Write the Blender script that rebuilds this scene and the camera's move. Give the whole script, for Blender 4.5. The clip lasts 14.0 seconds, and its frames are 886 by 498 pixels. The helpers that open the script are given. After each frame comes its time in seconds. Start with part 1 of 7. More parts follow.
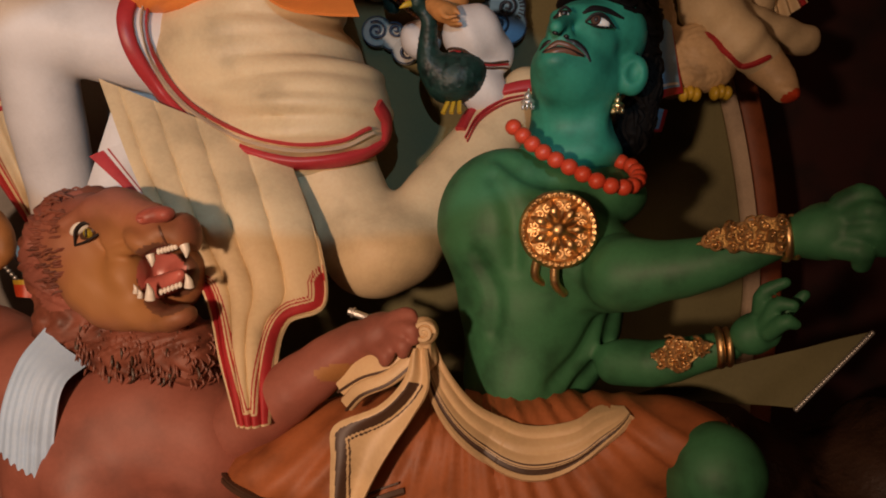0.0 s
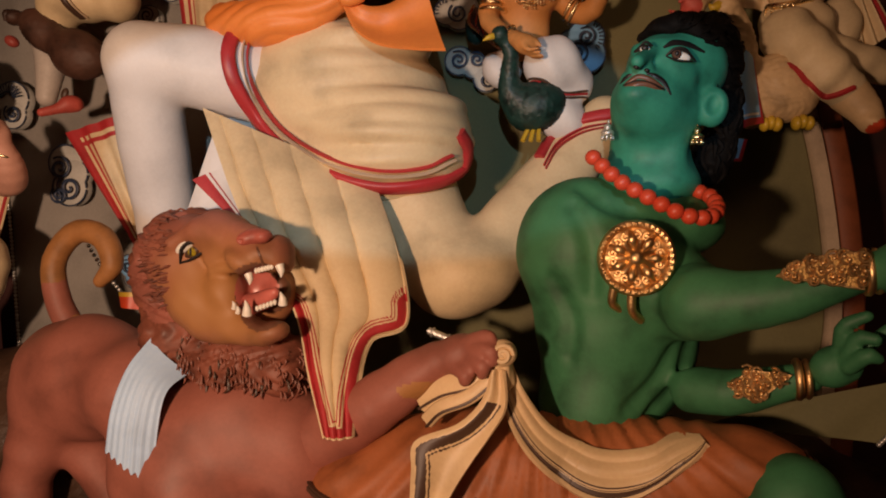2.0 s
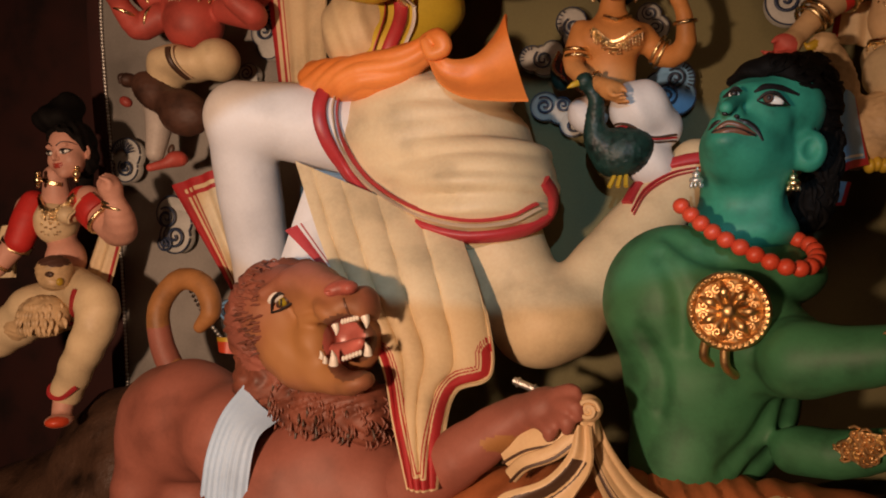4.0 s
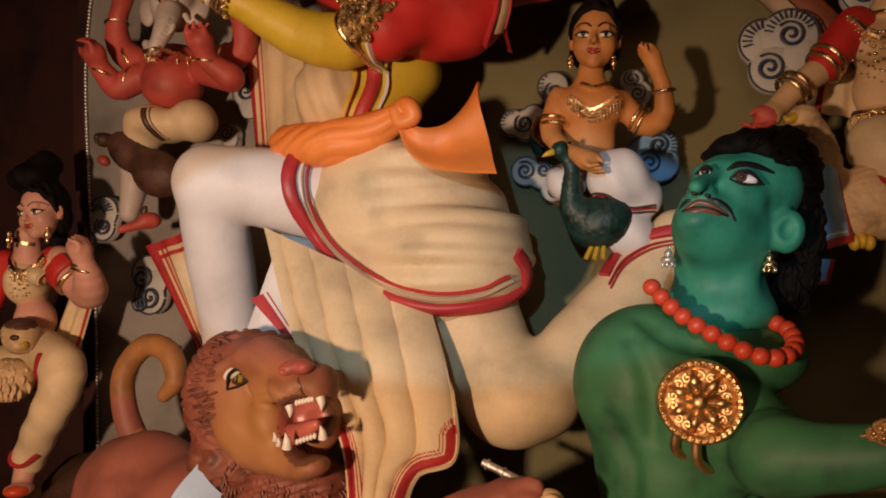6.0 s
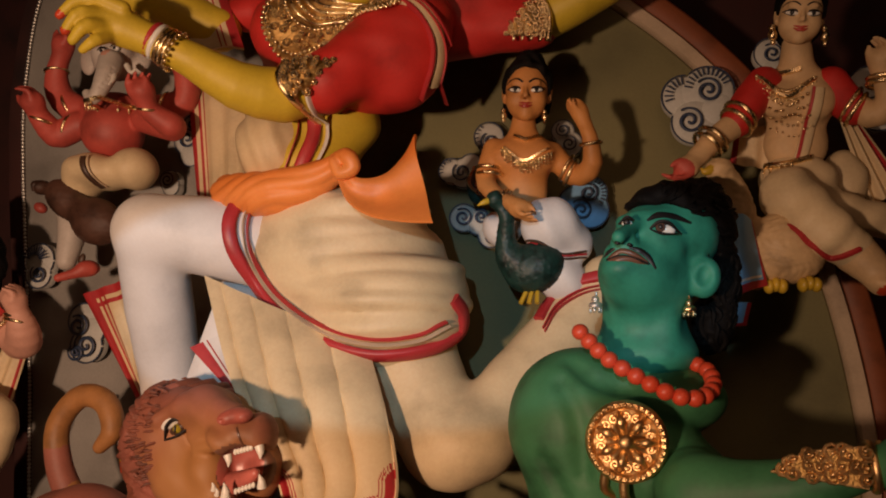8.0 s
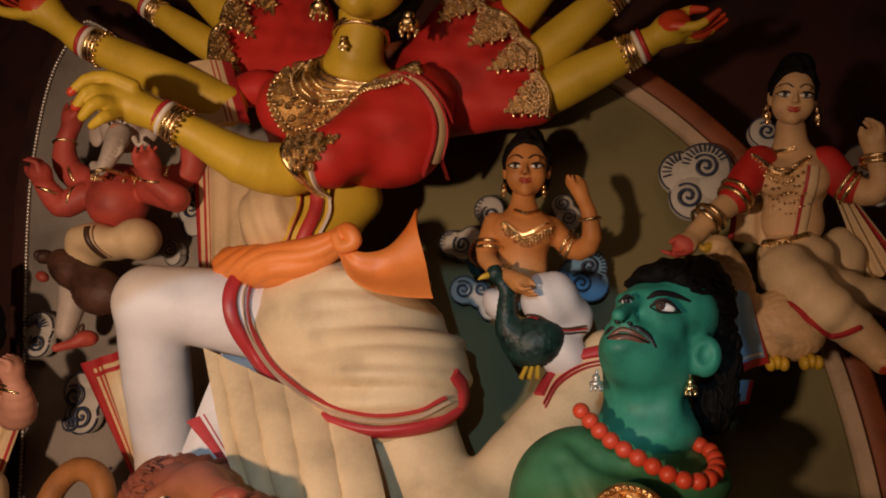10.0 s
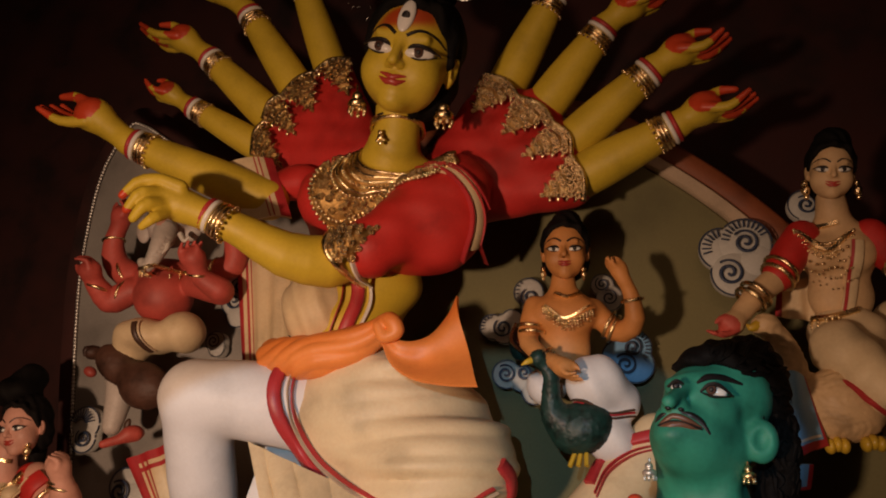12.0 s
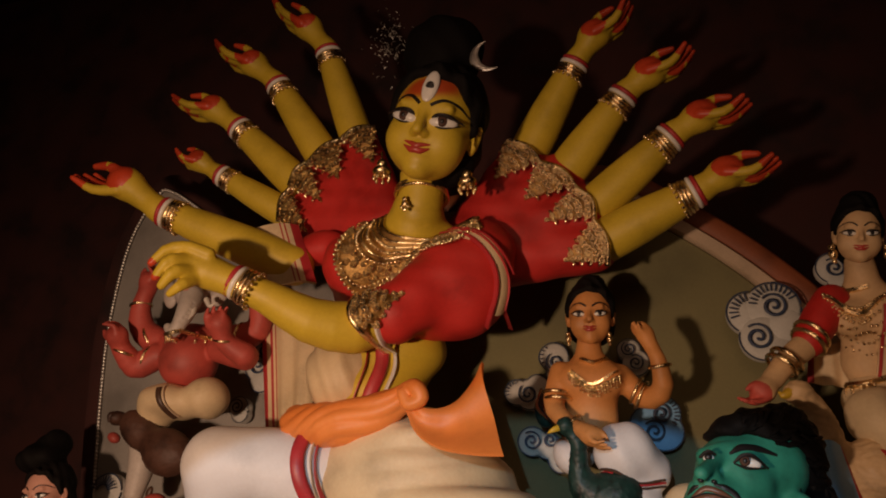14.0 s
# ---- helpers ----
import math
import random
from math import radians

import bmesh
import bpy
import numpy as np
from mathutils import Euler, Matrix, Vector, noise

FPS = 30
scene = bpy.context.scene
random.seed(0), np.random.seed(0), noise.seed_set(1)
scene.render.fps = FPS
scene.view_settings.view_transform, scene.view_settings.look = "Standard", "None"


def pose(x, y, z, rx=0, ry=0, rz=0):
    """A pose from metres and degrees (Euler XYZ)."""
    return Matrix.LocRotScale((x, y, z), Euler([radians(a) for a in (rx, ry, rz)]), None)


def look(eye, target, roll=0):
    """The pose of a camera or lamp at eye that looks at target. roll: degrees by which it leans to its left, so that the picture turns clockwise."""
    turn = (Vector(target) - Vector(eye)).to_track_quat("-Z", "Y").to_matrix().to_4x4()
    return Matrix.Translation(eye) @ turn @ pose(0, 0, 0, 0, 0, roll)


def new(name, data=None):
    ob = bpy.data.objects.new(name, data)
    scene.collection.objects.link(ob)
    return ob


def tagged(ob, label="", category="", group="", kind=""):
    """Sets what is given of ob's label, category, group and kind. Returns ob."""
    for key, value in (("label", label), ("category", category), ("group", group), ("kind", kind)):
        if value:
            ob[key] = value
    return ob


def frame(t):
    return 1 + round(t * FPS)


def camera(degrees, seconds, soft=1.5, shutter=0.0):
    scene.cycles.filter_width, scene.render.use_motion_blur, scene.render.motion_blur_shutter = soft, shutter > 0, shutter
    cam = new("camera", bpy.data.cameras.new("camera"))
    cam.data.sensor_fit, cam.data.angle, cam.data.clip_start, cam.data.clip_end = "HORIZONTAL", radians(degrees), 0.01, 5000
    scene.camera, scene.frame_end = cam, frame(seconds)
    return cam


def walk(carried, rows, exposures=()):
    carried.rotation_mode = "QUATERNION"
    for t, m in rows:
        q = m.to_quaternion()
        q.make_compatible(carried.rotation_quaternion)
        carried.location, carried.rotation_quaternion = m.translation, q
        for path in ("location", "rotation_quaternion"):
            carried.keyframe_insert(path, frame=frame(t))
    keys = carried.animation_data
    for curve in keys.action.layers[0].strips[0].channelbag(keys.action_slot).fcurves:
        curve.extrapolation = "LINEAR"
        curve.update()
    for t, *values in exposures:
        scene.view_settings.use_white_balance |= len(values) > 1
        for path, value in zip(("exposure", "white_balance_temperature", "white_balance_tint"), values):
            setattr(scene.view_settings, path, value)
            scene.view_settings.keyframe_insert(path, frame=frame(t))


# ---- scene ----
import functools

cam = camera(61.6, 14.0, soft=1.9)
PATH = [
    (0.0, (-0.002, 0.286, 1.449), (-0.036, 2.281, 1.316), -0.7),
    (0.5, (-0.004, 0.248, 1.465), (-0.056, 2.244, 1.350), -0.4),
    (1.0, (-0.006, 0.239, 1.463), (-0.091, 2.234, 1.349), 0.1),
    (1.5, (-0.016, 0.241, 1.469), (-0.148, 2.233, 1.346), 0.5),
    (2.0, (-0.022, 0.226, 1.468), (-0.240, 2.212, 1.381), 0.2),
    (2.5, (-0.025, 0.217, 1.473), (-0.322, 2.194, 1.403), -0.2),
    (3.0, (-0.031, 0.219, 1.484), (-0.406, 2.182, 1.410), -0.0),
    (3.2, (-0.039, 0.221, 1.473), (-0.429, 2.182, 1.423), -0.1),
    (5.3, (0.082, 0.264, 1.561), (-0.481, 2.183, 1.609), 0.3),
    (5.5, (0.082, 0.275, 1.561), (-0.469, 2.196, 1.632), 0.3),
    (6.0, (0.081, 0.312, 1.573), (-0.416, 2.245, 1.691), 0.5),
    (6.5, (0.091, 0.283, 1.573), (-0.358, 2.226, 1.723), 0.6),
    (7.0, (0.098, 0.282, 1.578), (-0.317, 2.231, 1.745), 0.1),
    (7.5, (0.104, 0.283, 1.582), (-0.284, 2.235, 1.779), -0.1),
    (8.0, (0.114, 0.267, 1.589), (-0.245, 2.222, 1.810), -0.3),
    (10.3, (0.116, 0.253, 1.617), (-0.238, 2.175, 2.040), 0.2),
    (10.5, (0.119, 0.249, 1.618), (-0.254, 2.162, 2.065), -0.1),
    (11.0, (0.115, 0.261, 1.623), (-0.268, 2.164, 2.104), -0.4),
    (11.5, (0.109, 0.251, 1.632), (-0.300, 2.135, 2.163), -0.6),
    (12.0, (0.104, 0.240, 1.640), (-0.329, 2.103, 2.225), -1.1),
    (12.5, (0.103, 0.232, 1.640), (-0.336, 2.079, 2.268), -0.9),
    (13.0, (0.105, 0.224, 1.643), (-0.355, 2.050, 2.318), -1.0),
    (13.5, (0.105, 0.219, 1.649), (-0.347, 2.034, 2.356), -1.1),
    (14.0, (0.100, 0.230, 1.654), (-0.374, 2.029, 2.390), -0.8),
]
walk(cam, [(t, look(eye, target, roll)) for t, eye, target, roll in PATH], exposures=[(0.0, -0.28), (3.0, 0.0), (5.5, 0.0), (8.0, -0.13), (11.0, -0.18), (14.0, -0.24)])

# ---- light ----
world = bpy.data.worlds.new("hall")
scene.world = world
world.use_nodes = True
world.node_tree.nodes["Background"].inputs[0].default_value = (1.0, 0.55, 0.4, 1)
world.node_tree.nodes["Background"].inputs[1].default_value = 0.035


def lamp(kind, name, eye, target, energy, colour, size):
    data = bpy.data.lights.new(name, kind)
    data.energy, data.color = energy, colour
    if kind == "AREA":
        data.size = size
    else:
        data.shadow_soft_size = size
    ob = new(name, data)
    ob.matrix_world = look(eye, target)
    return ob


hall = lamp("SPOT", "hall_lamp", (-0.80, -0.5, 1.42), (-0.88, 2.2, 1.38), 212, (1.0, 0.63, 0.42), 0.06)
hall.data.spot_size, hall.data.spot_blend = radians(100), 1.0
# unseen fill, added to lift shadows and give the gold a reflection
lamp("AREA", "fill_light", (0.6, -1.8, 3.7), (-0.2, 1.6, 1.3), 15, (1.0, 0.55, 0.33), 1.6)
# narrow cool light for the blue-white patch; its source is unseen
beam = lamp("SPOT", "cool_beam", (0.0, -1.0, 1.94), (-0.33, 2.2, 1.655), 95, (0.47, 0.77, 1.0), 0.02)
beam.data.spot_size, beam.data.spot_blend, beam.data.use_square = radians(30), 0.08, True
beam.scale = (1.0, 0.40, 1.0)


# ---- materials ----
def paint(name, colour, rough=0.45, var=0.18, scale=9.0, bump=0.06, fine=120.0, metal=0.0, coat=0.0, dirt=None):
    m = bpy.data.materials.new(name)
    m.use_nodes = True
    nt = m.node_tree
    n, ln = nt.nodes, nt.links
    b = n["Principled BSDF"]
    geo = n.new("ShaderNodeTexCoord")
    big = n.new("ShaderNodeTexNoise")
    big.inputs["Scale"].default_value, big.inputs["Detail"].default_value = scale, 5
    small = n.new("ShaderNodeTexNoise")
    small.inputs["Scale"].default_value, small.inputs["Detail"].default_value = fine, 3
    ln.new(geo.outputs["Object"], big.inputs["Vector"])
    ln.new(geo.outputs["Object"], small.inputs["Vector"])
    ramp = n.new("ShaderNodeValToRGB")
    dark = dirt or tuple(c * (1 - 1.6 * var) for c in colour)
    lite = tuple(min(0.95, c * (1 + 0.7 * var)) for c in colour)
    ramp.color_ramp.elements[0].position, ramp.color_ramp.elements[0].color = 0.3, (*dark, 1)
    ramp.color_ramp.elements[1].position, ramp.color_ramp.elements[1].color = 0.7, (*lite, 1)
    mid = ramp.color_ramp.elements.new(0.5)
    mid.color = (*colour, 1)
    ln.new(big.outputs["Fac"], ramp.inputs["Fac"])
    mix = n.new("ShaderNodeMixRGB")
    mix.blend_type = "OVERLAY"
    mix.inputs["Fac"].default_value = 0.12
    ln.new(ramp.outputs["Color"], mix.inputs["Color1"])
    ln.new(small.outputs["Fac"], mix.inputs["Color2"])
    ln.new(mix.outputs["Color"], b.inputs["Base Color"])
    rr = n.new("ShaderNodeMapRange")
    rr.inputs["To Min"].default_value, rr.inputs["To Max"].default_value = max(0.05, rough - 0.12), min(1.0, rough + 0.14)
    ln.new(big.outputs["Fac"], rr.inputs["Value"])
    ln.new(rr.outputs["Result"], b.inputs["Roughness"])
    b.inputs["Metallic"].default_value = metal
    b.inputs["Coat Weight"].default_value = coat
    bp = n.new("ShaderNodeBump")
    bp.inputs["Strength"].default_value, bp.inputs["Distance"].default_value = bump, 0.004
    ln.new(small.outputs["Fac"], bp.inputs["Height"])
    ln.new(bp.outputs["Normal"], b.inputs["Normal"])
    return m


YELLOW = paint("yellow_skin_paint", (0.58, 0.42, 0.032), 0.52, 0.12)
RED = paint("red_blouse_paint", (0.50, 0.022, 0.018), 0.58, 0.2)
BORDER = paint("crimson_border_paint", (0.42, 0.03, 0.035), 0.45, 0.2)
CREAM = paint("cream_cloth_paint", (0.68, 0.53, 0.315), 0.55, 0.14)
# white cloth, its paleness partly the cool beam's light held in the colour
LITWHITE = paint("white_lit_cloth_paint", (0.72, 0.69, 0.66), 0.55, 0.08)
ORANGE = paint("orange_sash_paint", (0.78, 0.24, 0.05), 0.5, 0.12)
GREEN = paint("green_skin_paint", (0.042, 0.17, 0.072), 0.58, 0.3, 12)
# green skin turned teal: the cool beam's light is in this colour
LITGREEN = paint("beam_lit_green_paint", (0.03, 0.25, 0.16), 0.58, 0.25, 14)
HAIR = paint("black_hair_paint", (0.006, 0.005, 0.0045), 0.72, 0.3)
HAIR.node_tree.nodes["Principled BSDF"].inputs["Specular IOR Level"].default_value = 0.10
GOLD = paint("gold_leaf", (0.90, 0.70, 0.40), 0.26, 0.2, 30, 0.25, 320, metal=1.0)
OLDGOLD = paint("dark_gold_ground", (0.50, 0.31, 0.11), 0.45, 0.3, 30, 0.6, 260, metal=1.0)
COPPER = paint("copper_foil", (0.80, 0.52, 0.24), 0.40, 0.2, 26, 0.2, 200, metal=1.0)
SILVER = paint("silver_foil", (0.75, 0.73, 0.68), 0.38, 0.2, 26, 0.5, 200, metal=0.85)
CORAL = paint("coral_bead_paint", (0.62, 0.07, 0.03), 0.4, 0.12)
LION = paint("red_brown_lion_paint", (0.30, 0.10, 0.068), 0.58, 0.2, 8)
MUZZLE = paint("tan_muzzle_paint", (0.36, 0.16, 0.05), 0.58, 0.25, 12)
MANE = paint("dark_mane_paint", (0.20, 0.062, 0.036), 0.55, 0.35, 20)
EYEWHITE = paint("eye_white_paint", (0.78, 0.76, 0.7), 0.25, 0.05)
BLACK = paint("black_line_paint", (0.015, 0.012, 0.012), 0.4, 0.2)
IRIS = paint("amber_iris_paint", (0.45, 0.36, 0.03), 0.2, 0.3, 80)
LIP = paint("lip_paint", (0.42, 0.05, 0.035), 0.35, 0.2)
DLIP = paint("brown_lip_paint", (0.16, 0.07, 0.04), 0.35, 0.2)
NOSE = paint("nose_paint", (0.40, 0.10, 0.07), 0.5, 0.25, 20)
TONGUE = paint("tongue_paint", (0.52, 0.14, 0.11), 0.35, 0.2)
TOOTH = paint("tooth_paint", (0.8, 0.75, 0.66), 0.3, 0.08)
PALEBLUE = paint("pale_blue_fringe_paint", (0.44, 0.62, 0.86), 0.55, 0.14)
RUST = paint("rust_cloth_paint", (0.36, 0.11, 0.035), 0.58, 0.25, 10)
SASH = paint("cream_sash_paint", (0.68, 0.48, 0.26), 0.5, 0.12)
UMBER = paint("umber_line_paint", (0.07, 0.035, 0.02), 0.5, 0.2)
ALTA = paint("red_dye_paint", (0.55, 0.06, 0.02), 0.4, 0.25)
OLIVE = paint("olive_board_paint", (0.165, 0.150, 0.066), 0.75, 0.18, 4)
GREY = paint("grey_cloth_board", (0.30, 0.28, 0.25), 0.8, 0.18, 5)
RIM = paint("rust_rim_paint", (0.22, 0.06, 0.02), 0.6, 0.25)
RIMPALE = paint("pale_rim_paint", (0.50, 0.38, 0.26), 0.6, 0.15)
MAROON = paint("maroon_wall_cloth", (0.035, 0.008, 0.006), 0.85, 0.4, 6)
MUD = paint("dark_mud_base", (0.06, 0.03, 0.017), 0.5, 0.5, 10, 0.9, 60)
CLOUD = paint("cloud_board_paint", (0.50, 0.50, 0.46), 0.6, 0.1)
# blue board paint; on cloth and one cloud it stands for the beam's light
BLUETINT = paint("blue_tint_paint", (0.20, 0.42, 0.68), 0.55, 0.12)
NAVY = paint("navy_line_paint", (0.02, 0.035, 0.075), 0.5, 0.25)
PINK = paint("coral_red_skin_paint", (0.46, 0.075, 0.055), 0.58, 0.2)
ELEPH = paint("grey_white_head_paint", (0.46, 0.41, 0.36), 0.5, 0.18)
AMBER = paint("amber_skin_paint", (0.55, 0.24, 0.07), 0.58, 0.15)
FAIR = paint("fair_skin_paint", (0.62, 0.42, 0.22), 0.58, 0.14)
ROSE = paint("rose_skin_paint", (0.58, 0.30, 0.22), 0.58, 0.14)
BROWN = paint("brown_fur_paint", (0.07, 0.03, 0.018), 0.6, 0.35, 16)
PEACOCK = paint("peacock_green_paint", (0.008, 0.034, 0.027), 0.5, 0.45, 40)
SWAN = paint("buff_feather_paint", (0.55, 0.38, 0.20), 0.5, 0.25, 22)
BEAK = paint("yellow_beak_paint", (0.55, 0.36, 0.03), 0.4, 0.2)


def airbrushed(name, base, tone, centre, radii, soft=0.5, **more):
    """Paint with a second tone sprayed softly round a place on the thing."""
    m = paint(name, base, **more)
    n, ln = m.node_tree.nodes, m.node_tree.links
    b = n["Principled BSDF"]
    old = b.inputs["Base Color"].links[0].from_socket
    co = n.new("ShaderNodeTexCoord")
    sub = n.new("ShaderNodeVectorMath")
    sub.operation = "SUBTRACT"
    sub.inputs[1].default_value = centre
    div = n.new("ShaderNodeVectorMath")
    div.operation = "DIVIDE"
    div.inputs[1].default_value = radii
    ln.new(co.outputs["Object"], sub.inputs[0])
    ln.new(sub.outputs[0], div.inputs[0])
    size = n.new("ShaderNodeVectorMath")
    size.operation = "LENGTH"
    ln.new(div.outputs[0], size.inputs[0])
    wob = n.new("ShaderNodeTexNoise")
    wob.inputs["Scale"].default_value = 22
    ln.new(co.outputs["Object"], wob.inputs["Vector"])
    add = n.new("ShaderNodeMath")
    add.operation = "MULTIPLY_ADD"
    add.inputs[1].default_value = 0.45
    ln.new(wob.outputs["Fac"], add.inputs[0])
    ln.new(size.outputs["Value"], add.inputs[2])
    rng = n.new("ShaderNodeMapRange")
    rng.interpolation_type = "SMOOTHSTEP"
    rng.inputs["From Min"].default_value, rng.inputs["From Max"].default_value = 1.2 - soft, 1.2 + soft
    rng.inputs["To Min"].default_value, rng.inputs["To Max"].default_value = 1.0, 0.0
    ln.new(add.outputs[0], rng.inputs["Value"])
    mix = n.new("ShaderNodeMixRGB")
    mix.inputs["Color2"].default_value = (*tone, 1)
    ln.new(rng.outputs["Result"], mix.inputs["Fac"])
    ln.new(old, mix.inputs["Color1"])
    ln.new(mix.outputs["Color"], b.inputs["Base Color"])
    return m


LIONHEAD = airbrushed("lion_face_paint", (0.29, 0.10, 0.066), (0.37, 0.17, 0.055), (-0.637, 1.680, 1.304), (0.155, 0.20, 0.115), 0.6, rough=0.6, var=0.3, scale=10)
BROW = airbrushed("brow_face_paint", (0.58, 0.42, 0.032), (0.42, 0.06, 0.01), (-0.322, 1.750, 2.704), (0.085, 0.09, 0.032), 0.4, rough=0.5, var=0.1, scale=9)


# ---- modelling helpers ----
def unit(v):
    v = np.asarray(v, float)
    return v / (np.linalg.norm(v) + 1e-12)


def spline(points, n):
    """A smooth curve through points, n samples."""
    p = np.asarray(points, float)
    p = np.vstack([2 * p[0] - p[1], p, 2 * p[-1] - p[-2]])
    out = []
    for s in np.linspace(0, len(p) - 3 - 1e-6, n):
        i, f = int(s), s - int(s)
        a, b, c, d = p[i:i + 4]
        out.append(0.5 * (2 * b + (c - a) * f + (2 * a - 5 * b + 4 * c - d) * f * f + (3 * b - a - 3 * c + d) * f ** 3))
    return np.array(out)


def cap(a, b, ra, rb, k=0.02, flat=1.0):
    return ("cap", np.asarray(a, float), np.asarray(b, float), ra, rb, k, flat)


def limb(points, radii, k=0.02, flat=1.0, n=0):
    """Tapered rounded segments through points. flat below 1 makes it shallow front to back."""
    pr = np.column_stack([np.asarray(points, float), np.asarray(radii, float)])
    if n:
        pr = spline(pr, n)
    return [("tube", [cap(p[:3], q[:3], p[3], q[3], k, flat) for p, q in zip(pr[:-1], pr[1:])], k)]


def ball(c, r, turn=(0, 0, 0), k=0.02):
    r = (r, r, r) if np.isscalar(r) else r
    m = np.array(Euler([radians(a) for a in turn]).to_matrix())
    return ("ell", np.asarray(c, float), np.asarray(r, float), m, k)


def cut(prim, k=0.006):
    return ("cut", prim, k)


def reach(p):
    if p[0] == "cap":
        r = max(p[3], p[4])
        return np.minimum(p[1], p[2]) - r, np.maximum(p[1], p[2]) + r
    if p[0] == "cut":
        return reach(p[1])
    if p[0] == "tube":
        b = [reach(c) for c in p[1]]
        return np.min([v[0] for v in b], 0), np.max([v[1] for v in b], 0)
    r = np.max(p[2])
    return p[1] - r, p[1] + r


def dist(p, q):
    """Distance of points q (..., 3) from a primitive."""
    if p[0] == "cap":
        _, a, b, ra, rb, _, flat = p
        s = np.array([1, 1 / flat, 1])
        ba, pa = (b - a) * s, (q - a) * s
        h = np.clip((pa @ ba) / max(ba @ ba, 1e-12), 0, 1)
        d = np.sqrt(np.sum((pa - h[..., None] * ba) ** 2, -1)) - (ra + h * (rb - ra))
        return d
    if p[0] == "tube":
        return np.minimum.reduce([dist(c, q) for c in p[1]])
    _, c, r, m, _ = p
    v = (q - c) @ m
    k0 = np.sqrt(np.sum((v / r) ** 2, -1)) + 1e-9
    k1 = np.sqrt(np.sum((v / r ** 2) ** 2, -1)) + 1e-9
    return k0 * (k0 - 1) / k1


def blend(f, p, q):
    if p[0] == "cut":
        d = -dist(p[1], q)
        k = p[2]
        h = np.clip(0.5 - 0.5 * (f - d) / k, 0, 1)
        return f * (1 - h) + d * h + k * h * (1 - h)
    d = dist(p, q)
    k = p[5] if p[0] == "cap" else p[-1]
    h = np.clip(0.5 + 0.5 * (f - d) / k, 0, 1)
    return f * (1 - h) + d * h - k * h * (1 - h)


def depth_of(prims, q):
    f = np.full(q.shape[:-1], 1.0)
    for p in prims:
        f = blend(f, p, q)
    return f


def slope_of(prims, q, e=0.002):
    g = np.stack([depth_of(prims, q + d) - depth_of(prims, q - d) for d in np.eye(3) * e], -1)
    return g / (np.linalg.norm(g, axis=-1, keepdims=True) + 1e-9)


def front(prims, x, z, y=1.0):
    """The foremost points of a body over (x, z), and their normals."""
    q = np.column_stack([x, np.full(len(x), y), z]).astype(float)
    for _ in range(70):
        d = depth_of(prims, q)
        q[:, 1] += np.clip(0.75 * d, -0.02, 0.12)
        q[:, 1] = np.minimum(q[:, 1], 2.6)
    return q, slope_of(prims, q)


def on(prims, *places):
    """The foremost points of a body at places given by their x and z, and the normals there."""
    p = np.array(places, float)
    return front(prims, p[:, 0], p[:, 2])


def gap(curve, p):
    """Distance of p from a polyline, seen from the front."""
    c = np.asarray(curve)[:, (0, 2)]
    a, e = c[:-1], np.diff(c, axis=0)
    w = np.asarray(p)[[0, 2]] - a
    h = np.clip(np.sum(w * e, 1) / (np.sum(e * e, 1) + 1e-12), 0, 1)
    return float(np.sqrt(np.min(np.sum((w - h[:, None] * e) ** 2, 1))))


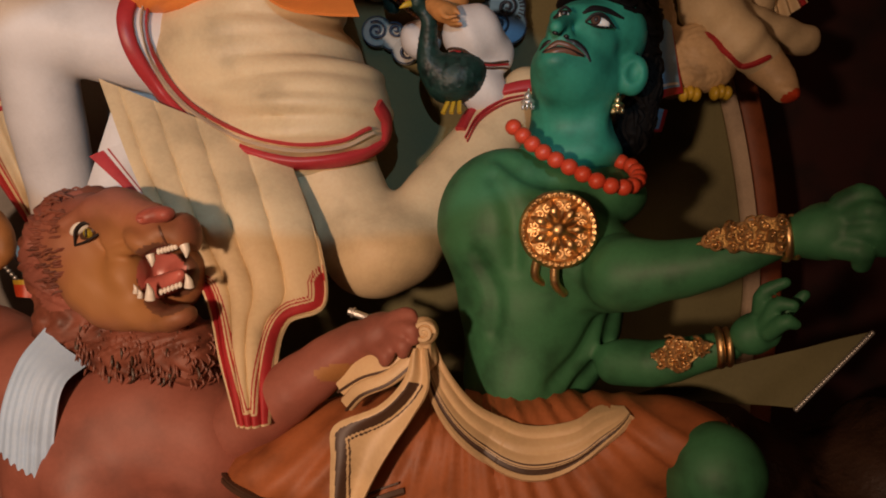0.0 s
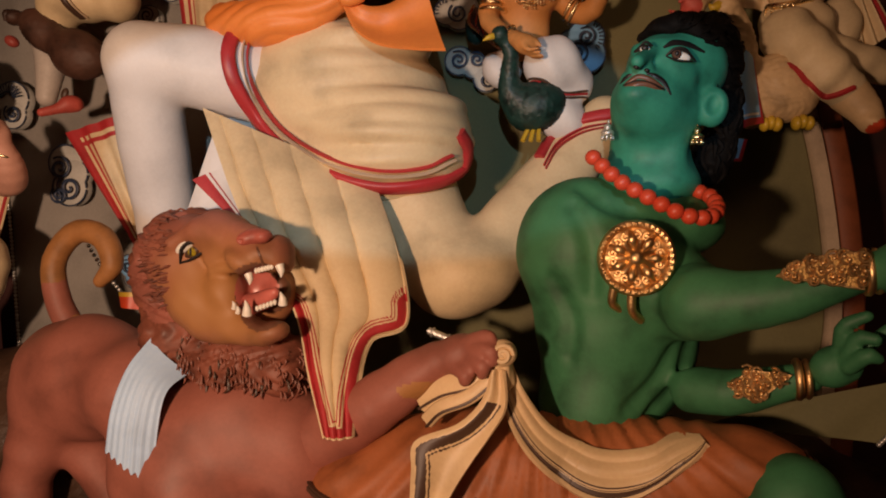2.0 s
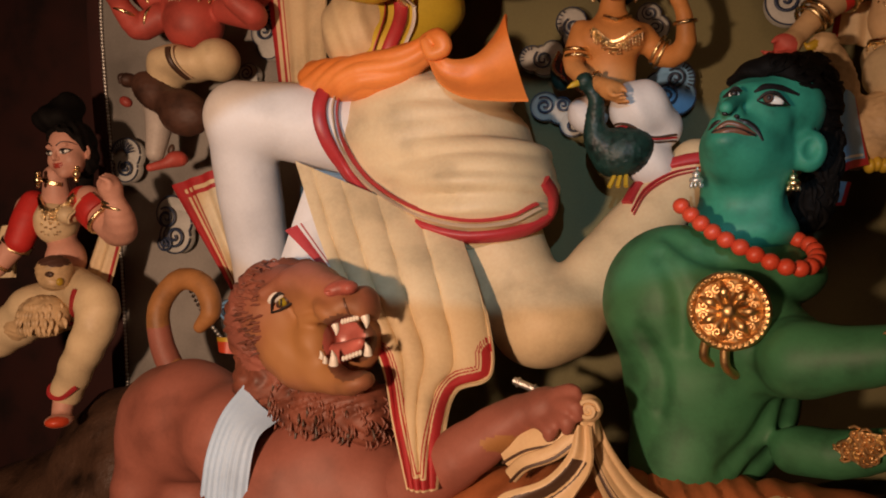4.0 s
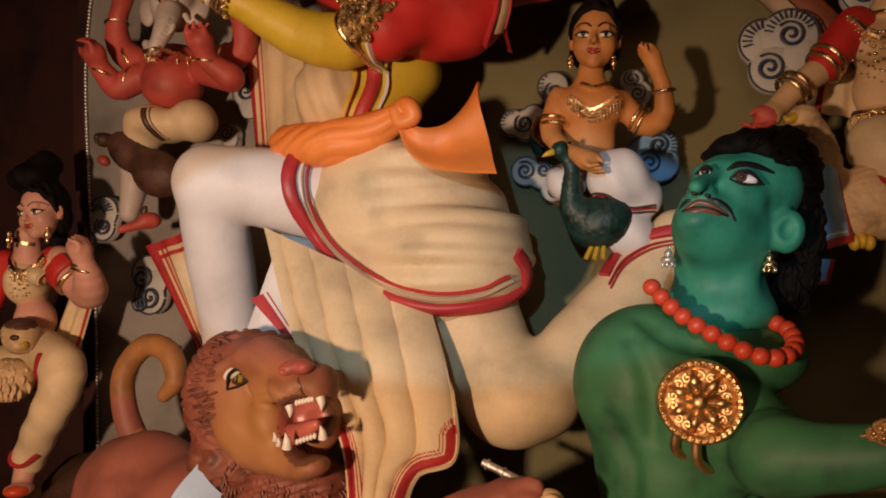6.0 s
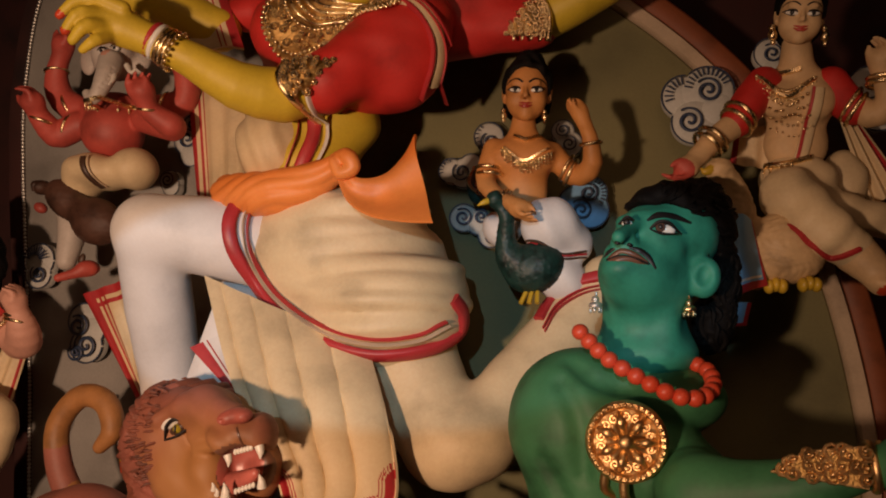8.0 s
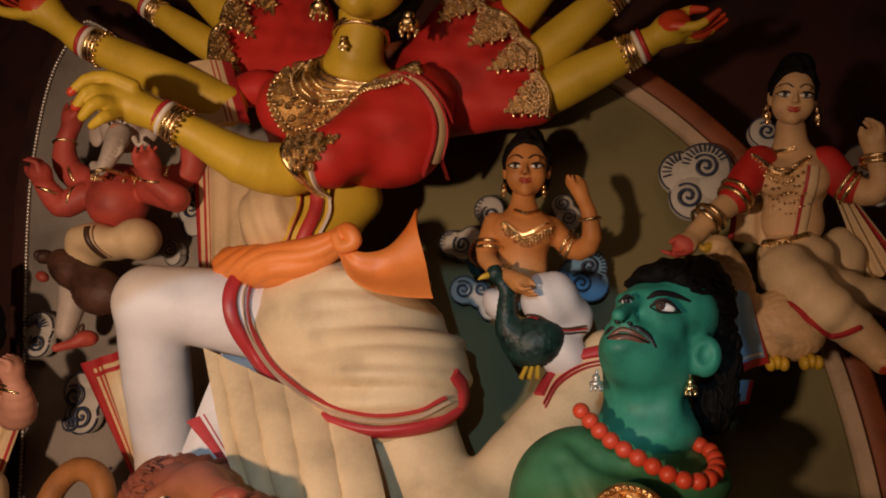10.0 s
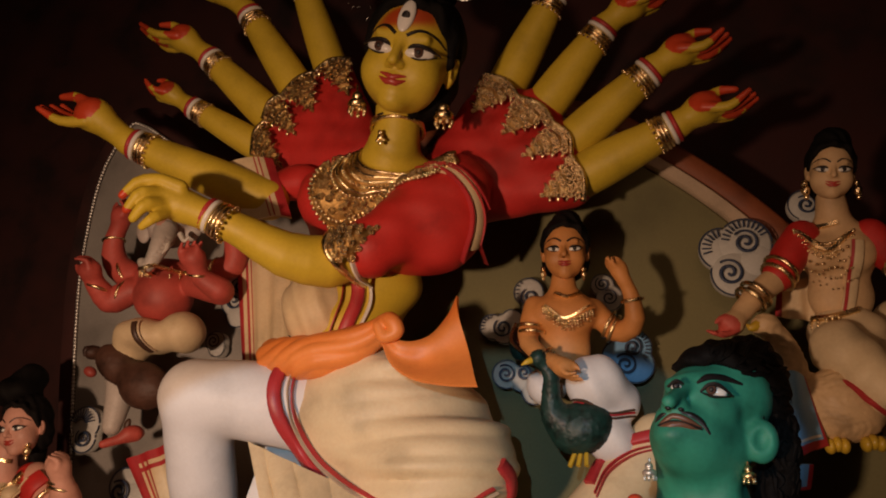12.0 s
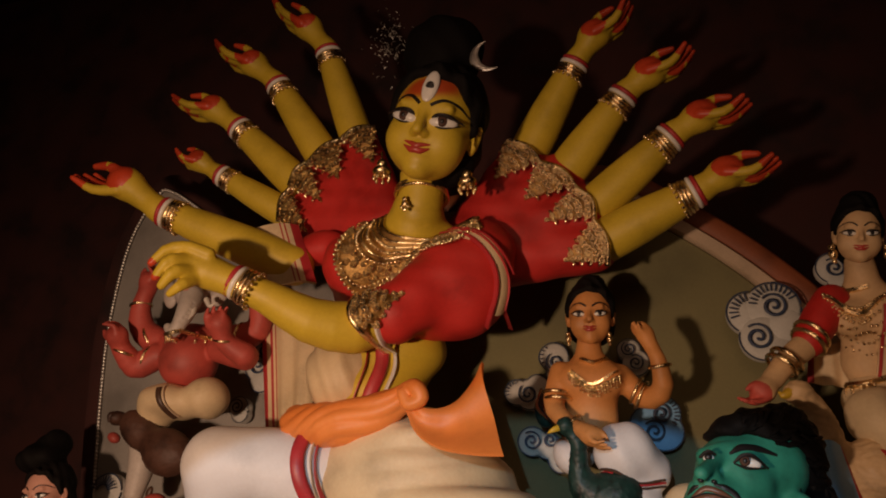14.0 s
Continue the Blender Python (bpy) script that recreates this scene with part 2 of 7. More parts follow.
def skin(prims, cell):
    """A closed surface round blended primitives: vertices and quads."""
    box = [reach(p) for p in prims if p[0] != "cut"]
    lo = np.min([b[0] for b in box], 0) - 3 * cell
    hi = np.max([b[1] for b in box], 0) + 3 * cell
    n = np.ceil((hi - lo) / cell).astype(int) + 1
    f = np.full(n, 1.0, np.float32)
    ax = [lo[i] + cell * np.arange(n[i]) for i in range(3)]
    for p in prims:
        a, b = reach(p)
        pad = 0.03 + 2 * cell
        i0 = np.clip(((a - pad - lo) / cell).astype(int), 0, n)
        i1 = np.clip(((b + pad - lo) / cell).astype(int) + 2, 0, n)
        sl = tuple(slice(u, v) for u, v in zip(i0, i1))
        q = np.stack(np.meshgrid(*[ax[i][sl[i]] for i in range(3)], indexing="ij"), -1)
        f[sl] = blend(f[sl], p, q)
    s = f < 0
    corner = [(i, j, k) for i in (0, 1) for j in (0, 1) for k in (0, 1)]
    m = n - 1

    def at(a, c):
        return a[c[0]:c[0] + m[0], c[1]:c[1] + m[1], c[2]:c[2] + m[2]]

    count = sum(at(s, c).astype(np.int8) for c in corner)
    cells = np.argwhere((count > 0) & (count < 8))
    ids = np.full(m, -1, np.int64)
    ids[tuple(cells.T)] = np.arange(len(cells))
    total, hits = np.zeros((len(cells), 3)), np.zeros(len(cells))
    for c in corner:
        for d in range(3):
            if c[d]:
                continue
            e = list(c)
            e[d] = 1
            u = f[tuple((cells + c).T)]
            v = f[tuple((cells + e).T)]
            x = (u < 0) != (v < 0)
            w = np.where(x, u / np.where(x, u - v, 1), 0)
            pos = np.repeat(np.array(c, float)[None], len(cells), 0)
            pos[:, d] = w
            total += pos * x[:, None]
            hits += x
    co = lo + cell * (cells + total / hits[:, None])
    faces = []
    for d in range(3):
        o1, o2 = (d + 1) % 3, (d + 2) % 3
        one, two = [slice(None)] * 3, [slice(None)] * 3
        one[d], two[d] = slice(0, -1), slice(1, None)
        sa, sb = s[tuple(one)], s[tuple(two)]
        e = np.argwhere(sa != sb)
        e = e[(e[:, o1] > 0) & (e[:, o2] > 0) & (e[:, o1] < m[o1]) & (e[:, o2] < m[o2])]
        inside = sa[tuple(e.T)]
        quad = []
        for da, db in ((1, 1), (0, 1), (0, 0), (1, 0)):
            c = e.copy()
            c[:, o1] -= da
            c[:, o2] -= db
            quad.append(ids[tuple(c.T)])
        quad = np.stack(quad, 1)
        quad[~inside] = quad[~inside][:, ::-1]
        faces.append(quad)
    return co, np.vstack(faces)


class Form:
    """Collects pieces of one mesh, each with its material."""

    def __init__(self):
        self.co, self.faces, self.mats, self.slots, self.n = [], [], [], [], 0

    def slot(self, mat):
        if mat not in self.slots:
            self.slots.append(mat)
        return self.slots.index(mat)

    def add(self, co, faces, mat):
        co = np.asarray(co, float)
        self.co.append(co)
        self.faces += [tuple(int(i) + self.n for i in f) for f in faces]
        self.mats += [self.slot(mat)] * len(faces)
        self.n += len(co)
        return self

    def body(self, prims, cell, mat, spots=(), relief=None):
        """Skin of prims. spots: (centre, radius, material). relief: displacement along the normal, of the vertices."""
        co, faces = skin(prims, cell)
        mid = co[faces].mean(1)
        if relief is not None:
            co = co + slope_of(prims, co) * relief(co)[:, None]
        kind = np.full(len(faces), self.slot(mat))
        for c, r, m in spots:
            r = np.array((r, r, r) if np.isscalar(r) else r, float)
            kind[np.sum(((mid - np.asarray(c)) / r) ** 2, 1) < 1] = self.slot(m)
        self.co.append(co)
        self.faces += [tuple(f) for f in (faces + self.n).tolist()]
        self.mats += kind.tolist()
        self.n += len(co)
        return self

    def tube(self, pts, r, mat, sides=8, n=0, closed=False, squash=1.0, up=None):
        pts = spline(pts, n) if n else np.asarray(pts, float)
        r = np.broadcast_to(np.asarray(r, float), (len(pts),)) if np.isscalar(r) or len(r) == len(pts) else np.interp(np.linspace(0, 1, len(pts)), np.linspace(0, 1, len(r)), r)
        t = np.roll(pts, -1, 0) - np.roll(pts, 1, 0)
        if not closed:
            t[0], t[-1] = pts[1] - pts[0], pts[-1] - pts[-2]
        co = []
        side = None
        for i, p in enumerate(pts):
            d = unit(t[i])
            ref = np.asarray(up[i] if up is not None and np.ndim(up) == 2 else (up if up is not None else (0.13, -0.9, 0.3)), float)
            a = unit(np.cross(d, ref))
            b = np.cross(d, a)
            for j in range(sides):
                th = 2 * math.pi * j / sides
                co.append(p + r[i] * (math.cos(th) * a + squash * math.sin(th) * b))
        m = len(pts)
        faces = [(i * sides + j, i * sides + (j + 1) % sides, (i + 1) % m * sides + (j + 1) % sides, (i + 1) % m * sides + j)
                 for i in range(m if closed else m - 1) for j in range(sides)]
        if not closed:
            faces += [tuple(range(sides))[::-1], tuple((m - 1) * sides + j for j in range(sides))]
        return self.add(co, faces, mat)

    def egg(self, c, r, mat, turn=(0, 0, 0), seg=16, rings=10):
        r = (r, r, r) if np.isscalar(r) else r
        m = np.array(Euler([radians(a) for a in turn]).to_matrix())
        co = [(0, 0, 1)]
        for i in range(1, rings):
            a = math.pi * i / rings
            co += [(math.sin(a) * math.cos(2 * math.pi * j / seg), math.sin(a) * math.sin(2 * math.pi * j / seg), math.cos(a)) for j in range(seg)]
        co.append((0, 0, -1))
        faces = [(0, 1 + j, 1 + (j + 1) % seg) for j in range(seg)]
        for i in range(rings - 2):
            o = 1 + i * seg
            faces += [(o + j, o + seg + j, o + seg + (j + 1) % seg, o + (j + 1) % seg) for j in range(seg)]
        o = 1 + (rings - 2) * seg
        faces += [(o + j, len(co) - 1, o + (j + 1) % seg) for j in range(seg)]
        return self.add((np.array(co) * r) @ m.T + np.asarray(c, float), faces, mat)

    def ribbon(self, pts, normals, width, thick, mat):
        """A flat band along pts, lying on a surface with those normals."""
        m = len(pts)
        width = np.broadcast_to(width, (m,))
        t = np.gradient(np.asarray(pts, float), axis=0)
        co = []
        for p, d, nn, w in zip(pts, t, normals, width):
            s = unit(np.cross(unit(d), nn))
            nn = unit(np.cross(s, unit(d)))
            for u, h in ((-0.5, -0.6), (-0.5, 0.5), (-0.36, 1), (0.36, 1), (0.5, 0.5), (0.5, -0.6)):
                co.append(p + s * u * w + nn * thick * h)
        k = 6
        faces = [(i * k + j, i * k + (j + 1) % k, (i + 1) * k + (j + 1) % k, (i + 1) * k + j) for i in range(m - 1) for j in range(k)]
        faces += [tuple(range(k))[::-1], tuple((m - 1) * k + j for j in range(k))]
        return self.add(co, faces, mat)

    def band(self, prims, pts, width, thick, mat, n=40, y=1.0, lift=0.0):
        """A band that follows the front of a body along a line of (x, y, z) points."""
        c = spline(pts, n)
        q, nn = front(prims, c[:, 0], c[:, 2], y)
        keep = q[:, 1] < 2.42
        q, nn = q[keep], nn[keep]
        if len(q) < 4:
            return self
        if np.ndim(width):
            width = np.asarray(width)[keep]
        return self.ribbon(q + nn * lift, nn, width, thick, mat)

    def sheet(self, fn, nu, nv, thick, mat, edge=None, rows=()):
        """A cloth of some thickness over fn(u, v). rows: (v0, v1, material) stripes; edge unused faces keep mat."""
        uu, vv = np.linspace(0, 1, nu), np.linspace(0, 1, nv)
        g = np.array([[fn(u, v) for v in vv] for u in uu])
        du, dv = np.gradient(g, axis=0), np.gradient(g, axis=1)
        nn = np.cross(du, dv)
        nn /= np.linalg.norm(nn, axis=-1, keepdims=True) + 1e-9
        if nn[..., 1].mean() > 0:
            nn = -nn
        back = g - nn * thick
        co = np.vstack([g.reshape(-1, 3), back.reshape(-1, 3)])
        off = nu * nv
        groups = {}
        for i in range(nu - 1):
            for j in range(nv - 1):
                a, b, c, d = i * nv + j, (i + 1) * nv + j, (i + 1) * nv + j + 1, i * nv + j + 1
                m = mat
                for test, mm in rows:
                    if test((uu[i] + uu[i + 1]) / 2, (vv[j] + vv[j + 1]) / 2):
                        m = mm
                groups.setdefault(m, []).append((a, b, c, d))
                groups[m].append((off + d, off + c, off + b, off + a))
        rim = [(i, 0) for i in range(nu)] + [(nu - 1, j) for j in range(1, nv)] + [(i, nv - 1) for i in range(nu - 2, -1, -1)] + [(0, j) for j in range(nv - 2, 0, -1)]
        rim = [i * nv + j for i, j in rim]
        for a, b in zip(rim, rim[1:] + rim[:1]):
            groups.setdefault(mat, []).append((a, b, off + b, off + a))
        first = True
        base = self.n
        for m, fs in groups.items():
            if first:
                self.add(co, fs, m)
                first = False
            else:
                self.faces += [tuple(i + base for i in f) for f in fs]
                self.mats += [self.slot(m)] * len(fs)
        return self

    def plate(self, outline, y0, y1, mat, bevel=0.004):
        """A board with an (x, z) outline between two depths, its front edge eased."""
        o = np.asarray(outline, float)
        c = o.mean(0)
        d = np.roll(o, -1, 0) - np.roll(o, 1, 0)
        nrm = np.column_stack([d[:, 1], -d[:, 0]])
        nrm /= np.linalg.norm(nrm, axis=1, keepdims=True) + 1e-9
        area = np.sum(o[:, 0] * np.roll(o[:, 1], -1) - np.roll(o[:, 0], -1) * o[:, 1])
        inner = o - nrm * bevel * (1 if area > 0 else -1)
        m = len(o)
        co = [(x, y0, z) for x, z in inner] + [(x, y0 + bevel, z) for x, z in o] + [(x, y1, z) for x, z in o]
        faces = []
        for k in (0, 1):
            faces += [(k * m + i, k * m + (i + 1) % m, (k + 1) * m + (i + 1) % m, (k + 1) * m + i) for i in range(m)]
        faces += [tuple(range(m))[::-1], tuple(range(2 * m, 3 * m))]
        return self.add(co, faces, mat)

    def make(self, name, parent=None, smooth=True):
        me = bpy.data.meshes.new(name)
        me.from_pydata(np.vstack(self.co).tolist(), [], self.faces)
        for m in self.slots:
            me.materials.append(m)
        me.polygons.foreach_set("material_index", self.mats)
        me.polygons.foreach_set("use_smooth", [smooth] * len(self.faces))
        bm = bmesh.new()
        bm.from_mesh(me)
        bmesh.ops.recalc_face_normals(bm, faces=bm.faces)
        bm.to_mesh(me)
        bm.free()
        me.update()
        if smooth:
            me.set_sharp_from_angle(angle=radians(50))
        ob = new(name, me)
        if parent:
            ob.parent = parent
        return ob


def merged(form, other, m):
    """Adds the pieces of another form, moved by the matrix m."""
    co = np.vstack(other.co)
    m = np.array(m)
    form.co.append(co @ m[:3, :3].T + m[:3, 3])
    form.faces += [tuple(i + form.n for i in f) for f in other.faces]
    form.mats += [form.slot(other.slots[i]) for i in other.mats]
    form.n += len(co)
    return form


def scaled(x, y, z, rx, ry, rz, s):
    return pose(x, y, z, rx, ry, rz) @ Matrix.Diagonal((s, s, s, 1))


def head(skinmat, lips, cell=0.03, hair=True, eyes=0.1, third=False, bun=0.0, brow=0.014, iris=BLACK, wide=1.0, strong=0.0, ears=True, moustache=False, gaze=0.0, soft=0.0):
    """A sculpted head one unit high from chin to crown, facing -y, with its chin at the origin's height."""
    f = Form()
    p = [ball((0, 0.03, 0.58), (0.36 * wide, 0.42, 0.42), k=0.05), ball((0, -0.10, 0.28), ((0.25 + 0.05 * strong + 0.05 * soft) * wide, 0.25, 0.26), k=0.1),
         ball((0, -0.27, 0.10), (0.11 + 0.05 * strong, 0.10, 0.09), k=0.1), ball((0.17 * wide, -0.21, 0.36 - 0.03 * soft), 0.12 + 0.02 * soft, k=0.08 + 0.06 * soft), ball((-0.17 * wide, -0.21, 0.36 - 0.03 * soft), 0.12 + 0.02 * soft, k=0.08 + 0.06 * soft),
         cap((0, -0.375, 0.56), (0, -0.46 - 0.03 * strong, 0.385), 0.026, 0.045 + 0.02 * strong, k=0.05), ball((0.045, -0.40, 0.365), 0.035 + 0.015 * strong, k=0.03), ball((-0.045, -0.40, 0.365), 0.035 + 0.015 * strong, k=0.03),
         cap((-0.2, -0.34, 0.6), (0.2, -0.34, 0.6), 0.05 + 0.02 * strong - 0.02 * soft, 0.05 + 0.02 * strong - 0.02 * soft, k=0.06), ball((0, -0.33, 0.24), (0.10, 0.07, 0.07), k=0.06)]
    if ears:
        for s in (-1, 1):
            p += [ball((s * (0.37 + 0.05 * strong) * wide, 0.03 - 0.03 * strong, 0.44), (0.04 + 0.02 * strong, 0.09 + 0.03 * strong, 0.135 + 0.03 * strong), (12, s * 8, s * 20), 0.02), cut(ball((s * 0.405 * wide, -0.02, 0.46), (0.025, 0.05, 0.08)))]
    f.body(p, cell, skinmat)
    for s in (-1, 1):
        c = np.array((s * 0.165 * wide, -0.335, 0.485))
        f.egg(c, (eyes, 0.05, eyes * 0.42), EYEWHITE, (0, s * -6, s * 16))
        f.egg(c + (gaze * 0.03, -0.038, 0.004), (eyes * 0.36, 0.02, eyes * 0.36), iris, (0, 0, s * 12))
        if iris is not BLACK:
            f.egg(c + (gaze * 0.03, -0.052, 0.004), (eyes * 0.17, 0.014, eyes * 0.17), BLACK)
        e = [c + (-s * eyes * 1.05, -0.005, -0.012), c + (-s * eyes * 0.4, -0.045, eyes * 0.38), c + (s * eyes * 0.4, -0.025, eyes * 0.4), c + (s * eyes * 1.35, 0.055, eyes * 0.12)]
        f.tube(e, [0.009, 0.02, 0.02, 0.007], BLACK, 6, 12)
        e = [c + (-s * eyes * 1.0, -0.005, -0.012), c + (0, -0.035, -eyes * 0.42), c + (s * eyes * 1.1, 0.04, 0.0)]
        f.tube(e, [0.006, 0.009, 0.006], BLACK, 6, 10)
        b = [(s * 0.045, 0, 0.60 - 0.03 * strong), (s * 0.14 * wide, 0, 0.66), (s * 0.25 * wide, 0, 0.645), (s * 0.325 * wide, 0, 0.585)]
        b = spline(b, 14)
        q, nn = front(p, b[:, 0], b[:, 2], -1.0)
        f.tube(q, [brow * 1.1, brow * 1.3, brow, brow * 0.5], BLACK, 6, up=nn, squash=0.6)
    w = 0.1 + 0.03 * strong + 0.01 * soft
    for z, h, dy in ((0.262, 0.020, 0), (0.228, 0.026, 0.004)):
        c = spline([(-w, 0, z + 0.006 + 0.018 * soft), (-w * 0.4, 0, z + (0.012 if h < 0.025 else -0.006)), (0, 0, z), (w * 0.4, 0, z + (0.012 if h < 0.025 else -0.006)), (w, 0, z + 0.006 + 0.018 * soft)], 13)
        q, nn = front(p, c[:, 0], c[:, 2], -1.0)
        f.tube(q, [0.006, h, h * 1.15, h, 0.006], lips, 8, up=nn, squash=0.7)
    if moustache:
        for s in (-1, 1):
            c = spline([(s * 0.02, 0, 0.31), (s * 0.1, 0, 0.295), (s * 0.19, 0, 0.25), (s * 0.26, 0, 0.27)], 12)
            q, nn = front(p, c[:, 0], c[:, 2], -1.0)
            f.tube(q, [0.012, 0.02, 0.014, 0.004], BLACK, 6, up=nn, squash=0.7)
    if third:
        q, nn = front(p, np.array([0.0]), np.array([0.76]), -1.0)
        f.egg(q[0], (0.068, 0.03, 0.15), EYEWHITE, (-20, 0, 0))
        f.egg(q[0] + (0, -0.028, -0.01), (0.036, 0.012, 0.045), BLACK)
    if hair:
        h = [ball((0, 0.12, 0.66), (0.415 * wide, 0.42, 0.42), k=0.05), ball((0, 0.2, 0.35), (0.40 * wide, 0.30, 0.36), k=0.08)]
        for s in (-1, 1):
            h += limb([(s * 0.02, -0.26, 0.92), (s * 0.2, -0.24, 0.86), (s * 0.345 * wide, -0.12, 0.70), (s * 0.37 * wide, -0.06, 0.5)], [0.05, 0.05, 0.05, 0.03], 0.06)
        if bun:
            h.append(ball((0.02, 0.15, 1.02), (bun, bun, bun * 0.8), k=0.08))
        r = random.Random(4)
        ph = [(r.uniform(-40, 40), r.uniform(-40, 40), r.uniform(-40, 40)) for _ in range(3)]
        f.body(h, cell * 1.1, HAIR, relief=lambda c: 0.007 * sum(np.sin(c @ np.array(v)) for v in ph))
    return f


def fist(w, p, tip, size, lift=(0, 0, 1), open_=0.3):
    """Blended primitives of a palm with bent fingers between a wrist and the fingertips, and the tips' places."""
    w, p, tip, lift = (np.asarray(v, float) for v in (w, p, tip, lift))
    along = tip - p
    n = unit(lift - unit(along) * (lift @ unit(along)))
    s = unit(np.cross(along, n))
    out = [cap(w, p, size * 0.55, size * 0.8, 0.02), ball(p, (size * 0.95, size * 0.8, size * 0.8), k=0.02)]
    ends = []
    for i in range(4):
        o = s * size * 0.5 * (i - 1.5)
        k = 1 - 0.08 * abs(i - 1.2)
        a = p + o - n * size * 0.25
        m = p + along * 0.55 * k + o * 1.1 - n * size * (open_ + 0.12 * (i % 2))
        e = p + along * k + o * 1.15 + n * size * 0.25
        out += limb([a, m, e], [size * 0.28, size * 0.25, size * 0.15], 0.008, n=7)
        ends.append(e)
    a, m, e = p + n * size * 0.35, p + along * 0.3 + n * size * 0.85, p + along * 0.62 + n * size * 0.8
    out += limb([a, m, e], [size * 0.3, size * 0.26, size * 0.17], 0.01, n=6)
    ends.append(e)
    return out, ends


def ring_points(c, axis, r, n=22, flat=1.0, ref=(0.1, -1, 0.2)):
    a = unit(np.cross(unit(axis), ref))
    b = np.cross(unit(axis), a)
    return [np.asarray(c, float) + r * (math.cos(2 * math.pi * i / n) * a + flat * math.sin(2 * math.pi * i / n) * b) for i in range(n)]


def thing(name, label, category, group="", kind=""):
    return tagged(new(name), label, category, group, kind)


def bangle_set(c, axis, r, gold=GOLD):
    """Bangles round a wrist: a red and a white ring, then a beaded gold cuff."""
    axis = unit(axis)
    c = np.asarray(c, float)
    top = thing("wrist_bangles", "gold beaded cuff with red and white bangles on a painted wrist", "bangles", "wrist bangles")
    for name, off, rr, th, m in (("red_bangle", 0.022, 1.02, 0.0065, BORDER), ("white_bangle", 0.010, 1.06, 0.0065, EYEWHITE), ("gold_ring", -0.003, 1.1, 0.005, gold), ("gold_ring", -0.013, 1.13, 0.006, gold), ("gold_ring", -0.024, 1.17, 0.005, gold)):
        Form().tube(ring_points(c + axis * off, axis, r * rr), th, m, 8, closed=True).make(name, top)
    f = Form()
    for q in ring_points(c - axis * 0.034, axis, r * 1.28, 20):
        f.egg(q, 0.0048, gold, seg=8, rings=6)
    f.make("bead_row", top)
    return top


def scroll(form, c, a, b, r, mat, turns=1.6, th=0.0022, n=22, flip=1):
    """A little wire scroll in the plane of a and b."""
    pts = []
    for i in range(n):
        t = i / (n - 1)
        ang = flip * 2 * math.pi * turns * t
        rr = r * (1 - 0.85 * t)
        pts.append(np.asarray(c) + rr * (math.cos(ang) * np.asarray(a) + math.sin(ang) * np.asarray(b)))
    form.tube(pts, [th, th * 1.2, th * 0.8], mat, 6, up=np.cross(a, b))


def foil(form, corners, normal, mat, seed, count=16, size=0.012):
    """Scrolls and beads scattered over a patch given by four corners."""
    r = random.Random(seed)
    p = [np.asarray(c, float) for c in corners]
    nn = unit(normal)
    a = unit(np.cross(nn, (0, 0.2, 1)))
    b = np.cross(nn, a)
    for i in range(count):
        u, v = (i % 4 + r.random()) / 4, (i // 4 + r.random()) / max(1, count // 4)
        q = (p[0] * (1 - u) + p[1] * u) * (1 - v) + (p[3] * (1 - u) + p[2] * u) * v
        ang = r.uniform(0, 6.28)
        aa, bb = math.cos(ang) * a + math.sin(ang) * b, math.cos(ang) * b - math.sin(ang) * a
        scroll(form, q + nn * 0.003, aa, bb, size * r.uniform(0.7, 1.2), mat, 1.4, size * 0.2, 14, r.choice((-1, 1)))
        form.egg(q + nn * 0.005 + aa * size * 0.2, size * 0.3, mat, seg=8, rings=6)
    g = (p[0] + p[1] + p[2] + p[3]) / 4
    q = [g + (c - g) * 0.98 for c in p]
    form.tube([*q], size * 0.22, mat, 6, closed=True, up=nn)
    co = [c - nn * 0.002 for c in q] + [c + nn * 0.002 for c in q]
    form.add(co, [(0, 1, 2, 3), (4, 5, 6, 7), (0, 1, 5, 4), (1, 2, 6, 5), (2, 3, 7, 6), (3, 0, 4, 7)], OLDGOLD)


def earring(top, drop, mat=GOLD, s=0.03):
    t = thing("earring", "dangling bell-shaped gold earring hanging from a painted ear", "earring", "earrings")
    d = np.asarray(drop, float)
    Form().tube([np.asarray(top, float), (np.asarray(top) + d) / 2, d], 0.0025, mat, 6, 6).make("hook", t)
    f = Form()
    f.egg(d, (s * 0.35, s * 0.35, s * 0.35), mat).egg(d + (0, 0, -s * 0.55), (s * 0.62, s * 0.62, s * 0.4), mat)
    for i in range(7):
        a = 2 * math.pi * i / 7
        f.egg(d + (s * 0.5 * math.cos(a), s * 0.5 * math.sin(a), -s * 1.0), (s * 0.13, s * 0.13, s * 0.24), mat, seg=8, rings=6)
    f.make("bell", t)
    return t


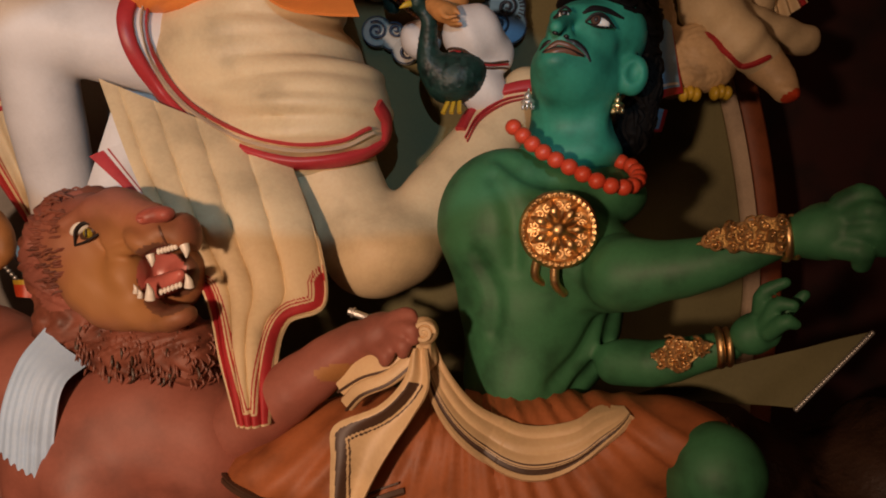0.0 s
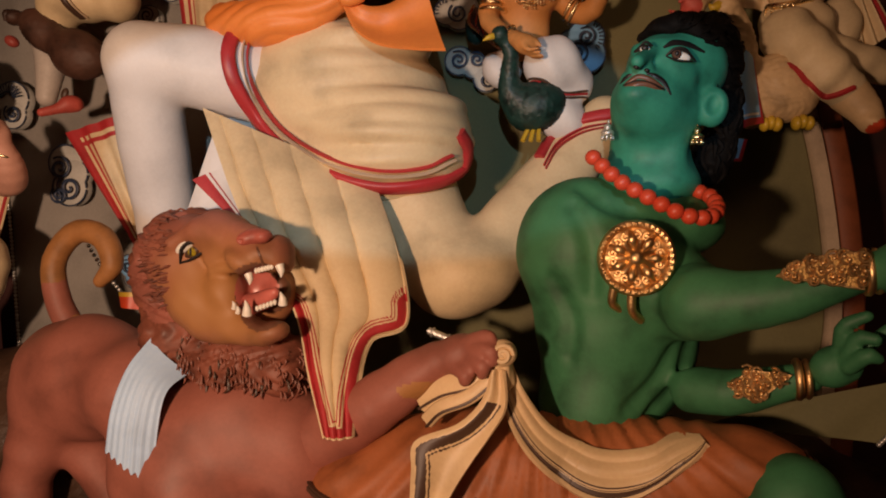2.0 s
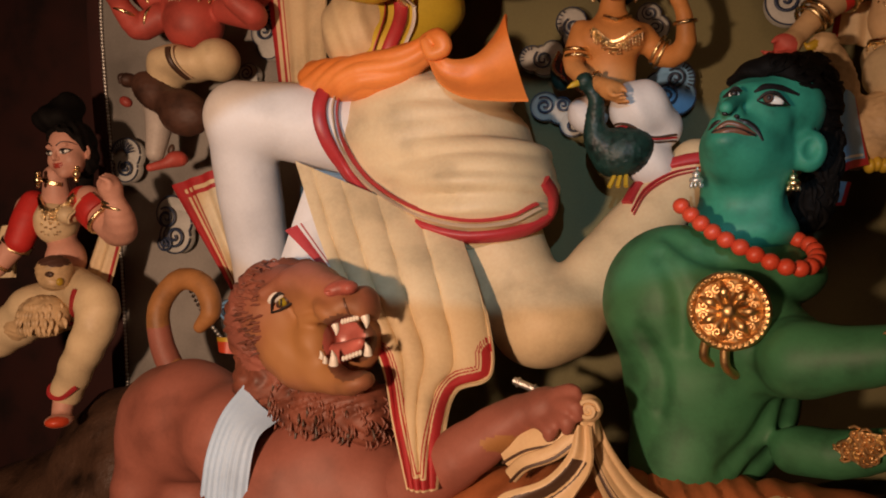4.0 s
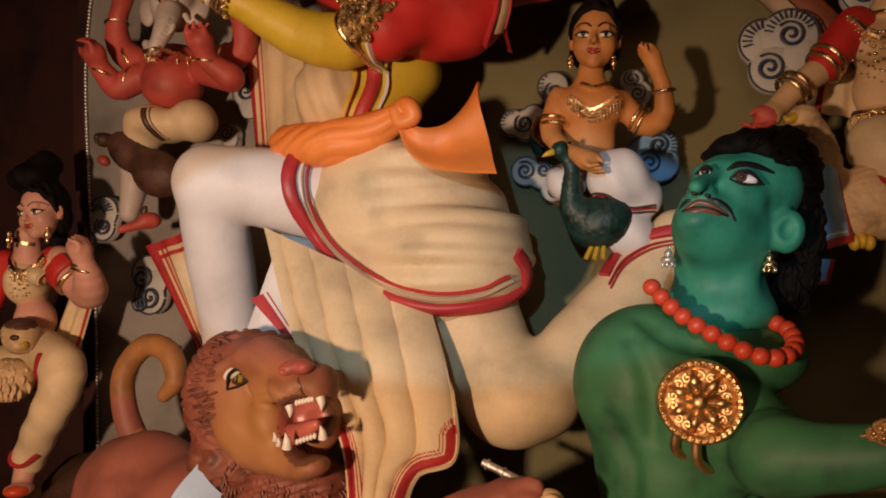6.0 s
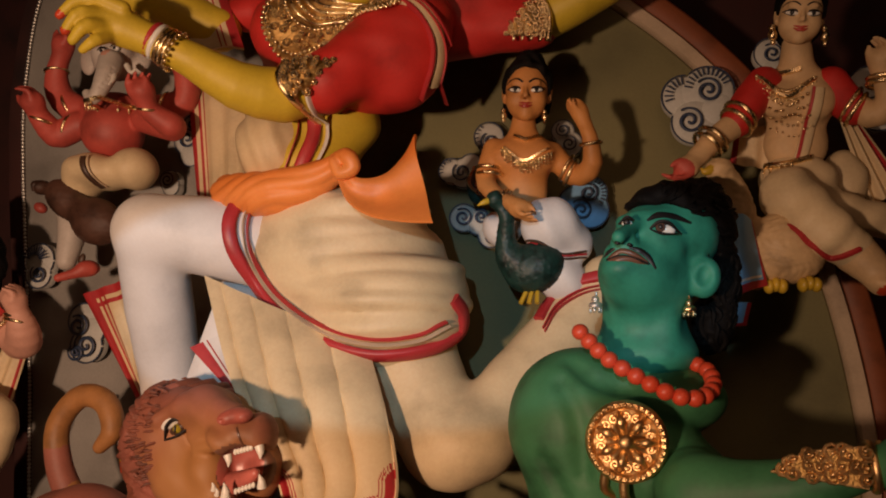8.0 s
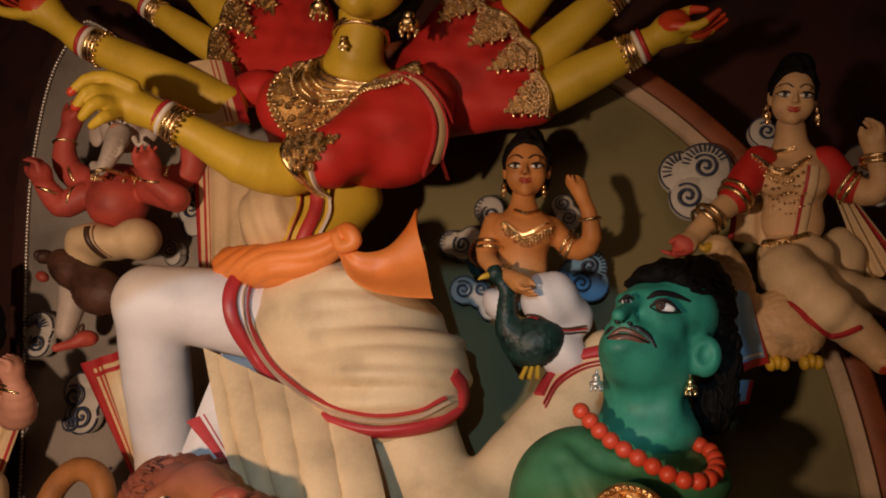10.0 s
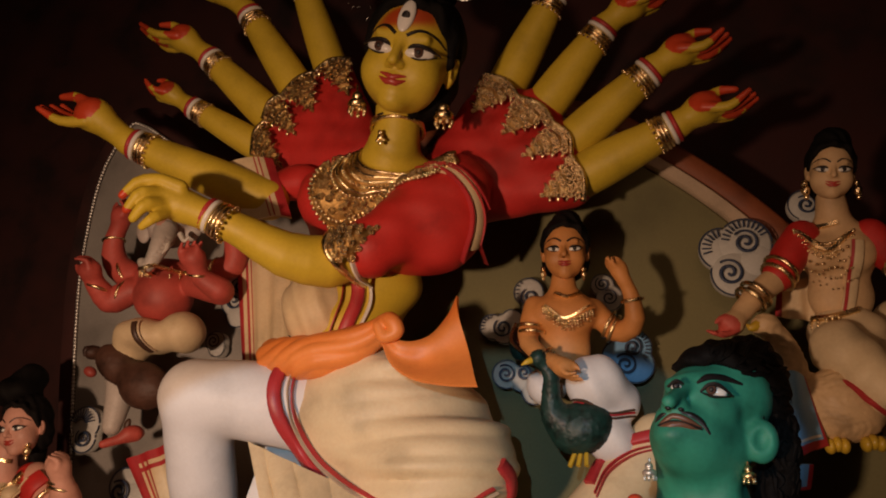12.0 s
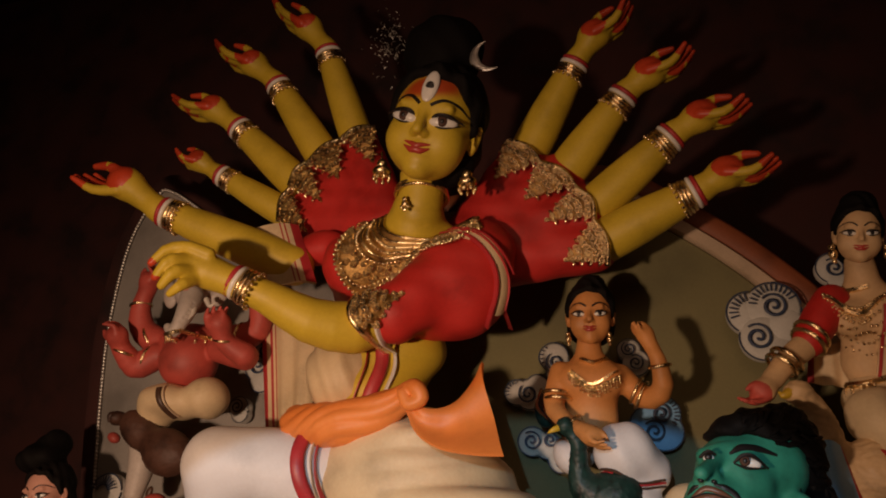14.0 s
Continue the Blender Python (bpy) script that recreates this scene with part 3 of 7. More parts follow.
def cloud(name, cx, cz, s, y, base, lobes, spirals, fans=(), label=""):
    """A carved cloud board: round lobes, raised navy scrolls and ribbed fans."""
    t = thing(name, label or "carved grey-white cloud board with navy scrolls on the backdrop", "cloud", "scroll clouds")
    f = Form()
    for k, (x, z, r) in enumerate(lobes):
        o = [(cx + s * (x + r * math.cos(a)), cz + s * (z + r * math.sin(a))) for a in np.linspace(0, 2 * math.pi, 40, endpoint=False)]
        f.plate(o, y - 0.0015 * k, y + 0.03, base, 0.006)
    f.make("board", t)
    for k, (x, z, r, a0, flip) in enumerate(spirals):
        g = Form()
        pts = []
        for i in range(48):
            u = i / 47
            ang = a0 + flip * 2 * math.pi * 1.75 * u
            rr = r * (1 - u) ** 0.8 + 0.02
            pts.append((cx + s * (x + rr * math.cos(ang)), y - 0.016, cz + s * (z + rr * math.sin(ang))))
        g.tube(pts, [s * 0.030, s * 0.05, s * 0.035], NAVY, 6, up=(0, -1, 0), squash=0.5)
        g.make("scroll", t)
    for x, z, r0, r1, a0, a1, n in fans:
        for i in range(n):
            ang = a0 + (a1 - a0) * i / (n - 1)
            g = Form().tube([(cx + s * (x + r * math.cos(ang)), y - 0.014, cz + s * (z + r * math.sin(ang))) for r in (r0, (r0 + r1) / 2, r1)], s * 0.024, NAVY, 6, up=(0, -1, 0), squash=0.5)
            g.make("rib", t)
    g = Form()
    for x, z, r in lobes:
        pts = []
        for a in np.linspace(0, 2 * math.pi, 60, endpoint=False):
            q = (x + r * math.cos(a), z + r * math.sin(a))
            if all((q[0] - u) ** 2 + (q[1] - v) ** 2 > (w * 0.985) ** 2 for u, v, w in lobes if (u, v, w) != (x, z, r)):
                pts.append((cx + s * q[0], y - 0.004, cz + s * q[1]))
            elif len(pts) > 2:
                g.tube(pts, s * 0.022, NAVY, 6, up=(0, -1, 0), squash=0.7)
                pts = []
            else:
                pts = []
        if len(pts) > 2:
            g.tube(pts, s * 0.022, NAVY, 6, up=(0, -1, 0), squash=0.7)
    g.make("outline", t)
    return t


# ---- the hall and the backdrop ----
def slab(name, x0, x1, y0, y1, z0, z1, mat, label, category):
    f = Form().plate([(x0, z0), (x1, z0), (x1, z1), (x0, z1)], y0, y1, mat, 0.003)
    return tagged(f.make(name, smooth=False), label, category, kind="structure")


slab("wall_north", -4.5, 4.5, 2.95, 3.1, 0, 4.6, MAROON, "dark maroon cloth-covered wall behind the statues", "wall")
slab("wall_south", -4.5, 4.5, -4.1, -4.0, 0, 4.6, MAROON, "dark maroon cloth-covered wall behind the visitors", "wall")
slab("wall_west", -4.6, -4.5, -4.0, 2.95, 0, 4.6, MAROON, "dark maroon cloth-covered side wall", "wall")
slab("wall_east", 4.5, 4.6, -4.0, 2.95, 0, 4.6, MAROON, "dark maroon cloth-covered side wall", "wall")
slab("ceiling", -4.6, 4.6, -4.1, 3.1, 4.6, 4.7, MAROON, "dark maroon cloth ceiling", "ceiling")
slab("floor", -4.6, 4.6, -4.1, 3.1, -0.1, 0, MUD, "dark brown trodden floor of the hall", "floor")

EDGE_L = spline([(x, 2.45, z) for x, z in ((-1.60, 0.6), (-1.63, 1.0), (-1.655, 1.45), (-1.69, 1.8), (-1.725, 2.15), (-1.735, 2.42), (-1.70, 2.72), (-1.61, 2.90), (-1.54, 2.91), (-1.32, 2.76), (-0.98, 2.62))], 70)
EDGE_R = spline([(x, 2.45, z) for x, z in ((-0.657, 2.62), (-0.30, 2.66), (0.02, 2.69), (0.231, 2.547), (0.446, 2.351), (0.64, 2.09), (0.755, 1.75), (0.815, 1.45), (0.835, 1.2), (0.82, 1.0), (0.80, 0.6))], 70)
foot = 0.35
outline = [(EDGE_L[0][0], foot)] + [(p[0], p[2]) for p in EDGE_L] + [(p[0], p[2]) for p in EDGE_R] + [(EDGE_R[-1][0] - 0.02, foot)]
f = Form().plate(outline, 2.45, 2.50, OLIVE, 0.006)
board = tagged(f.make("backdrop_board", smooth=False), "arched olive-grey painted board standing behind the statues", "backdrop", kind="structure")
up = np.tile((0, -1.0, 0), (len(EDGE_R), 1))
side = np.gradient(EDGE_R, axis=0)
out = np.column_stack([-side[:, 2], 0 * side[:, 0], side[:, 0]])
out /= np.linalg.norm(out, axis=1, keepdims=True)
Form().ribbon(EDGE_R + out * 0.022 - (0, 0.002, 0), up, 0.044, 0.018, RIMPALE).make("pale_rim", board)
Form().ribbon(EDGE_R + out * 0.078 + (0, 0.012, 0), up, 0.066, 0.018, RIM).make("rust_rim", board)
up = np.tile((0, -1.0, 0), (len(EDGE_L), 1))
side = np.gradient(EDGE_L, axis=0)
out = np.column_stack([-side[:, 2], 0 * side[:, 0], side[:, 0]])
out /= np.linalg.norm(out, axis=1, keepdims=True)
Form().plate([(EDGE_L[0][0], foot)] + [(p[0], p[2]) for p in EDGE_L[:62]] + [(-0.90, 2.56), (-0.70, 2.4), (-0.66, 1.6), (-0.70, foot)], 2.442, 2.452, GREY, 0.003).make("grey_cloth_strip", board)
Form().ribbon(EDGE_L + out * 0.04 + (0, 0.02, 0), up, 0.08, 0.012, MAROON).make("maroon_rim", board)
walkway = np.concatenate([[0], np.cumsum(np.linalg.norm(np.diff(EDGE_L, axis=0), axis=1))])
bead = None
for s in np.arange(0, walkway[-1], 0.0125):
    q = [np.interp(s, walkway, EDGE_L[:, i]) for i in range(3)]
    if bead is None:
        bead = Form().egg((0, 0, 0), 0.0062, SILVER, seg=8, rings=6).make("bead", board)
        ob = bead
    else:
        ob = new("bead", bead.data)
        ob.parent = board
    ob.location = (q[0], 2.434, q[2])

# mud base under the group
f = Form()
r = random.Random(3)
p = [ball((x, 2.35 + r.uniform(-0.05, 0.05), 0.42 + r.uniform(-0.05, 0.08)), (0.3, 0.32, 0.34 + r.uniform(0, 0.1)), k=0.1) for x in np.arange(-1.9, 1.9, 0.24)]
p += [ball((-1.45, 2.35, 0.62), (0.42, 0.3, 0.48), k=0.1), ball((-1.2, 2.3, 0.5), (0.4, 0.3, 0.4), k=0.1), ball((0.1, 2.0, 0.3), (1.5, 0.6, 0.42), k=0.1), ball((-0.8, 1.9, 0.3), (0.9, 0.6, 0.42), k=0.1)]
f.body(p, 0.035, MUD, relief=lambda c: 0.012 * np.sin(c[:, 0] * 31) * np.sin(c[:, 2] * 27 + 3 * c[:, 1]))
tagged(f.make("mud_base"), "dark brown modelled mud mound carrying the statues", "base", kind="structure")
f = Form().plate([(-2.1, 0.0), (2.1, 0.0), (2.1, 0.3), (-2.1, 0.3)], 1.3, 2.9, RIM, 0.01)
tagged(f.make("plinth", smooth=False), "low rust-coloured wooden plinth under the mud base", "plinth", kind="structure")

CLOUD_A = [(-0.35, 0.35, 0.58), (0.25, 0.45, 0.68), (-0.1, -0.35, 0.6), (0.5, -0.05, 0.45)]
SPIRAL_A = [(0.25, 0.45, 0.32, 2.4, -1), (-0.25, -0.35, 0.34, 2.2, -1)]
FAN_A = [(0.25, 0.45, 0.42, 0.62, 0.4, 2.9, 12), (-0.35, 0.35, 0.3, 0.52, 1.7, 3.4, 7)]
x, _, z = (0.452, 2.380, 2.203)
cloud("cloud_board", x, z, 0.105, 2.38, CLOUD, CLOUD_A, SPIRAL_A, FAN_A)
x, _, z = (0.654, 2.380, 2.339)
cloud("cloud_board", x, z, 0.075, 2.40, CLOUD, [(0, 0.2, 0.6), (0.3, -0.3, 0.6)], [(0, 0.15, 0.36, 2.2, -1)])
x, _, z = (0.901, 2.380, 2.228)
cloud("cloud_board", x, z, 0.09, 2.40, CLOUD, [(0, 0.2, 0.6), (0.2, -0.5, 0.7), (0.7, 0, 0.6)], [(0.15, -0.6, 0.4, 2.2, -1)])
x, _, z = (-0.128, 2.380, 2.142)
cloud("cloud_board", x, z, 0.07, 2.40, CLOUD, [(-0.15, 0.25, 0.62), (0.1, -0.4, 0.6)], [(-0.1, 0.0, 0.36, 2.0, 1)], [(-0.15, 0.25, 0.42, 0.57, 2.2, 4.0, 6)])
x, _, z = (0.089, 2.380, 2.143)
cloud("cloud_board", x, z, 0.055, 2.40, CLOUD, [(-0.2, 0.4, 0.6), (0.1, -0.3, 0.7)], [(-0.2, 0.4, 0.36, 2.0, 1), (0.1, -0.35, 0.4, 2.0, -1)])
x, _, z = (0.137, 2.380, 1.958)
# this board's blue is the cool beam's light, put into its colour
cloud("blue_tint_cloud_board", x, z, 0.085, 2.385, BLUETINT, [(0.1, 0.2, 0.62), (-0.3, -0.1, 0.6), (0.15, -0.35, 0.6)], [(0.1, 0.2, 0.3, 2.2, -1), (-0.15, -0.35, 0.34, 2.4, -1)], [(0.1, 0.2, 0.42, 0.58, -0.7, 1.0, 8)], "carved cloud board tinted blue, with navy scrolls, on the backdrop")
x, _, z = (-0.216, 2.380, 2.057)
cloud("cloud_board", x, z, 0.075, 2.41, CLOUD, [(0, 0, 0.6), (-0.5, 0.1, 0.5), (0.3, 0.3, 0.45)], [(-0.05, 0, 0.36, 2.2, 1)], [(-0.5, 0.1, 0.3, 0.46, 1.6, 3.4, 6)])
x, _, z = (-0.208, 2.380, 1.913)
cloud("cloud_board", x, z, 0.075, 2.40, CLOUD, [(-0.1, 0.1, 0.55), (0.5, -0.1, 0.5), (0.95, -0.6, 0.5)], [(-0.1, 0.1, 0.34, 2.2, -1), (0.6, 0.1, 0.28, 2.2, -1), (1.0, -0.7, 0.3, 2.2, -1)])
x, _, z = (-1.096, 2.380, 2.193)
cloud("cloud_board", x, z, 0.075, 2.40, CLOUD, [(0, 0.1, 0.7), (0.1, -0.5, 0.55), (0.2, 0.7, 0.5)], [(-0.05, 0.1, 0.42, 2.2, -1), (0.25, 0.75, 0.3, 2.2, -1)])
x, _, z = (-1.155, 2.380, 2.069)
cloud("cloud_board", x, z, 0.055, 2.39, CLOUD, [(0, 0, 0.6), (0.1, -0.4, 0.5)], [(0, 0, 0.4, 2.2, -1)])
x, _, z = (-1.414, 2.360, 1.596)
cloud("cloud_board", x, z, 0.11, 2.38, CLOUD, [(-0.1, 0.3, 0.5), (0, -0.4, 0.5), (0.15, 0, 0.4)], [(-0.2, 0.15, 0.3, 2.2, -1), (0.05, -0.4, 0.34, 2.2, 1), (-0.25, -0.6, 0.22, 2.2, 1)])
x, _, z = (-1.590, 2.360, 1.823)
cloud("cloud_board", x, z, 0.09, 2.37, CLOUD, [(0, 0, 0.6), (0, -0.5, 0.5)], [(0.1, -0.5, 0.3, 2.2, 1)], [(-0.1, 0.0, 0.2, 0.55, 0.2, 2.8, 12)])
# ---- ten-armed statue ----
LOWER = [ball((-0.515, 2.120, 1.792), (0.2459, 0.19, 0.1601), k=0.05), ball((-0.447, 2.140, 1.696), (0.2602, 0.20, 0.1830), k=0.05), ball((-0.485, 2.110, 1.872), (0.2144, 0.16, 0.1001), k=0.05), ball((-0.36, 2.08, 1.655), (0.205, 0.19, 0.148), k=0.05)]
THIGH_R = limb([(-0.383, 2.165, 1.629), (-0.295, 2.110, 1.461), (-0.208, 2.040, 1.335)], [0.152, 0.128, 0.106], 0.04, 1.0, 7) + [ball((-0.165, 2.020, 1.326), (0.1228, 0.11, 0.0949), (0, -14, 0), 0.05)] + limb([(-0.125, 2.040, 1.347), (-0.024, 2.120, 1.466), (0.067, 2.170, 1.581), (0.186, 2.200, 1.715)], [0.094, 0.093, 0.082, 0.0679], 0.03, 0.9, 8)
LEG_L = limb([(-0.652, 2.100, 1.808), (-0.808, 2.030, 1.834), (-0.957, 1.980, 1.853)], [0.1160, 0.1046, 0.0883], 0.03, 1.0, 6) + limb([(-0.961, 1.980, 1.846), (-0.986, 2.080, 1.663), (-0.998, 2.160, 1.495), (-0.995, 2.200, 1.323)], [0.0856, 0.0877, 0.0813, 0.0775], 0.03, 1.0, 7)


def wraps(c):
    """Soft sagging folds of a wrapped skirt."""
    s = c[:, 2] + 0.10 * c[:, 0] + 0.35 * (c[:, 0] + 0.36) ** 2
    side = np.clip((c[:, 0] + 0.62) * 5, 0.15, 1.2)
    return 0.0085 * side * (np.sin(s * 82 + 4 * c[:, 0] + 1.6 * np.sin(c[:, 0] * 11)) * (0.6 + 0.5 * np.sin(s * 19 + c[:, 0] * 7)) + 0.7 * np.abs(np.sin(s * 66 - 9 * c[:, 0] + 1.2)))


def creases(c):
    return 0.0012 * np.sin(c[:, 0] * 40 + c[:, 2] * 35) * np.sin(c[:, 2] * 23 + 1)


g = Form()
g.body(LOWER, 0.008, CREAM, relief=wraps)
g.body(THIGH_R, 0.009, CREAM, relief=creases)
g.body(LEG_L, 0.008, LITWHITE, relief=lambda c: 0.5 * creases(c))
BOTH = LOWER + LEG_L + THIGH_R
EDGE = [(-0.722, 2.000, 1.936), (-0.728, 2.000, 1.842), (-0.698, 2.000, 1.749), (-0.621, 2.000, 1.649), (-0.504, 2.000, 1.580), (-0.376, 2.000, 1.543), (-0.258, 2.000, 1.548), (-0.184, 2.000, 1.583), (-0.167, 2.000, 1.632), (-0.183, 2.000, 1.665)]
g.band(BOTH, EDGE, 0.034, 0.009, BORDER, 60, lift=0.009)
IN1 = [(-0.694, 2.000, 1.928), (-0.698, 2.000, 1.841), (-0.669, 2.000, 1.758), (-0.600, 2.000, 1.670), (-0.490, 2.000, 1.604), (-0.369, 2.000, 1.570), (-0.262, 2.000, 1.575), (-0.194, 2.000, 1.607)]
g.band(BOTH, IN1, 0.004, 0.006, RIMPALE, 60, lift=0.012)
IN2 = [(-0.682, 2.000, 1.924), (-0.686, 2.000, 1.841), (-0.657, 2.000, 1.765), (-0.591, 2.000, 1.678), (-0.484, 2.000, 1.615), (-0.366, 2.000, 1.582), (-0.265, 2.000, 1.586), (-0.200, 2.000, 1.616)]
g.band(BOTH, IN2, 0.005, 0.007, BORDER, 60, lift=0.012)

# pleated fall between the knees
PL = spline([(-0.807, 1.990, 1.732), (-0.668, 1.880, 1.475), (-0.529, 1.820, 1.272), (-0.469, 1.730, 1.139), (-0.421, 1.670, 1.025)], 40)
PR = spline([(-0.380, 1.980, 1.557), (-0.304, 1.880, 1.385), (-0.274, 1.820, 1.240), (-0.344, 1.780, 1.205), (-0.360, 1.720, 1.123), (-0.356, 1.670, 1.028)], 40)


def fall(u, v):
    i = v * 39
    k = min(38, int(i))
    a, b = PL[k] + (PL[k + 1] - PL[k]) * (i - k), PR[k] + (PR[k + 1] - PR[k]) * (i - k)
    p = a + (b - a) * u
    w = 0.55 + 0.45 * math.sin(math.pi * min(1, v * 1.4))
    s = abs(math.sin(math.pi * (4.6 * u ** 0.85 + 0.35 + 0.12 * math.sin(3 * v)))) ** 0.45
    p = p + np.array((0, -0.020 * w * s - 0.02 * math.sin(math.pi * u), 0))
    return p


HEM = np.vstack([PL[20:], PR[:12:-1]])


@functools.lru_cache(maxsize=None)
def hem_gap(u, v):
    return gap(HEM, fall(u, v))


hem = [(lambda u, v: 0.004 < hem_gap(u, v) < 0.022, BORDER), (lambda u, v: 0.0255 < hem_gap(u, v) < 0.0285 or 0.032 < hem_gap(u, v) < 0.0345, BORDER)]
g.sheet(fall, 150, 140, 0.006, CREAM, rows=hem)


def quad_sheet(form, tl, tr, br, bl, nu, nv, thick, mat, waves, amp, rows=(), bow=0.0):
    tl, tr, br, bl = (np.asarray(v, float) for v in (tl, tr, br, bl))

    def fn(u, v):
        p = (tl * (1 - u) + tr * u) * (1 - v) + (bl * (1 - u) + br * u) * v
        return p + np.array((0, -amp * math.sin(u * 2 * math.pi * waves) * (0.4 + 0.6 * v) - bow * math.sin(math.pi * u), bow * 0.2 * math.sin(math.pi * u)))
    form.sheet(fn, nu, nv, thick, mat, rows=rows)


STRIPE = [(lambda u, v: u < 0.16 or 0.21 < u < 0.25, BORDER)]
quad_sheet(g, (-0.812, 1.930, 1.554), (-0.684, 1.970, 1.613), (-0.605, 1.950, 1.433), (-0.709, 1.920, 1.460), 40, 20, 0.006, LITWHITE, 1.5, 0.006, [(lambda u, v: u < 0.22, BORDER), (lambda u, v: 0.27 < u < 0.31, BORDER)])
quad_sheet(g, (-0.797, 2.060, 1.727), (-0.586, 2.080, 1.707), (-0.569, 2.020, 1.359), (-0.914, 2.020, 1.355), 40, 20, 0.006, LITWHITE, 2.5, 0.008)
# flying end of the cloth behind the knee
quad_sheet(g, (-1.348, 2.260, 1.706), (-1.111, 2.240, 1.773), (-1.051, 2.220, 1.406), (-1.105, 2.220, 1.360), 60, 30, 0.006, CREAM, 4, 0.010, [(lambda u, v: u < 0.13 or v < 0.07, BORDER), (lambda u, v: 0.17 < u < 0.2 or 0.25 < u < 0.28 or 0.11 < v < 0.14, BORDER)])
quad_sheet(g, (-1.030, 2.260, 2.325), (-0.822, 2.220, 2.295), (-0.820, 2.200, 1.942), (-0.972, 2.240, 1.946), 50, 24, 0.006, CREAM, 3, 0.008, [(lambda u, v: u < 0.1 or 0.16 < u < 0.2 or 0.24 < u < 0.26, BORDER)])
quad_sheet(g, (-0.979, 2.050, 2.514), (-0.816, 2.050, 2.525), (-0.725, 2.000, 2.321), (-0.919, 2.050, 2.323), 40, 24, 0.008, CREAM, 1.5, 0.008, [(lambda u, v: u > 0.86 or 0.76 < u < 0.8 or 0.68 < u < 0.71, BORDER)], 0.03)
# red border where the cloth ends over the ankle
g.band(THIGH_R, [(0.014, 2.150, 1.616), (0.047, 2.150, 1.670), (0.099, 2.150, 1.705), (0.154, 2.150, 1.721), (0.214, 2.150, 1.728)], 0.028, 0.008, BORDER, 30, lift=0.004)
for o in (0.022, 0.030):
    g.band(THIGH_R, [np.asarray(p) + (o * 0.5, 0, -o) for p in ((0.014, 2.150, 1.616), (0.047, 2.150, 1.670), (0.099, 2.150, 1.705), (0.154, 2.150, 1.721), (0.214, 2.150, 1.728))], 0.004, 0.006, BORDER, 30, lift=0.004)


# trunk, blouse and shawl
WAIST = [ball((-0.591, 2.100, 2.037), (0.1301, 0.12, 0.1344), k=0.05), ball((-0.536, 2.120, 2.146), (0.1414, 0.115, 0.1131), k=0.05)]
g.body(WAIST, 0.009, YELLOW, relief=lambda c: 0.002 * np.sin(c[:, 2] * 60))
CHEST = [ball((-0.516, 2.130, 2.343), (0.2121, 0.12, 0.1485), k=0.05), ball((-0.335, 2.040, 2.282), (0.1349, 0.11, 0.1431), (0, 20, 0), 0.04), ball((-0.610, 2.040, 2.372), (0.1101, 0.10, 0.1032), k=0.04), ball((-0.750, 2.080, 2.454), (0.0826, 0.05, 0.0523), k=0.03),
         cap((-0.276, 2.050, 2.372), (-0.473, 1.930, 2.190), 0.0937, 0.0754, 0.04), ball((-0.469, 2.060, 2.219), (0.1239, 0.08, 0.0757), k=0.04)]
CHEST += limb([(-0.322, 2.160, 2.462), (-0.165, 2.190, 2.711)], [0.0863, 0.0707], 0.02, 0.95) + limb([(-0.314, 2.160, 2.452), (-0.063, 2.190, 2.633)], [0.0905, 0.0750], 0.02, 0.95) + limb([(-0.307, 2.160, 2.425), (-0.004, 2.190, 2.520)], [0.0933, 0.0778], 0.02, 0.95) + limb([(-0.299, 2.160, 2.398), (0.012, 2.190, 2.412)], [0.0905, 0.0721], 0.02, 0.95)
CHEST += limb([(-0.571, 2.160, 2.555), (-0.689, 2.190, 2.853)], [0.0707, 0.0622], 0.02, 0.95) + limb([(-0.607, 2.160, 2.541), (-0.796, 2.190, 2.791)], [0.0707, 0.0651], 0.02, 0.95) + limb([(-0.625, 2.160, 2.525), (-0.870, 2.190, 2.712)], [0.0707, 0.0622], 0.02, 0.95) + limb([(-0.633, 2.160, 2.508), (-0.907, 2.190, 2.620)], [0.0651, 0.0523], 0.02, 0.95)
g.body(CHEST, 0.007, RED, relief=lambda c: 0.0022 * np.sin(40 * c[:, 0] + 60 * c[:, 2]) * np.sin(35 * c[:, 2] - 20 * c[:, 0]))
rim = [(-0.341, 2.000, 2.401), (-0.265, 2.000, 2.381), (-0.216, 2.000, 2.316), (-0.214, 2.000, 2.239), (-0.255, 2.000, 2.161), (-0.314, 2.000, 2.112), (-0.354, 2.000, 2.092)]
TORSO = CHEST + WAIST
g.band(TORSO, rim, 0.036, 0.006, CREAM, 40, lift=0.004)
for d, w in ((-14, 0.006), (12, 0.005), (3, 0.003)):
    g.band(TORSO, [np.asarray(p) + (d * 0.0012, 0, d * 0.0004) for p in rim], w, 0.009, BORDER, 40, lift=0.006)
WRAP = [ball((-0.658, 2.070, 2.069), (0.1046, 0.118, 0.1184), (0, -12, 0), 0.03)]
g.body(WRAP, 0.007, CREAM, relief=lambda c: 0.003 * np.sin(c[:, 0] * 120 + c[:, 2] * 40))
WRAPPED = TORSO + WRAP
g.band(WRAPPED, [(-0.529, 2.000, 2.147), (-0.534, 2.000, 2.066), (-0.571, 2.000, 1.973)], 0.034, 0.009, BORDER, 20, lift=0.005)
g.band(WRAPPED, [(-0.570, 2.000, 2.147), (-0.571, 2.000, 2.069), (-0.605, 2.000, 1.977)], 0.004, 0.008, BORDER, 20, lift=0.005)
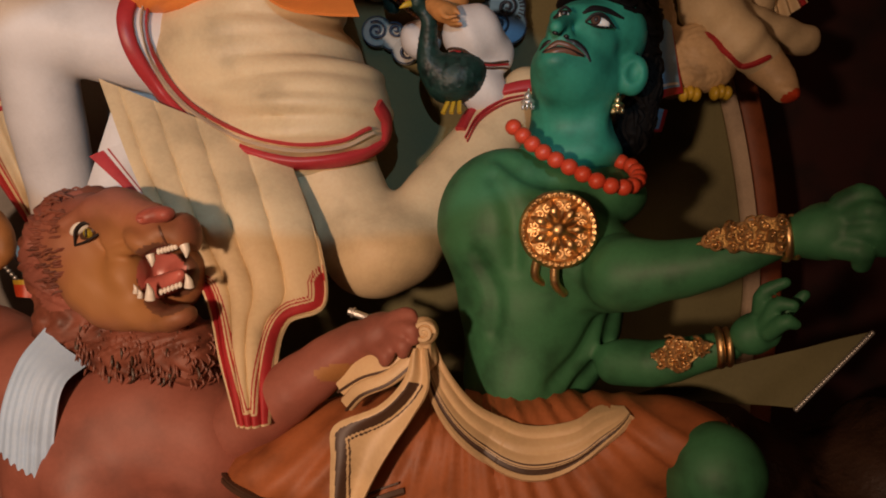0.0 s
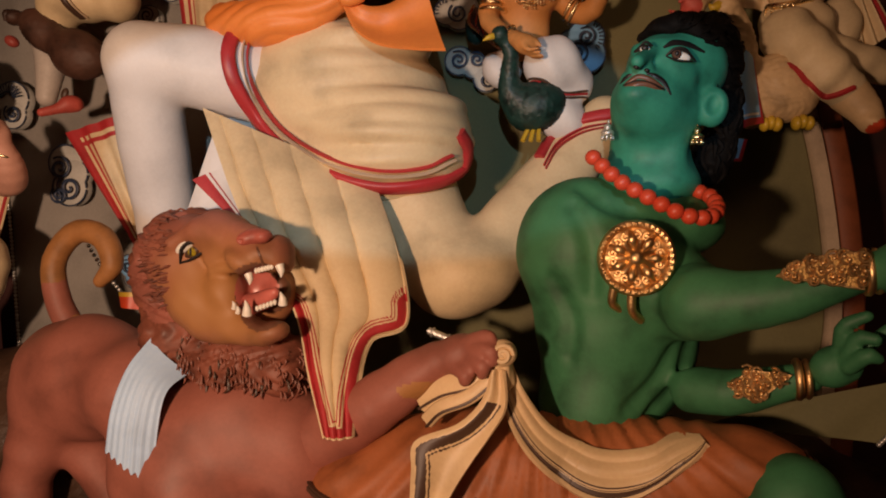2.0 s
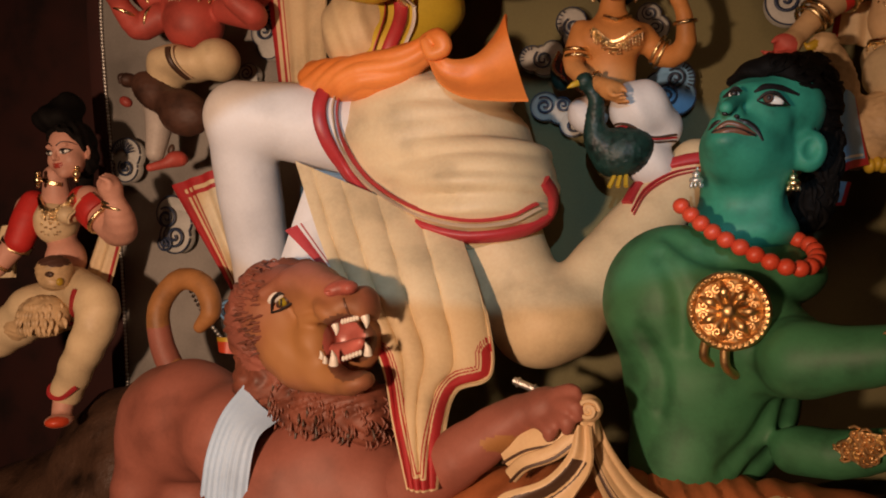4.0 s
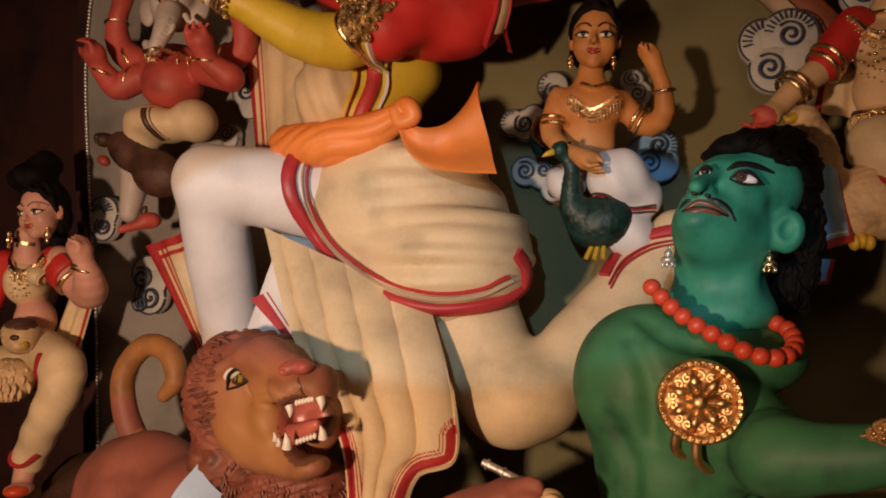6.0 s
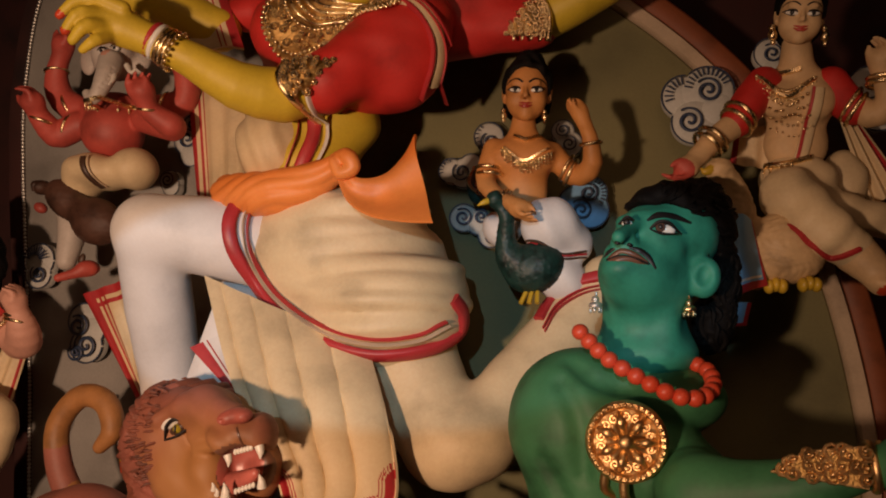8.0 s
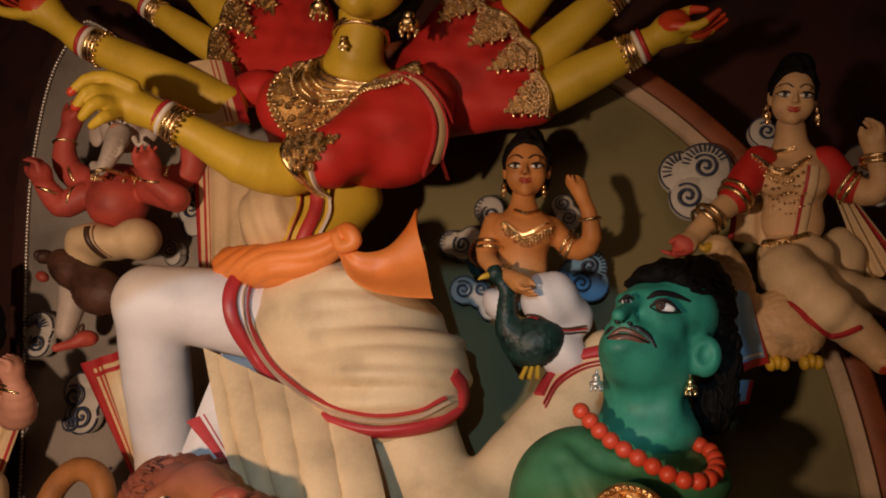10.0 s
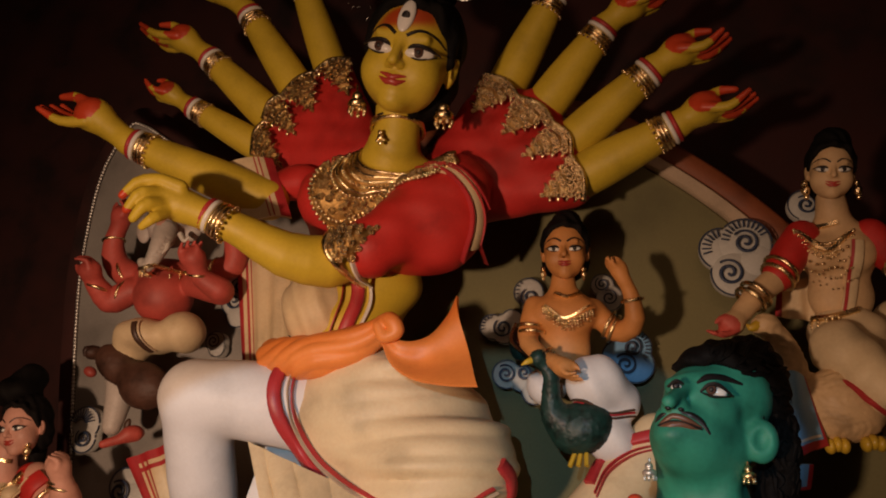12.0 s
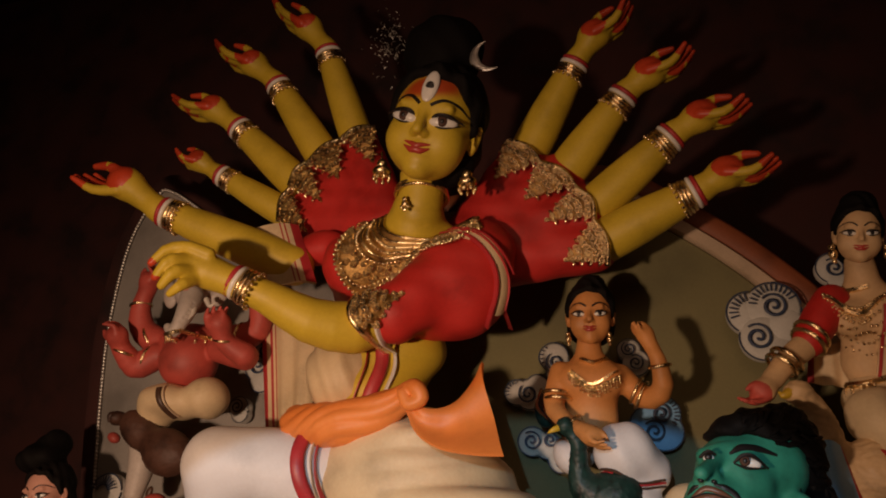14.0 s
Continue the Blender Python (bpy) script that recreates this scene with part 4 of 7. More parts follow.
g.band(WRAPPED, [(-0.499, 2.000, 2.145), (-0.504, 2.000, 2.064), (-0.541, 2.000, 1.971)], 0.008, 0.008, EYEWHITE, 20, lift=0.005)

# orange waist sash with its knot and flying end
HIPS = WAIST + LOWER + LEG_L
KNOT = limb([(-0.761, 2.020, 1.943), (-0.650, 1.980, 1.932), (-0.549, 1.970, 1.949), (-0.473, 1.960, 1.977), (-0.424, 1.940, 1.995)], [0.0482, 0.0535, 0.0482, 0.0338, 0.0234], 0.02, 1.0, 10)
g.body(KNOT, 0.005, ORANGE, relief=lambda c: 0.005 * np.abs(np.sin((c[:, 2] - 0.33 * c[:, 0]) * 95 + 1.5 * np.sin(c[:, 0] * 22))))
g.body(limb([(-0.440, 1.900, 1.992), (-0.406, 1.880, 1.992), (-0.392, 1.880, 1.965), (-0.423, 1.880, 1.954), (-0.437, 1.880, 1.981)], [0.016, 0.02, 0.018, 0.016, 0.014], 0.006, n=14), 0.005, ORANGE)
ST, SB = spline([(-0.430, 1.900, 1.991), (-0.388, 1.900, 1.946), (-0.331, 1.930, 1.956), (-0.287, 1.950, 2.005), (-0.264, 1.970, 2.059)], 30), spline([(-0.444, 1.900, 1.963), (-0.405, 1.900, 1.892), (-0.345, 1.900, 1.852), (-0.264, 1.860, 1.832), (-0.193, 1.830, 1.825)], 30)


def flyer(u, v):
    i = u * 29
    k = min(28, int(i))
    a, b = ST[k] + (ST[k + 1] - ST[k]) * (i - k), SB[k] + (SB[k + 1] - SB[k]) * (i - k)
    p = a + (b - a) * v
    p = p + np.array((0.02 * v * (1 - v) * u * -1.5, -0.02 * math.sin(v * math.pi * 2.2 + 0.5) * u - 0.025 * math.sin(u * math.pi) * v, 0))
    return p


g.sheet(flyer, 50, 30, 0.007, ORANGE)

# arms
YARM = []
spots = []


def raised(base, wrist, palm, tip, r0, r1, size, lift):
    a, b = np.asarray(base, float), np.asarray(wrist, float)
    prims = limb([a, a + (b - a) * 0.35, a + (b - a) * 0.7, b], [r0, r0 * 0.98, (r0 + r1) * 0.52, r1], 0.015, n=8)
    f, ends = fist(wrist, palm, tip, size, lift)
    p, t = np.asarray(palm, float), np.asarray(tip, float)
    dye = [(e, size * 0.8, ALTA) for e in ends] + [(p + (0, -size * 0.9, size * 0.25), size * 0.85, ALTA), (p * 0.5 + t * 0.5, size * 0.75, ALTA)]
    g.body(prims + f, 0.005, YELLOW, dye)
    bangle_set(b + (a - b) * 0.08, b - a, r1 * 1.05)


S = 0.0495
raised((-0.167, 2.190, 2.700), (0.020, 2.120, 2.980), (0.080, 2.100, 3.046), (0.201, 2.080, 3.106), 0.0594, 0.0339, S, (-0.6, 0, 1))
raised((-0.073, 2.190, 2.616), (0.148, 2.120, 2.844), (0.217, 2.100, 2.885), (0.346, 2.080, 2.917), 0.0594, 0.0354, S, (-0.4, 0, 1))
raised((-0.012, 2.190, 2.500), (0.262, 2.120, 2.690), (0.336, 2.100, 2.723), (0.464, 2.080, 2.721), 0.0594, 0.0368, S, (-0.2, 0, 1))
raised((0.007, 2.190, 2.409), (0.307, 2.120, 2.515), (0.376, 2.100, 2.545), (0.506, 2.080, 2.539), 0.0622, 0.0368, S, (-0.2, 0, 1))
raised((-0.681, 2.190, 2.818), (-0.789, 2.120, 3.191), (-0.852, 2.100, 3.276), (-0.982, 2.080, 3.384), 0.0537, 0.0339, S, (0.6, 0, 1))
raised((-0.775, 2.190, 2.761), (-0.967, 2.120, 3.093), (-1.047, 2.100, 3.169), (-1.183, 2.080, 3.238), 0.0566, 0.0339, S, (0.3, 0, 1))
raised((-0.845, 2.190, 2.681), (-1.099, 2.120, 2.948), (-1.179, 2.100, 3.015), (-1.319, 2.080, 3.041), 0.0566, 0.0339, S, (0.2, 0, 1))
raised((-0.883, 2.190, 2.603), (-1.143, 2.120, 2.774), (-1.211, 2.100, 2.822), (-1.284, 2.080, 2.843), 0.0481, 0.0283, 0.0385, (0.2, 0, 1))
raised((-0.822, 2.050, 2.399), (-1.195, 1.920, 2.565), (-1.294, 1.880, 2.646), (-1.442, 1.860, 2.667), 0.0589, 0.0366, 0.0555, (0.2, -0.6, 1))
FORE = limb([(-0.525, 1.930, 2.188), (-0.573, 1.900, 2.154), (-0.660, 1.840, 2.163), (-0.750, 1.800, 2.214), (-0.823, 1.760, 2.249)], [0.0639, 0.0656, 0.0563, 0.0427, 0.0335], 0.02, n=9)
PALM = limb([(-0.823, 1.760, 2.249), (-0.885, 1.730, 2.275), (-0.929, 1.710, 2.290)], [0.0335, 0.0431, 0.0405], 0.02, n=5)
for a, b, c, r in (((-0.918, 1.700, 2.322), (-0.961, 1.670, 2.323), (-0.999, 1.660, 2.287), 13), ((-0.916, 1.690, 2.293), (-0.942, 1.650, 2.282), (-0.975, 1.650, 2.245), 14), ((-0.908, 1.690, 2.266), (-0.926, 1.650, 2.252), (-0.956, 1.650, 2.222), 14), ((-0.901, 1.700, 2.248), (-0.910, 1.660, 2.221), (-0.938, 1.660, 2.203), 12), ((-0.871, 1.700, 2.309), (-0.922, 1.680, 2.328), (-0.976, 1.680, 2.328), 13)):
    PALM += limb([a, b, c], [0.0011 * r * 1.15, 0.0011 * r, 0.0011 * r * 0.7], 0.008, n=6)
g.body(FORE + PALM, 0.005, YELLOW, [((-0.999, 1.660, 2.287), 0.014, ALTA), ((-0.974, 1.650, 2.243), 0.012, ALTA)])
bangle_set((-0.813, 1.765, 2.246), np.subtract((-0.850, 1.750, 2.266), (-0.797, 1.770, 2.235)), 0.0370)

# neck and head
g.body(limb([(-0.401, 1.930, 2.585), (-0.418, 1.970, 2.522), (-0.449, 2.020, 2.472)], [0.0598, 0.0611, 0.0803], 0.03, n=6) + [ball((-0.469, 2.060, 2.440), (0.1338, 0.07, 0.0535), k=0.03)], 0.006, YELLOW)
face = head(BROW, LIP, 0.02, eyes=0.122, third=True, brow=0.013, iris=BROWN, wide=1.0, soft=1.0)
merged(g, face, scaled(-0.392, 1.893, 2.522, 18, 17, 6, 0.304))
hair = [ball((-0.372, 2.060, 3.043), (0.125, 0.10, 0.12), k=0.03), ball((-0.339, 2.020, 2.804), (0.085, 0.08, 0.16), k=0.03)]
g.body(hair, 0.009, HAIR, relief=lambda c: 0.003 * np.sin(c @ np.array((60, 20, 45))))
tagged(g.make("goddess_statue"), "ten-armed yellow painted statue in red blouse and cream draped skirt", "statue")

# her ornaments
c0 = np.array((-0.198, 1.900, 2.893))
pts = [c0 + 0.047 * np.array((math.cos(a), 0, math.sin(a))) for a in np.linspace(radians(105), radians(290), 24)]
tagged(Form().tube(pts, [0.001, 0.009, 0.014, 0.009, 0.001], SILVER, 8, up=(0, -1, 0), squash=0.4).make("crescent_ornament"), "silver crescent moon ornament fixed in black hair", "ornament")
t = thing("choker", "plain gold choker with a small pendant round a yellow neck", "necklace")
for dz, rr in ((0, 0.069), (-0.012, 0.071)):
    c = np.array((-0.415, 1.965, 2.533)) + (0, 0, dz)
    Form().tube(ring_points(c, (0.05, 0.12, 1), rr, 30), 0.005, GOLD, 8, closed=True).make("ring", t)
f = Form()
for dx, dz, rr in ((0, 0, 0.007), (0, -0.013, 0.009), (-0.008, -0.022, 0.005), (0.008, -0.022, 0.005), (0, -0.030, 0.006)):
    f.egg(np.array((-0.441, 1.898, 2.489)) + (dx, 0, dz), (rr, rr * 0.6, rr), GOLD)
f.make("pendant", t)
t = thing("gold_collar", "broad gold filigree collar with beaded edges on a red blouse", "necklace")
inner = spline([(-0.526, 1.950, 2.497), (-0.525, 1.950, 2.449), (-0.471, 1.950, 2.410), (-0.375, 1.950, 2.402), (-0.299, 1.950, 2.432), (-0.273, 1.970, 2.469)], 26)
outer = spline([(-0.609, 1.950, 2.482), (-0.649, 1.950, 2.367), (-0.608, 1.940, 2.275), (-0.515, 1.930, 2.303), (-0.424, 1.930, 2.356), (-0.330, 1.940, 2.365), (-0.248, 1.960, 2.411)], 26)
ALLC = TORSO
NECKP = limb([(-0.401, 1.930, 2.585), (-0.418, 1.970, 2.522), (-0.449, 2.020, 2.472)], [0.0598, 0.0611, 0.0803], 0.03, n=6) + [ball((-0.469, 2.060, 2.440), (0.1338, 0.07, 0.0535), k=0.03)]
qi, ni = front(ALLC + NECKP, inner[:, 0], inner[:, 2])
qo, no = front(ALLC + NECKP, outer[:, 0], outer[:, 2])
ROWS = []
for k in np.linspace(0, 1, 11):
    c = qi * (1 - k) + qo * k
    q, _ = front(ALLC + NECKP, c[:, 0], c[:, 2])
    c[:, 1] = np.minimum(c[:, 1], q[:, 1]) - 0.004
    ROWS.append(c)
f = Form()
for k in (0, 1, 2, 4):
    f.tube(ROWS[k] - (0, 0.008, 0), 0.0045, GOLD, 8)
f.make("inner_rings", t)
f = Form()
for i in range(0, 25, 1):
    for s, dy in ((ROWS[10], 0.006), (ROWS[9], 0.008), (ROWS[5], 0.008), (ROWS[3], 0.008)):
        for h in (0.0, 0.5):
            f.egg(s[i] * (1 - h) + s[i + 1] * h - (0, dy, 0), 0.0058, GOLD, seg=8, rings=6)
f.make("bead_rows", t)
f = Form()
r = random.Random(8)
for i in range(1, 25):
    q = (ROWS[7] if i % 2 else ROWS[8])[i] - np.array((0, 0.008, 0))
    scroll(f, q, (1, 0, 0), (0, 0, 1), 0.012, GOLD, 1.4, 0.0028, 14, r.choice((-1, 1)))
    q = ROWS[6][i] - np.array((0, 0.008, 0))
    scroll(f, q, (1, 0, 0), (0, 0, 1), 0.009, GOLD, 1.4, 0.0026, 12, r.choice((-1, 1)))
def collar(u, v):
    i, w = u * 24.999, v * 9.999
    k, m = int(i), int(w)
    a = ROWS[m][k] + (ROWS[m][k + 1] - ROWS[m][k]) * (i - k)
    b = ROWS[m + 1][k] + (ROWS[m + 1][k + 1] - ROWS[m + 1][k]) * (i - k)
    return a + (b - a) * (w - m) - np.array((0, 0.003, 0))


f.sheet(collar, 60, 24, 0.004, OLDGOLD)
f.make("filigree_plate", t)
def leaf_cuff(t, a, b, tip, seed, form=CHEST):
    """A pointed filigree leaf that hangs from a rolled hem between a and b."""
    r = random.Random(seed)
    ab = spline([a, np.add(a, b) / 2 + (np.add(a, b) / 2 - np.asarray(tip)) * 0.16, b], 13)
    q, _ = front(form, ab[:, 0], ab[:, 2])
    ab[:, 1] = np.minimum(q[:, 1], 2.12) - 0.006
    tip = np.asarray(tip, float)
    q, _ = on(form, tip)
    tip[1] = min(q[0][1], 2.12) - 0.004
    n = np.array((0, -1.0, 0))

    def place(s, u):
        i = min(11, int(s * 12))
        e = ab[i] + (ab[i + 1] - ab[i]) * (s * 12 - i)
        return e + (tip - e) * u - (0, 0.012 * math.sin(math.pi * min(1, u + 0.2)), 0)

    f = Form()
    f.sheet(lambda s, v: place(0.5 + (s - 0.5) * (1 - 0.35 * abs(math.sin(v * 9.4))), v * 0.97), 20, 20, 0.003, OLDGOLD)
    f.make("backing", t)
    f = Form()
    for u, m, size in ((0.10, 8, 0.0105), (0.27, 6, 0.0115), (0.45, 5, 0.0105), (0.62, 3, 0.0095), (0.78, 2, 0.008), (0.92, 1, 0.007)):
        for i in range(m):
            s = (i + 0.5) / m
            c = place(s, u) + n * 0.005
            w = r.uniform(0, 6.28)
            scroll(f, c, (math.cos(w), 0, math.sin(w)), (-math.sin(w), 0, math.cos(w)), size, GOLD, 1.4, size * 0.24, 14, 1 if i % 2 else -1)
            f.egg(c + n * 0.003, size * 0.28, GOLD, seg=8, rings=6)
    for s in (0.04, 0.96):
        for u in (0.15, 0.35, 0.55, 0.75):
            c = place(s, u)
            out = unit(np.append(c - place(0.5, u), 0)[:3]) * 0.014
            f.tube([c, c + out * 0.6 + n * 0.003, c + out + (tip - c) * 0.06], [0.005, 0.004, 0.001], GOLD, 6, 6)
    f.make("filigree", t)
    Form().tube(ab + (0, -0.004, 0), 0.0085, GOLD, 8).make("edge_roll", t)


for n, (a, b, c) in enumerate((((-0.197, 2.120, 2.739), (-0.106, 2.120, 2.650), (-0.242, 2.120, 2.615)), ((-0.109, 2.120, 2.654), (-0.013, 2.120, 2.559), (-0.159, 2.120, 2.537)), ((-0.013, 2.120, 2.559), (0.027, 2.120, 2.463), (-0.109, 2.120, 2.465)), ((0.025, 2.120, 2.459), (0.050, 2.120, 2.326), (-0.066, 2.120, 2.351)),
                               ((-0.715, 2.120, 2.833), (-0.605, 2.120, 2.852), (-0.609, 2.120, 2.728)), ((-0.826, 2.120, 2.763), (-0.713, 2.120, 2.829), (-0.720, 2.120, 2.687)), ((-0.886, 2.120, 2.690), (-0.821, 2.120, 2.766), (-0.772, 2.120, 2.618)), ((-0.915, 2.120, 2.575), (-0.882, 2.120, 2.682), (-0.815, 2.120, 2.523)))):
    t = thing("sleeve_cuff", "pointed gold filigree cuff at the hem of a red sleeve", "cuff", "sleeve cuffs")
    leaf_cuff(t, a, b, c, 20 + n)
t = thing("armlet", "gold filigree armlet at the elbow of a red sleeve", "armlet")
leaf_cuff(t, (-0.559, 1.870, 2.247), (-0.515, 1.870, 2.105), (-0.425, 1.870, 2.223), 41, CHEST + FORE)
earring((-0.280, 1.930, 2.587), (-0.278, 1.920, 2.545), GOLD, 0.042)
earring((-0.517, 1.930, 2.655), (-0.513, 1.920, 2.612), GOLD, 0.042)
t = thing("tinsel_tuft", "silver tinsel tuft fixed above dark hair", "tinsel")
r = random.Random(31)
f = Form()
c0 = np.array((-0.567, 2.120, 3.180))
for i in range(150):
    q = c0 + (r.gauss(0, 0.028), r.gauss(0, 0.02), r.gauss(0, 0.05))
    e = unit((r.uniform(-1, 1), r.uniform(-1, 1), r.uniform(-1, 1))) * r.uniform(0.004, 0.012)
    f.tube([q, q + e * 0.5 + (0, -0.003, 0), q + e], 0.0009, SILVER, 4)
f.make("strands", t)
# ---- green statue ----
TRUNK = [ball((0.106, 1.860, 1.403), (0.1453, 0.15, 0.1540), (0, 15, 0), 0.05), ball((0.155, 1.870, 1.245), (0.1540, 0.14, 0.1848), k=0.05), ball((0.134, 1.880, 1.070), (0.1232, 0.13, 0.1355), k=0.05), ball((0.253, 1.900, 1.182), (0.1047, 0.10, 0.1724), (0, 10, 0), 0.05), ball((0.265, 1.860, 1.451), (0.1355, 0.10, 0.0739), k=0.05), ball((0.193, 1.820, 1.370), (0.1021, 0.10, 0.1021), k=0.04)]
UPPER = limb([(0.201, 1.800, 1.360), (0.291, 1.760, 1.309), (0.315, 1.660, 1.307)], [0.1044, 0.0878, 0.0635], 0.04, n=6) + limb([(0.304, 1.660, 1.304), (0.420, 1.600, 1.327), (0.551, 1.550, 1.374)], [0.0605, 0.0496, 0.0299], 0.03, n=6)
CLENCH = [ball((0.616, 1.520, 1.390), (0.0603, 0.045, 0.0467), (0, -12, 0), 0.02), cap((0.551, 1.550, 1.374), (0.602, 1.530, 1.388), 0.0299, 0.0412, 0.02)]
for i, (a, b, c) in enumerate((((0.623, 1.500, 1.435), (0.648, 1.480, 1.448), (0.670, 1.470, 1.421)), ((0.627, 1.490, 1.412), (0.651, 1.460, 1.422), (0.681, 1.470, 1.395)), ((0.623, 1.490, 1.385), (0.652, 1.460, 1.391), (0.673, 1.470, 1.363)), ((0.615, 1.490, 1.363), (0.640, 1.470, 1.359), (0.646, 1.480, 1.338)))):
    CLENCH += limb([a, b, c], [0.019, 0.019, 0.015], 0.006, n=6)
LOWARM = limb([(0.325, 1.800, 1.112), (0.400, 1.740, 1.123), (0.511, 1.680, 1.168)], [0.0492, 0.0456, 0.0285], 0.02, n=6)
CUP = [ball((0.546, 1.650, 1.196), (0.0450, 0.035, 0.0386), (0, -25, 0), 0.02)]
for a, b, c in (((0.552, 1.640, 1.224), (0.548, 1.620, 1.273), (0.579, 1.600, 1.296)), ((0.554, 1.620, 1.217), (0.565, 1.600, 1.256), (0.585, 1.580, 1.258)), ((0.555, 1.610, 1.204), (0.571, 1.580, 1.229), (0.589, 1.580, 1.224)), ((0.573, 1.640, 1.188), (0.593, 1.640, 1.229), (0.623, 1.620, 1.271))):
    CUP += limb([a, b, c], [0.015, 0.014, 0.010], 0.006, n=6)
NECK = [cap((0.237, 1.830, 1.678), (0.248, 1.900, 1.553), 0.0786, 0.0885, 0.04), cap((0.294, 1.800, 1.673), (0.277, 1.800, 1.549), 0.0196, 0.0159, 0.03), ball((0.239, 1.860, 1.540), (0.1081, 0.09, 0.0508), k=0.04)]
FACE = [ball((0.309, 1.870, 1.786), (0.0921, 0.10, 0.0895), k=0.03), ball((0.254, 1.810, 1.777), (0.0690, 0.075, 0.0641), k=0.03), ball((0.223, 1.775, 1.708), (0.0697, 0.07, 0.0553), k=0.04),
        ball((0.189, 1.722, 1.706), (0.0314, 0.035, 0.0233), k=0.03), cap((0.227, 1.770, 1.693), (0.316, 1.830, 1.691), 0.0505, 0.0374, 0.04), ball((0.205, 1.735, 1.737), (0.0398, 0.03, 0.0234), (0, 12, 0), 0.02),
        cap((0.235, 1.752, 1.805), (0.188, 1.680, 1.763), 0.0107, 0.0135, 0.02), ball((0.209, 1.715, 1.758), 0.0127, k=0.012), ball((0.184, 1.712, 1.757), 0.0104, k=0.01), ball((0.274, 1.768, 1.756), (0.0360, 0.03, 0.0216), (0, 20, 0), 0.03),
        cap((0.250, 1.757, 1.805), (0.326, 1.800, 1.804), 0.0119, 0.0135, 0.02), cap((0.221, 1.757, 1.806), (0.200, 1.775, 1.804), 0.0107, 0.0108, 0.02),
        ball((0.357, 1.800, 1.692), (0.0318, 0.024, 0.0416), (0, 14, 20), 0.012), cut(ball((0.356, 1.772, 1.695), (0.0168, 0.018, 0.0240), (0, 14, 20)), 0.008), ball((0.339, 1.830, 1.706), (0.0200, 0.02, 0.0175), k=0.012)]
GROOVES = []
for line, w in (([(0.285, 1.760, 1.194), (0.246, 1.760, 1.124), (0.189, 1.760, 1.074)], 0.016), ([(0.324, 1.780, 1.208), (0.301, 1.780, 1.121), (0.231, 1.780, 1.038)], 0.014), ([(0.096, 1.760, 1.530), (0.143, 1.740, 1.495), (0.201, 1.740, 1.478)], 0.018), ([(0.036, 1.740, 1.340), (0.075, 1.740, 1.261), (0.070, 1.740, 1.182)], 0.010), ([(0.073, 1.740, 1.492), (0.105, 1.730, 1.420), (0.112, 1.730, 1.320)], 0.010)):
    q, nn = front(TRUNK, spline(line, 8)[:, 0], spline(line, 8)[:, 2])
    GROOVES += [cut(p, 0.034) for p in limb(q, [w * 0.25, *[w * 0.55] * 6, w * 0.2])]
d = Form()


def muscle(c):
    return 0.0016 * np.sin(c[:, 0] * 17 + 3 * np.sin(c[:, 2] * 9)) * np.sin(c[:, 2] * 13)


d.body(TRUNK + UPPER + LOWARM + GROOVES, 0.006, GREEN, relief=muscle)
d.body(CLENCH, 0.005, GREEN)
d.body(CUP, 0.005, GREEN)
d.body(NECK + FACE, 0.0045, LITGREEN)
for places, w in ((((0.167, 1.700, 1.724), (0.182, 1.700, 1.734), (0.196, 1.700, 1.739), (0.218, 1.700, 1.731), (0.242, 1.700, 1.716)), 0.0055), (((0.169, 1.700, 1.722), (0.186, 1.700, 1.723), (0.204, 1.700, 1.724), (0.225, 1.700, 1.719), (0.241, 1.700, 1.714)), 0.006)):
    q, nn = on(FACE, *spline(places, 16))
    d.tube(q, [0.002, w, w * 1.1, w, 0.002], DLIP, 8, up=nn, squash=0.7)
q, nn = on(FACE, *spline([(0.166, 1.700, 1.723), (0.197, 1.700, 1.729), (0.243, 1.700, 1.713)], 14))
d.tube(q - (0, 0.003, 0), 0.0022, BLACK, 6, up=nn)
for places, w in ((((0.208, 1.700, 1.745), (0.226, 1.700, 1.740), (0.243, 1.700, 1.727), (0.256, 1.700, 1.704)), 0.006), (((0.182, 1.700, 1.744), (0.172, 1.700, 1.740), (0.162, 1.700, 1.730)), 0.005),
                  (((0.245, 1.750, 1.800), (0.269, 1.750, 1.812), (0.298, 1.750, 1.810), (0.332, 1.780, 1.798)), 0.0075), (((0.220, 1.750, 1.799), (0.207, 1.750, 1.804), (0.193, 1.750, 1.799)), 0.006)):
    q, nn = on(FACE, *spline(places, 16))
    d.tube(q, [0.002, w, w, w * 0.35], BLACK, 6, up=nn, squash=0.6)
(e1, e2), nn = on(FACE, (0.276, 1.750, 1.783), (0.206, 1.750, 1.792))
d.egg(e1 + (0, 0.004, 0), (0.023, 0.012, 0.0115), EYEWHITE, (0, 14, -14)).egg(e1 + (-0.007, -0.009, 0.003), (0.0095, 0.005, 0.0095), BROWN, (0, 14, -14)).egg(e1 + (-0.007, -0.013, 0.003), (0.0045, 0.003, 0.005), BLACK)
d.tube([e1 + (-0.026, -0.003, 0.001), e1 + (-0.010, -0.010, 0.012), e1 + (0.009, -0.009, 0.010), e1 + (0.033, 0.003, -0.011)], [0.002, 0.0045, 0.0045, 0.0015], BLACK, 6, 14)
d.tube([e1 + (-0.026, -0.003, 0.0), e1 + (-0.004, -0.009, -0.010), e1 + (0.028, 0.002, -0.010)], [0.0015, 0.003, 0.0015], BLACK, 6, 12)
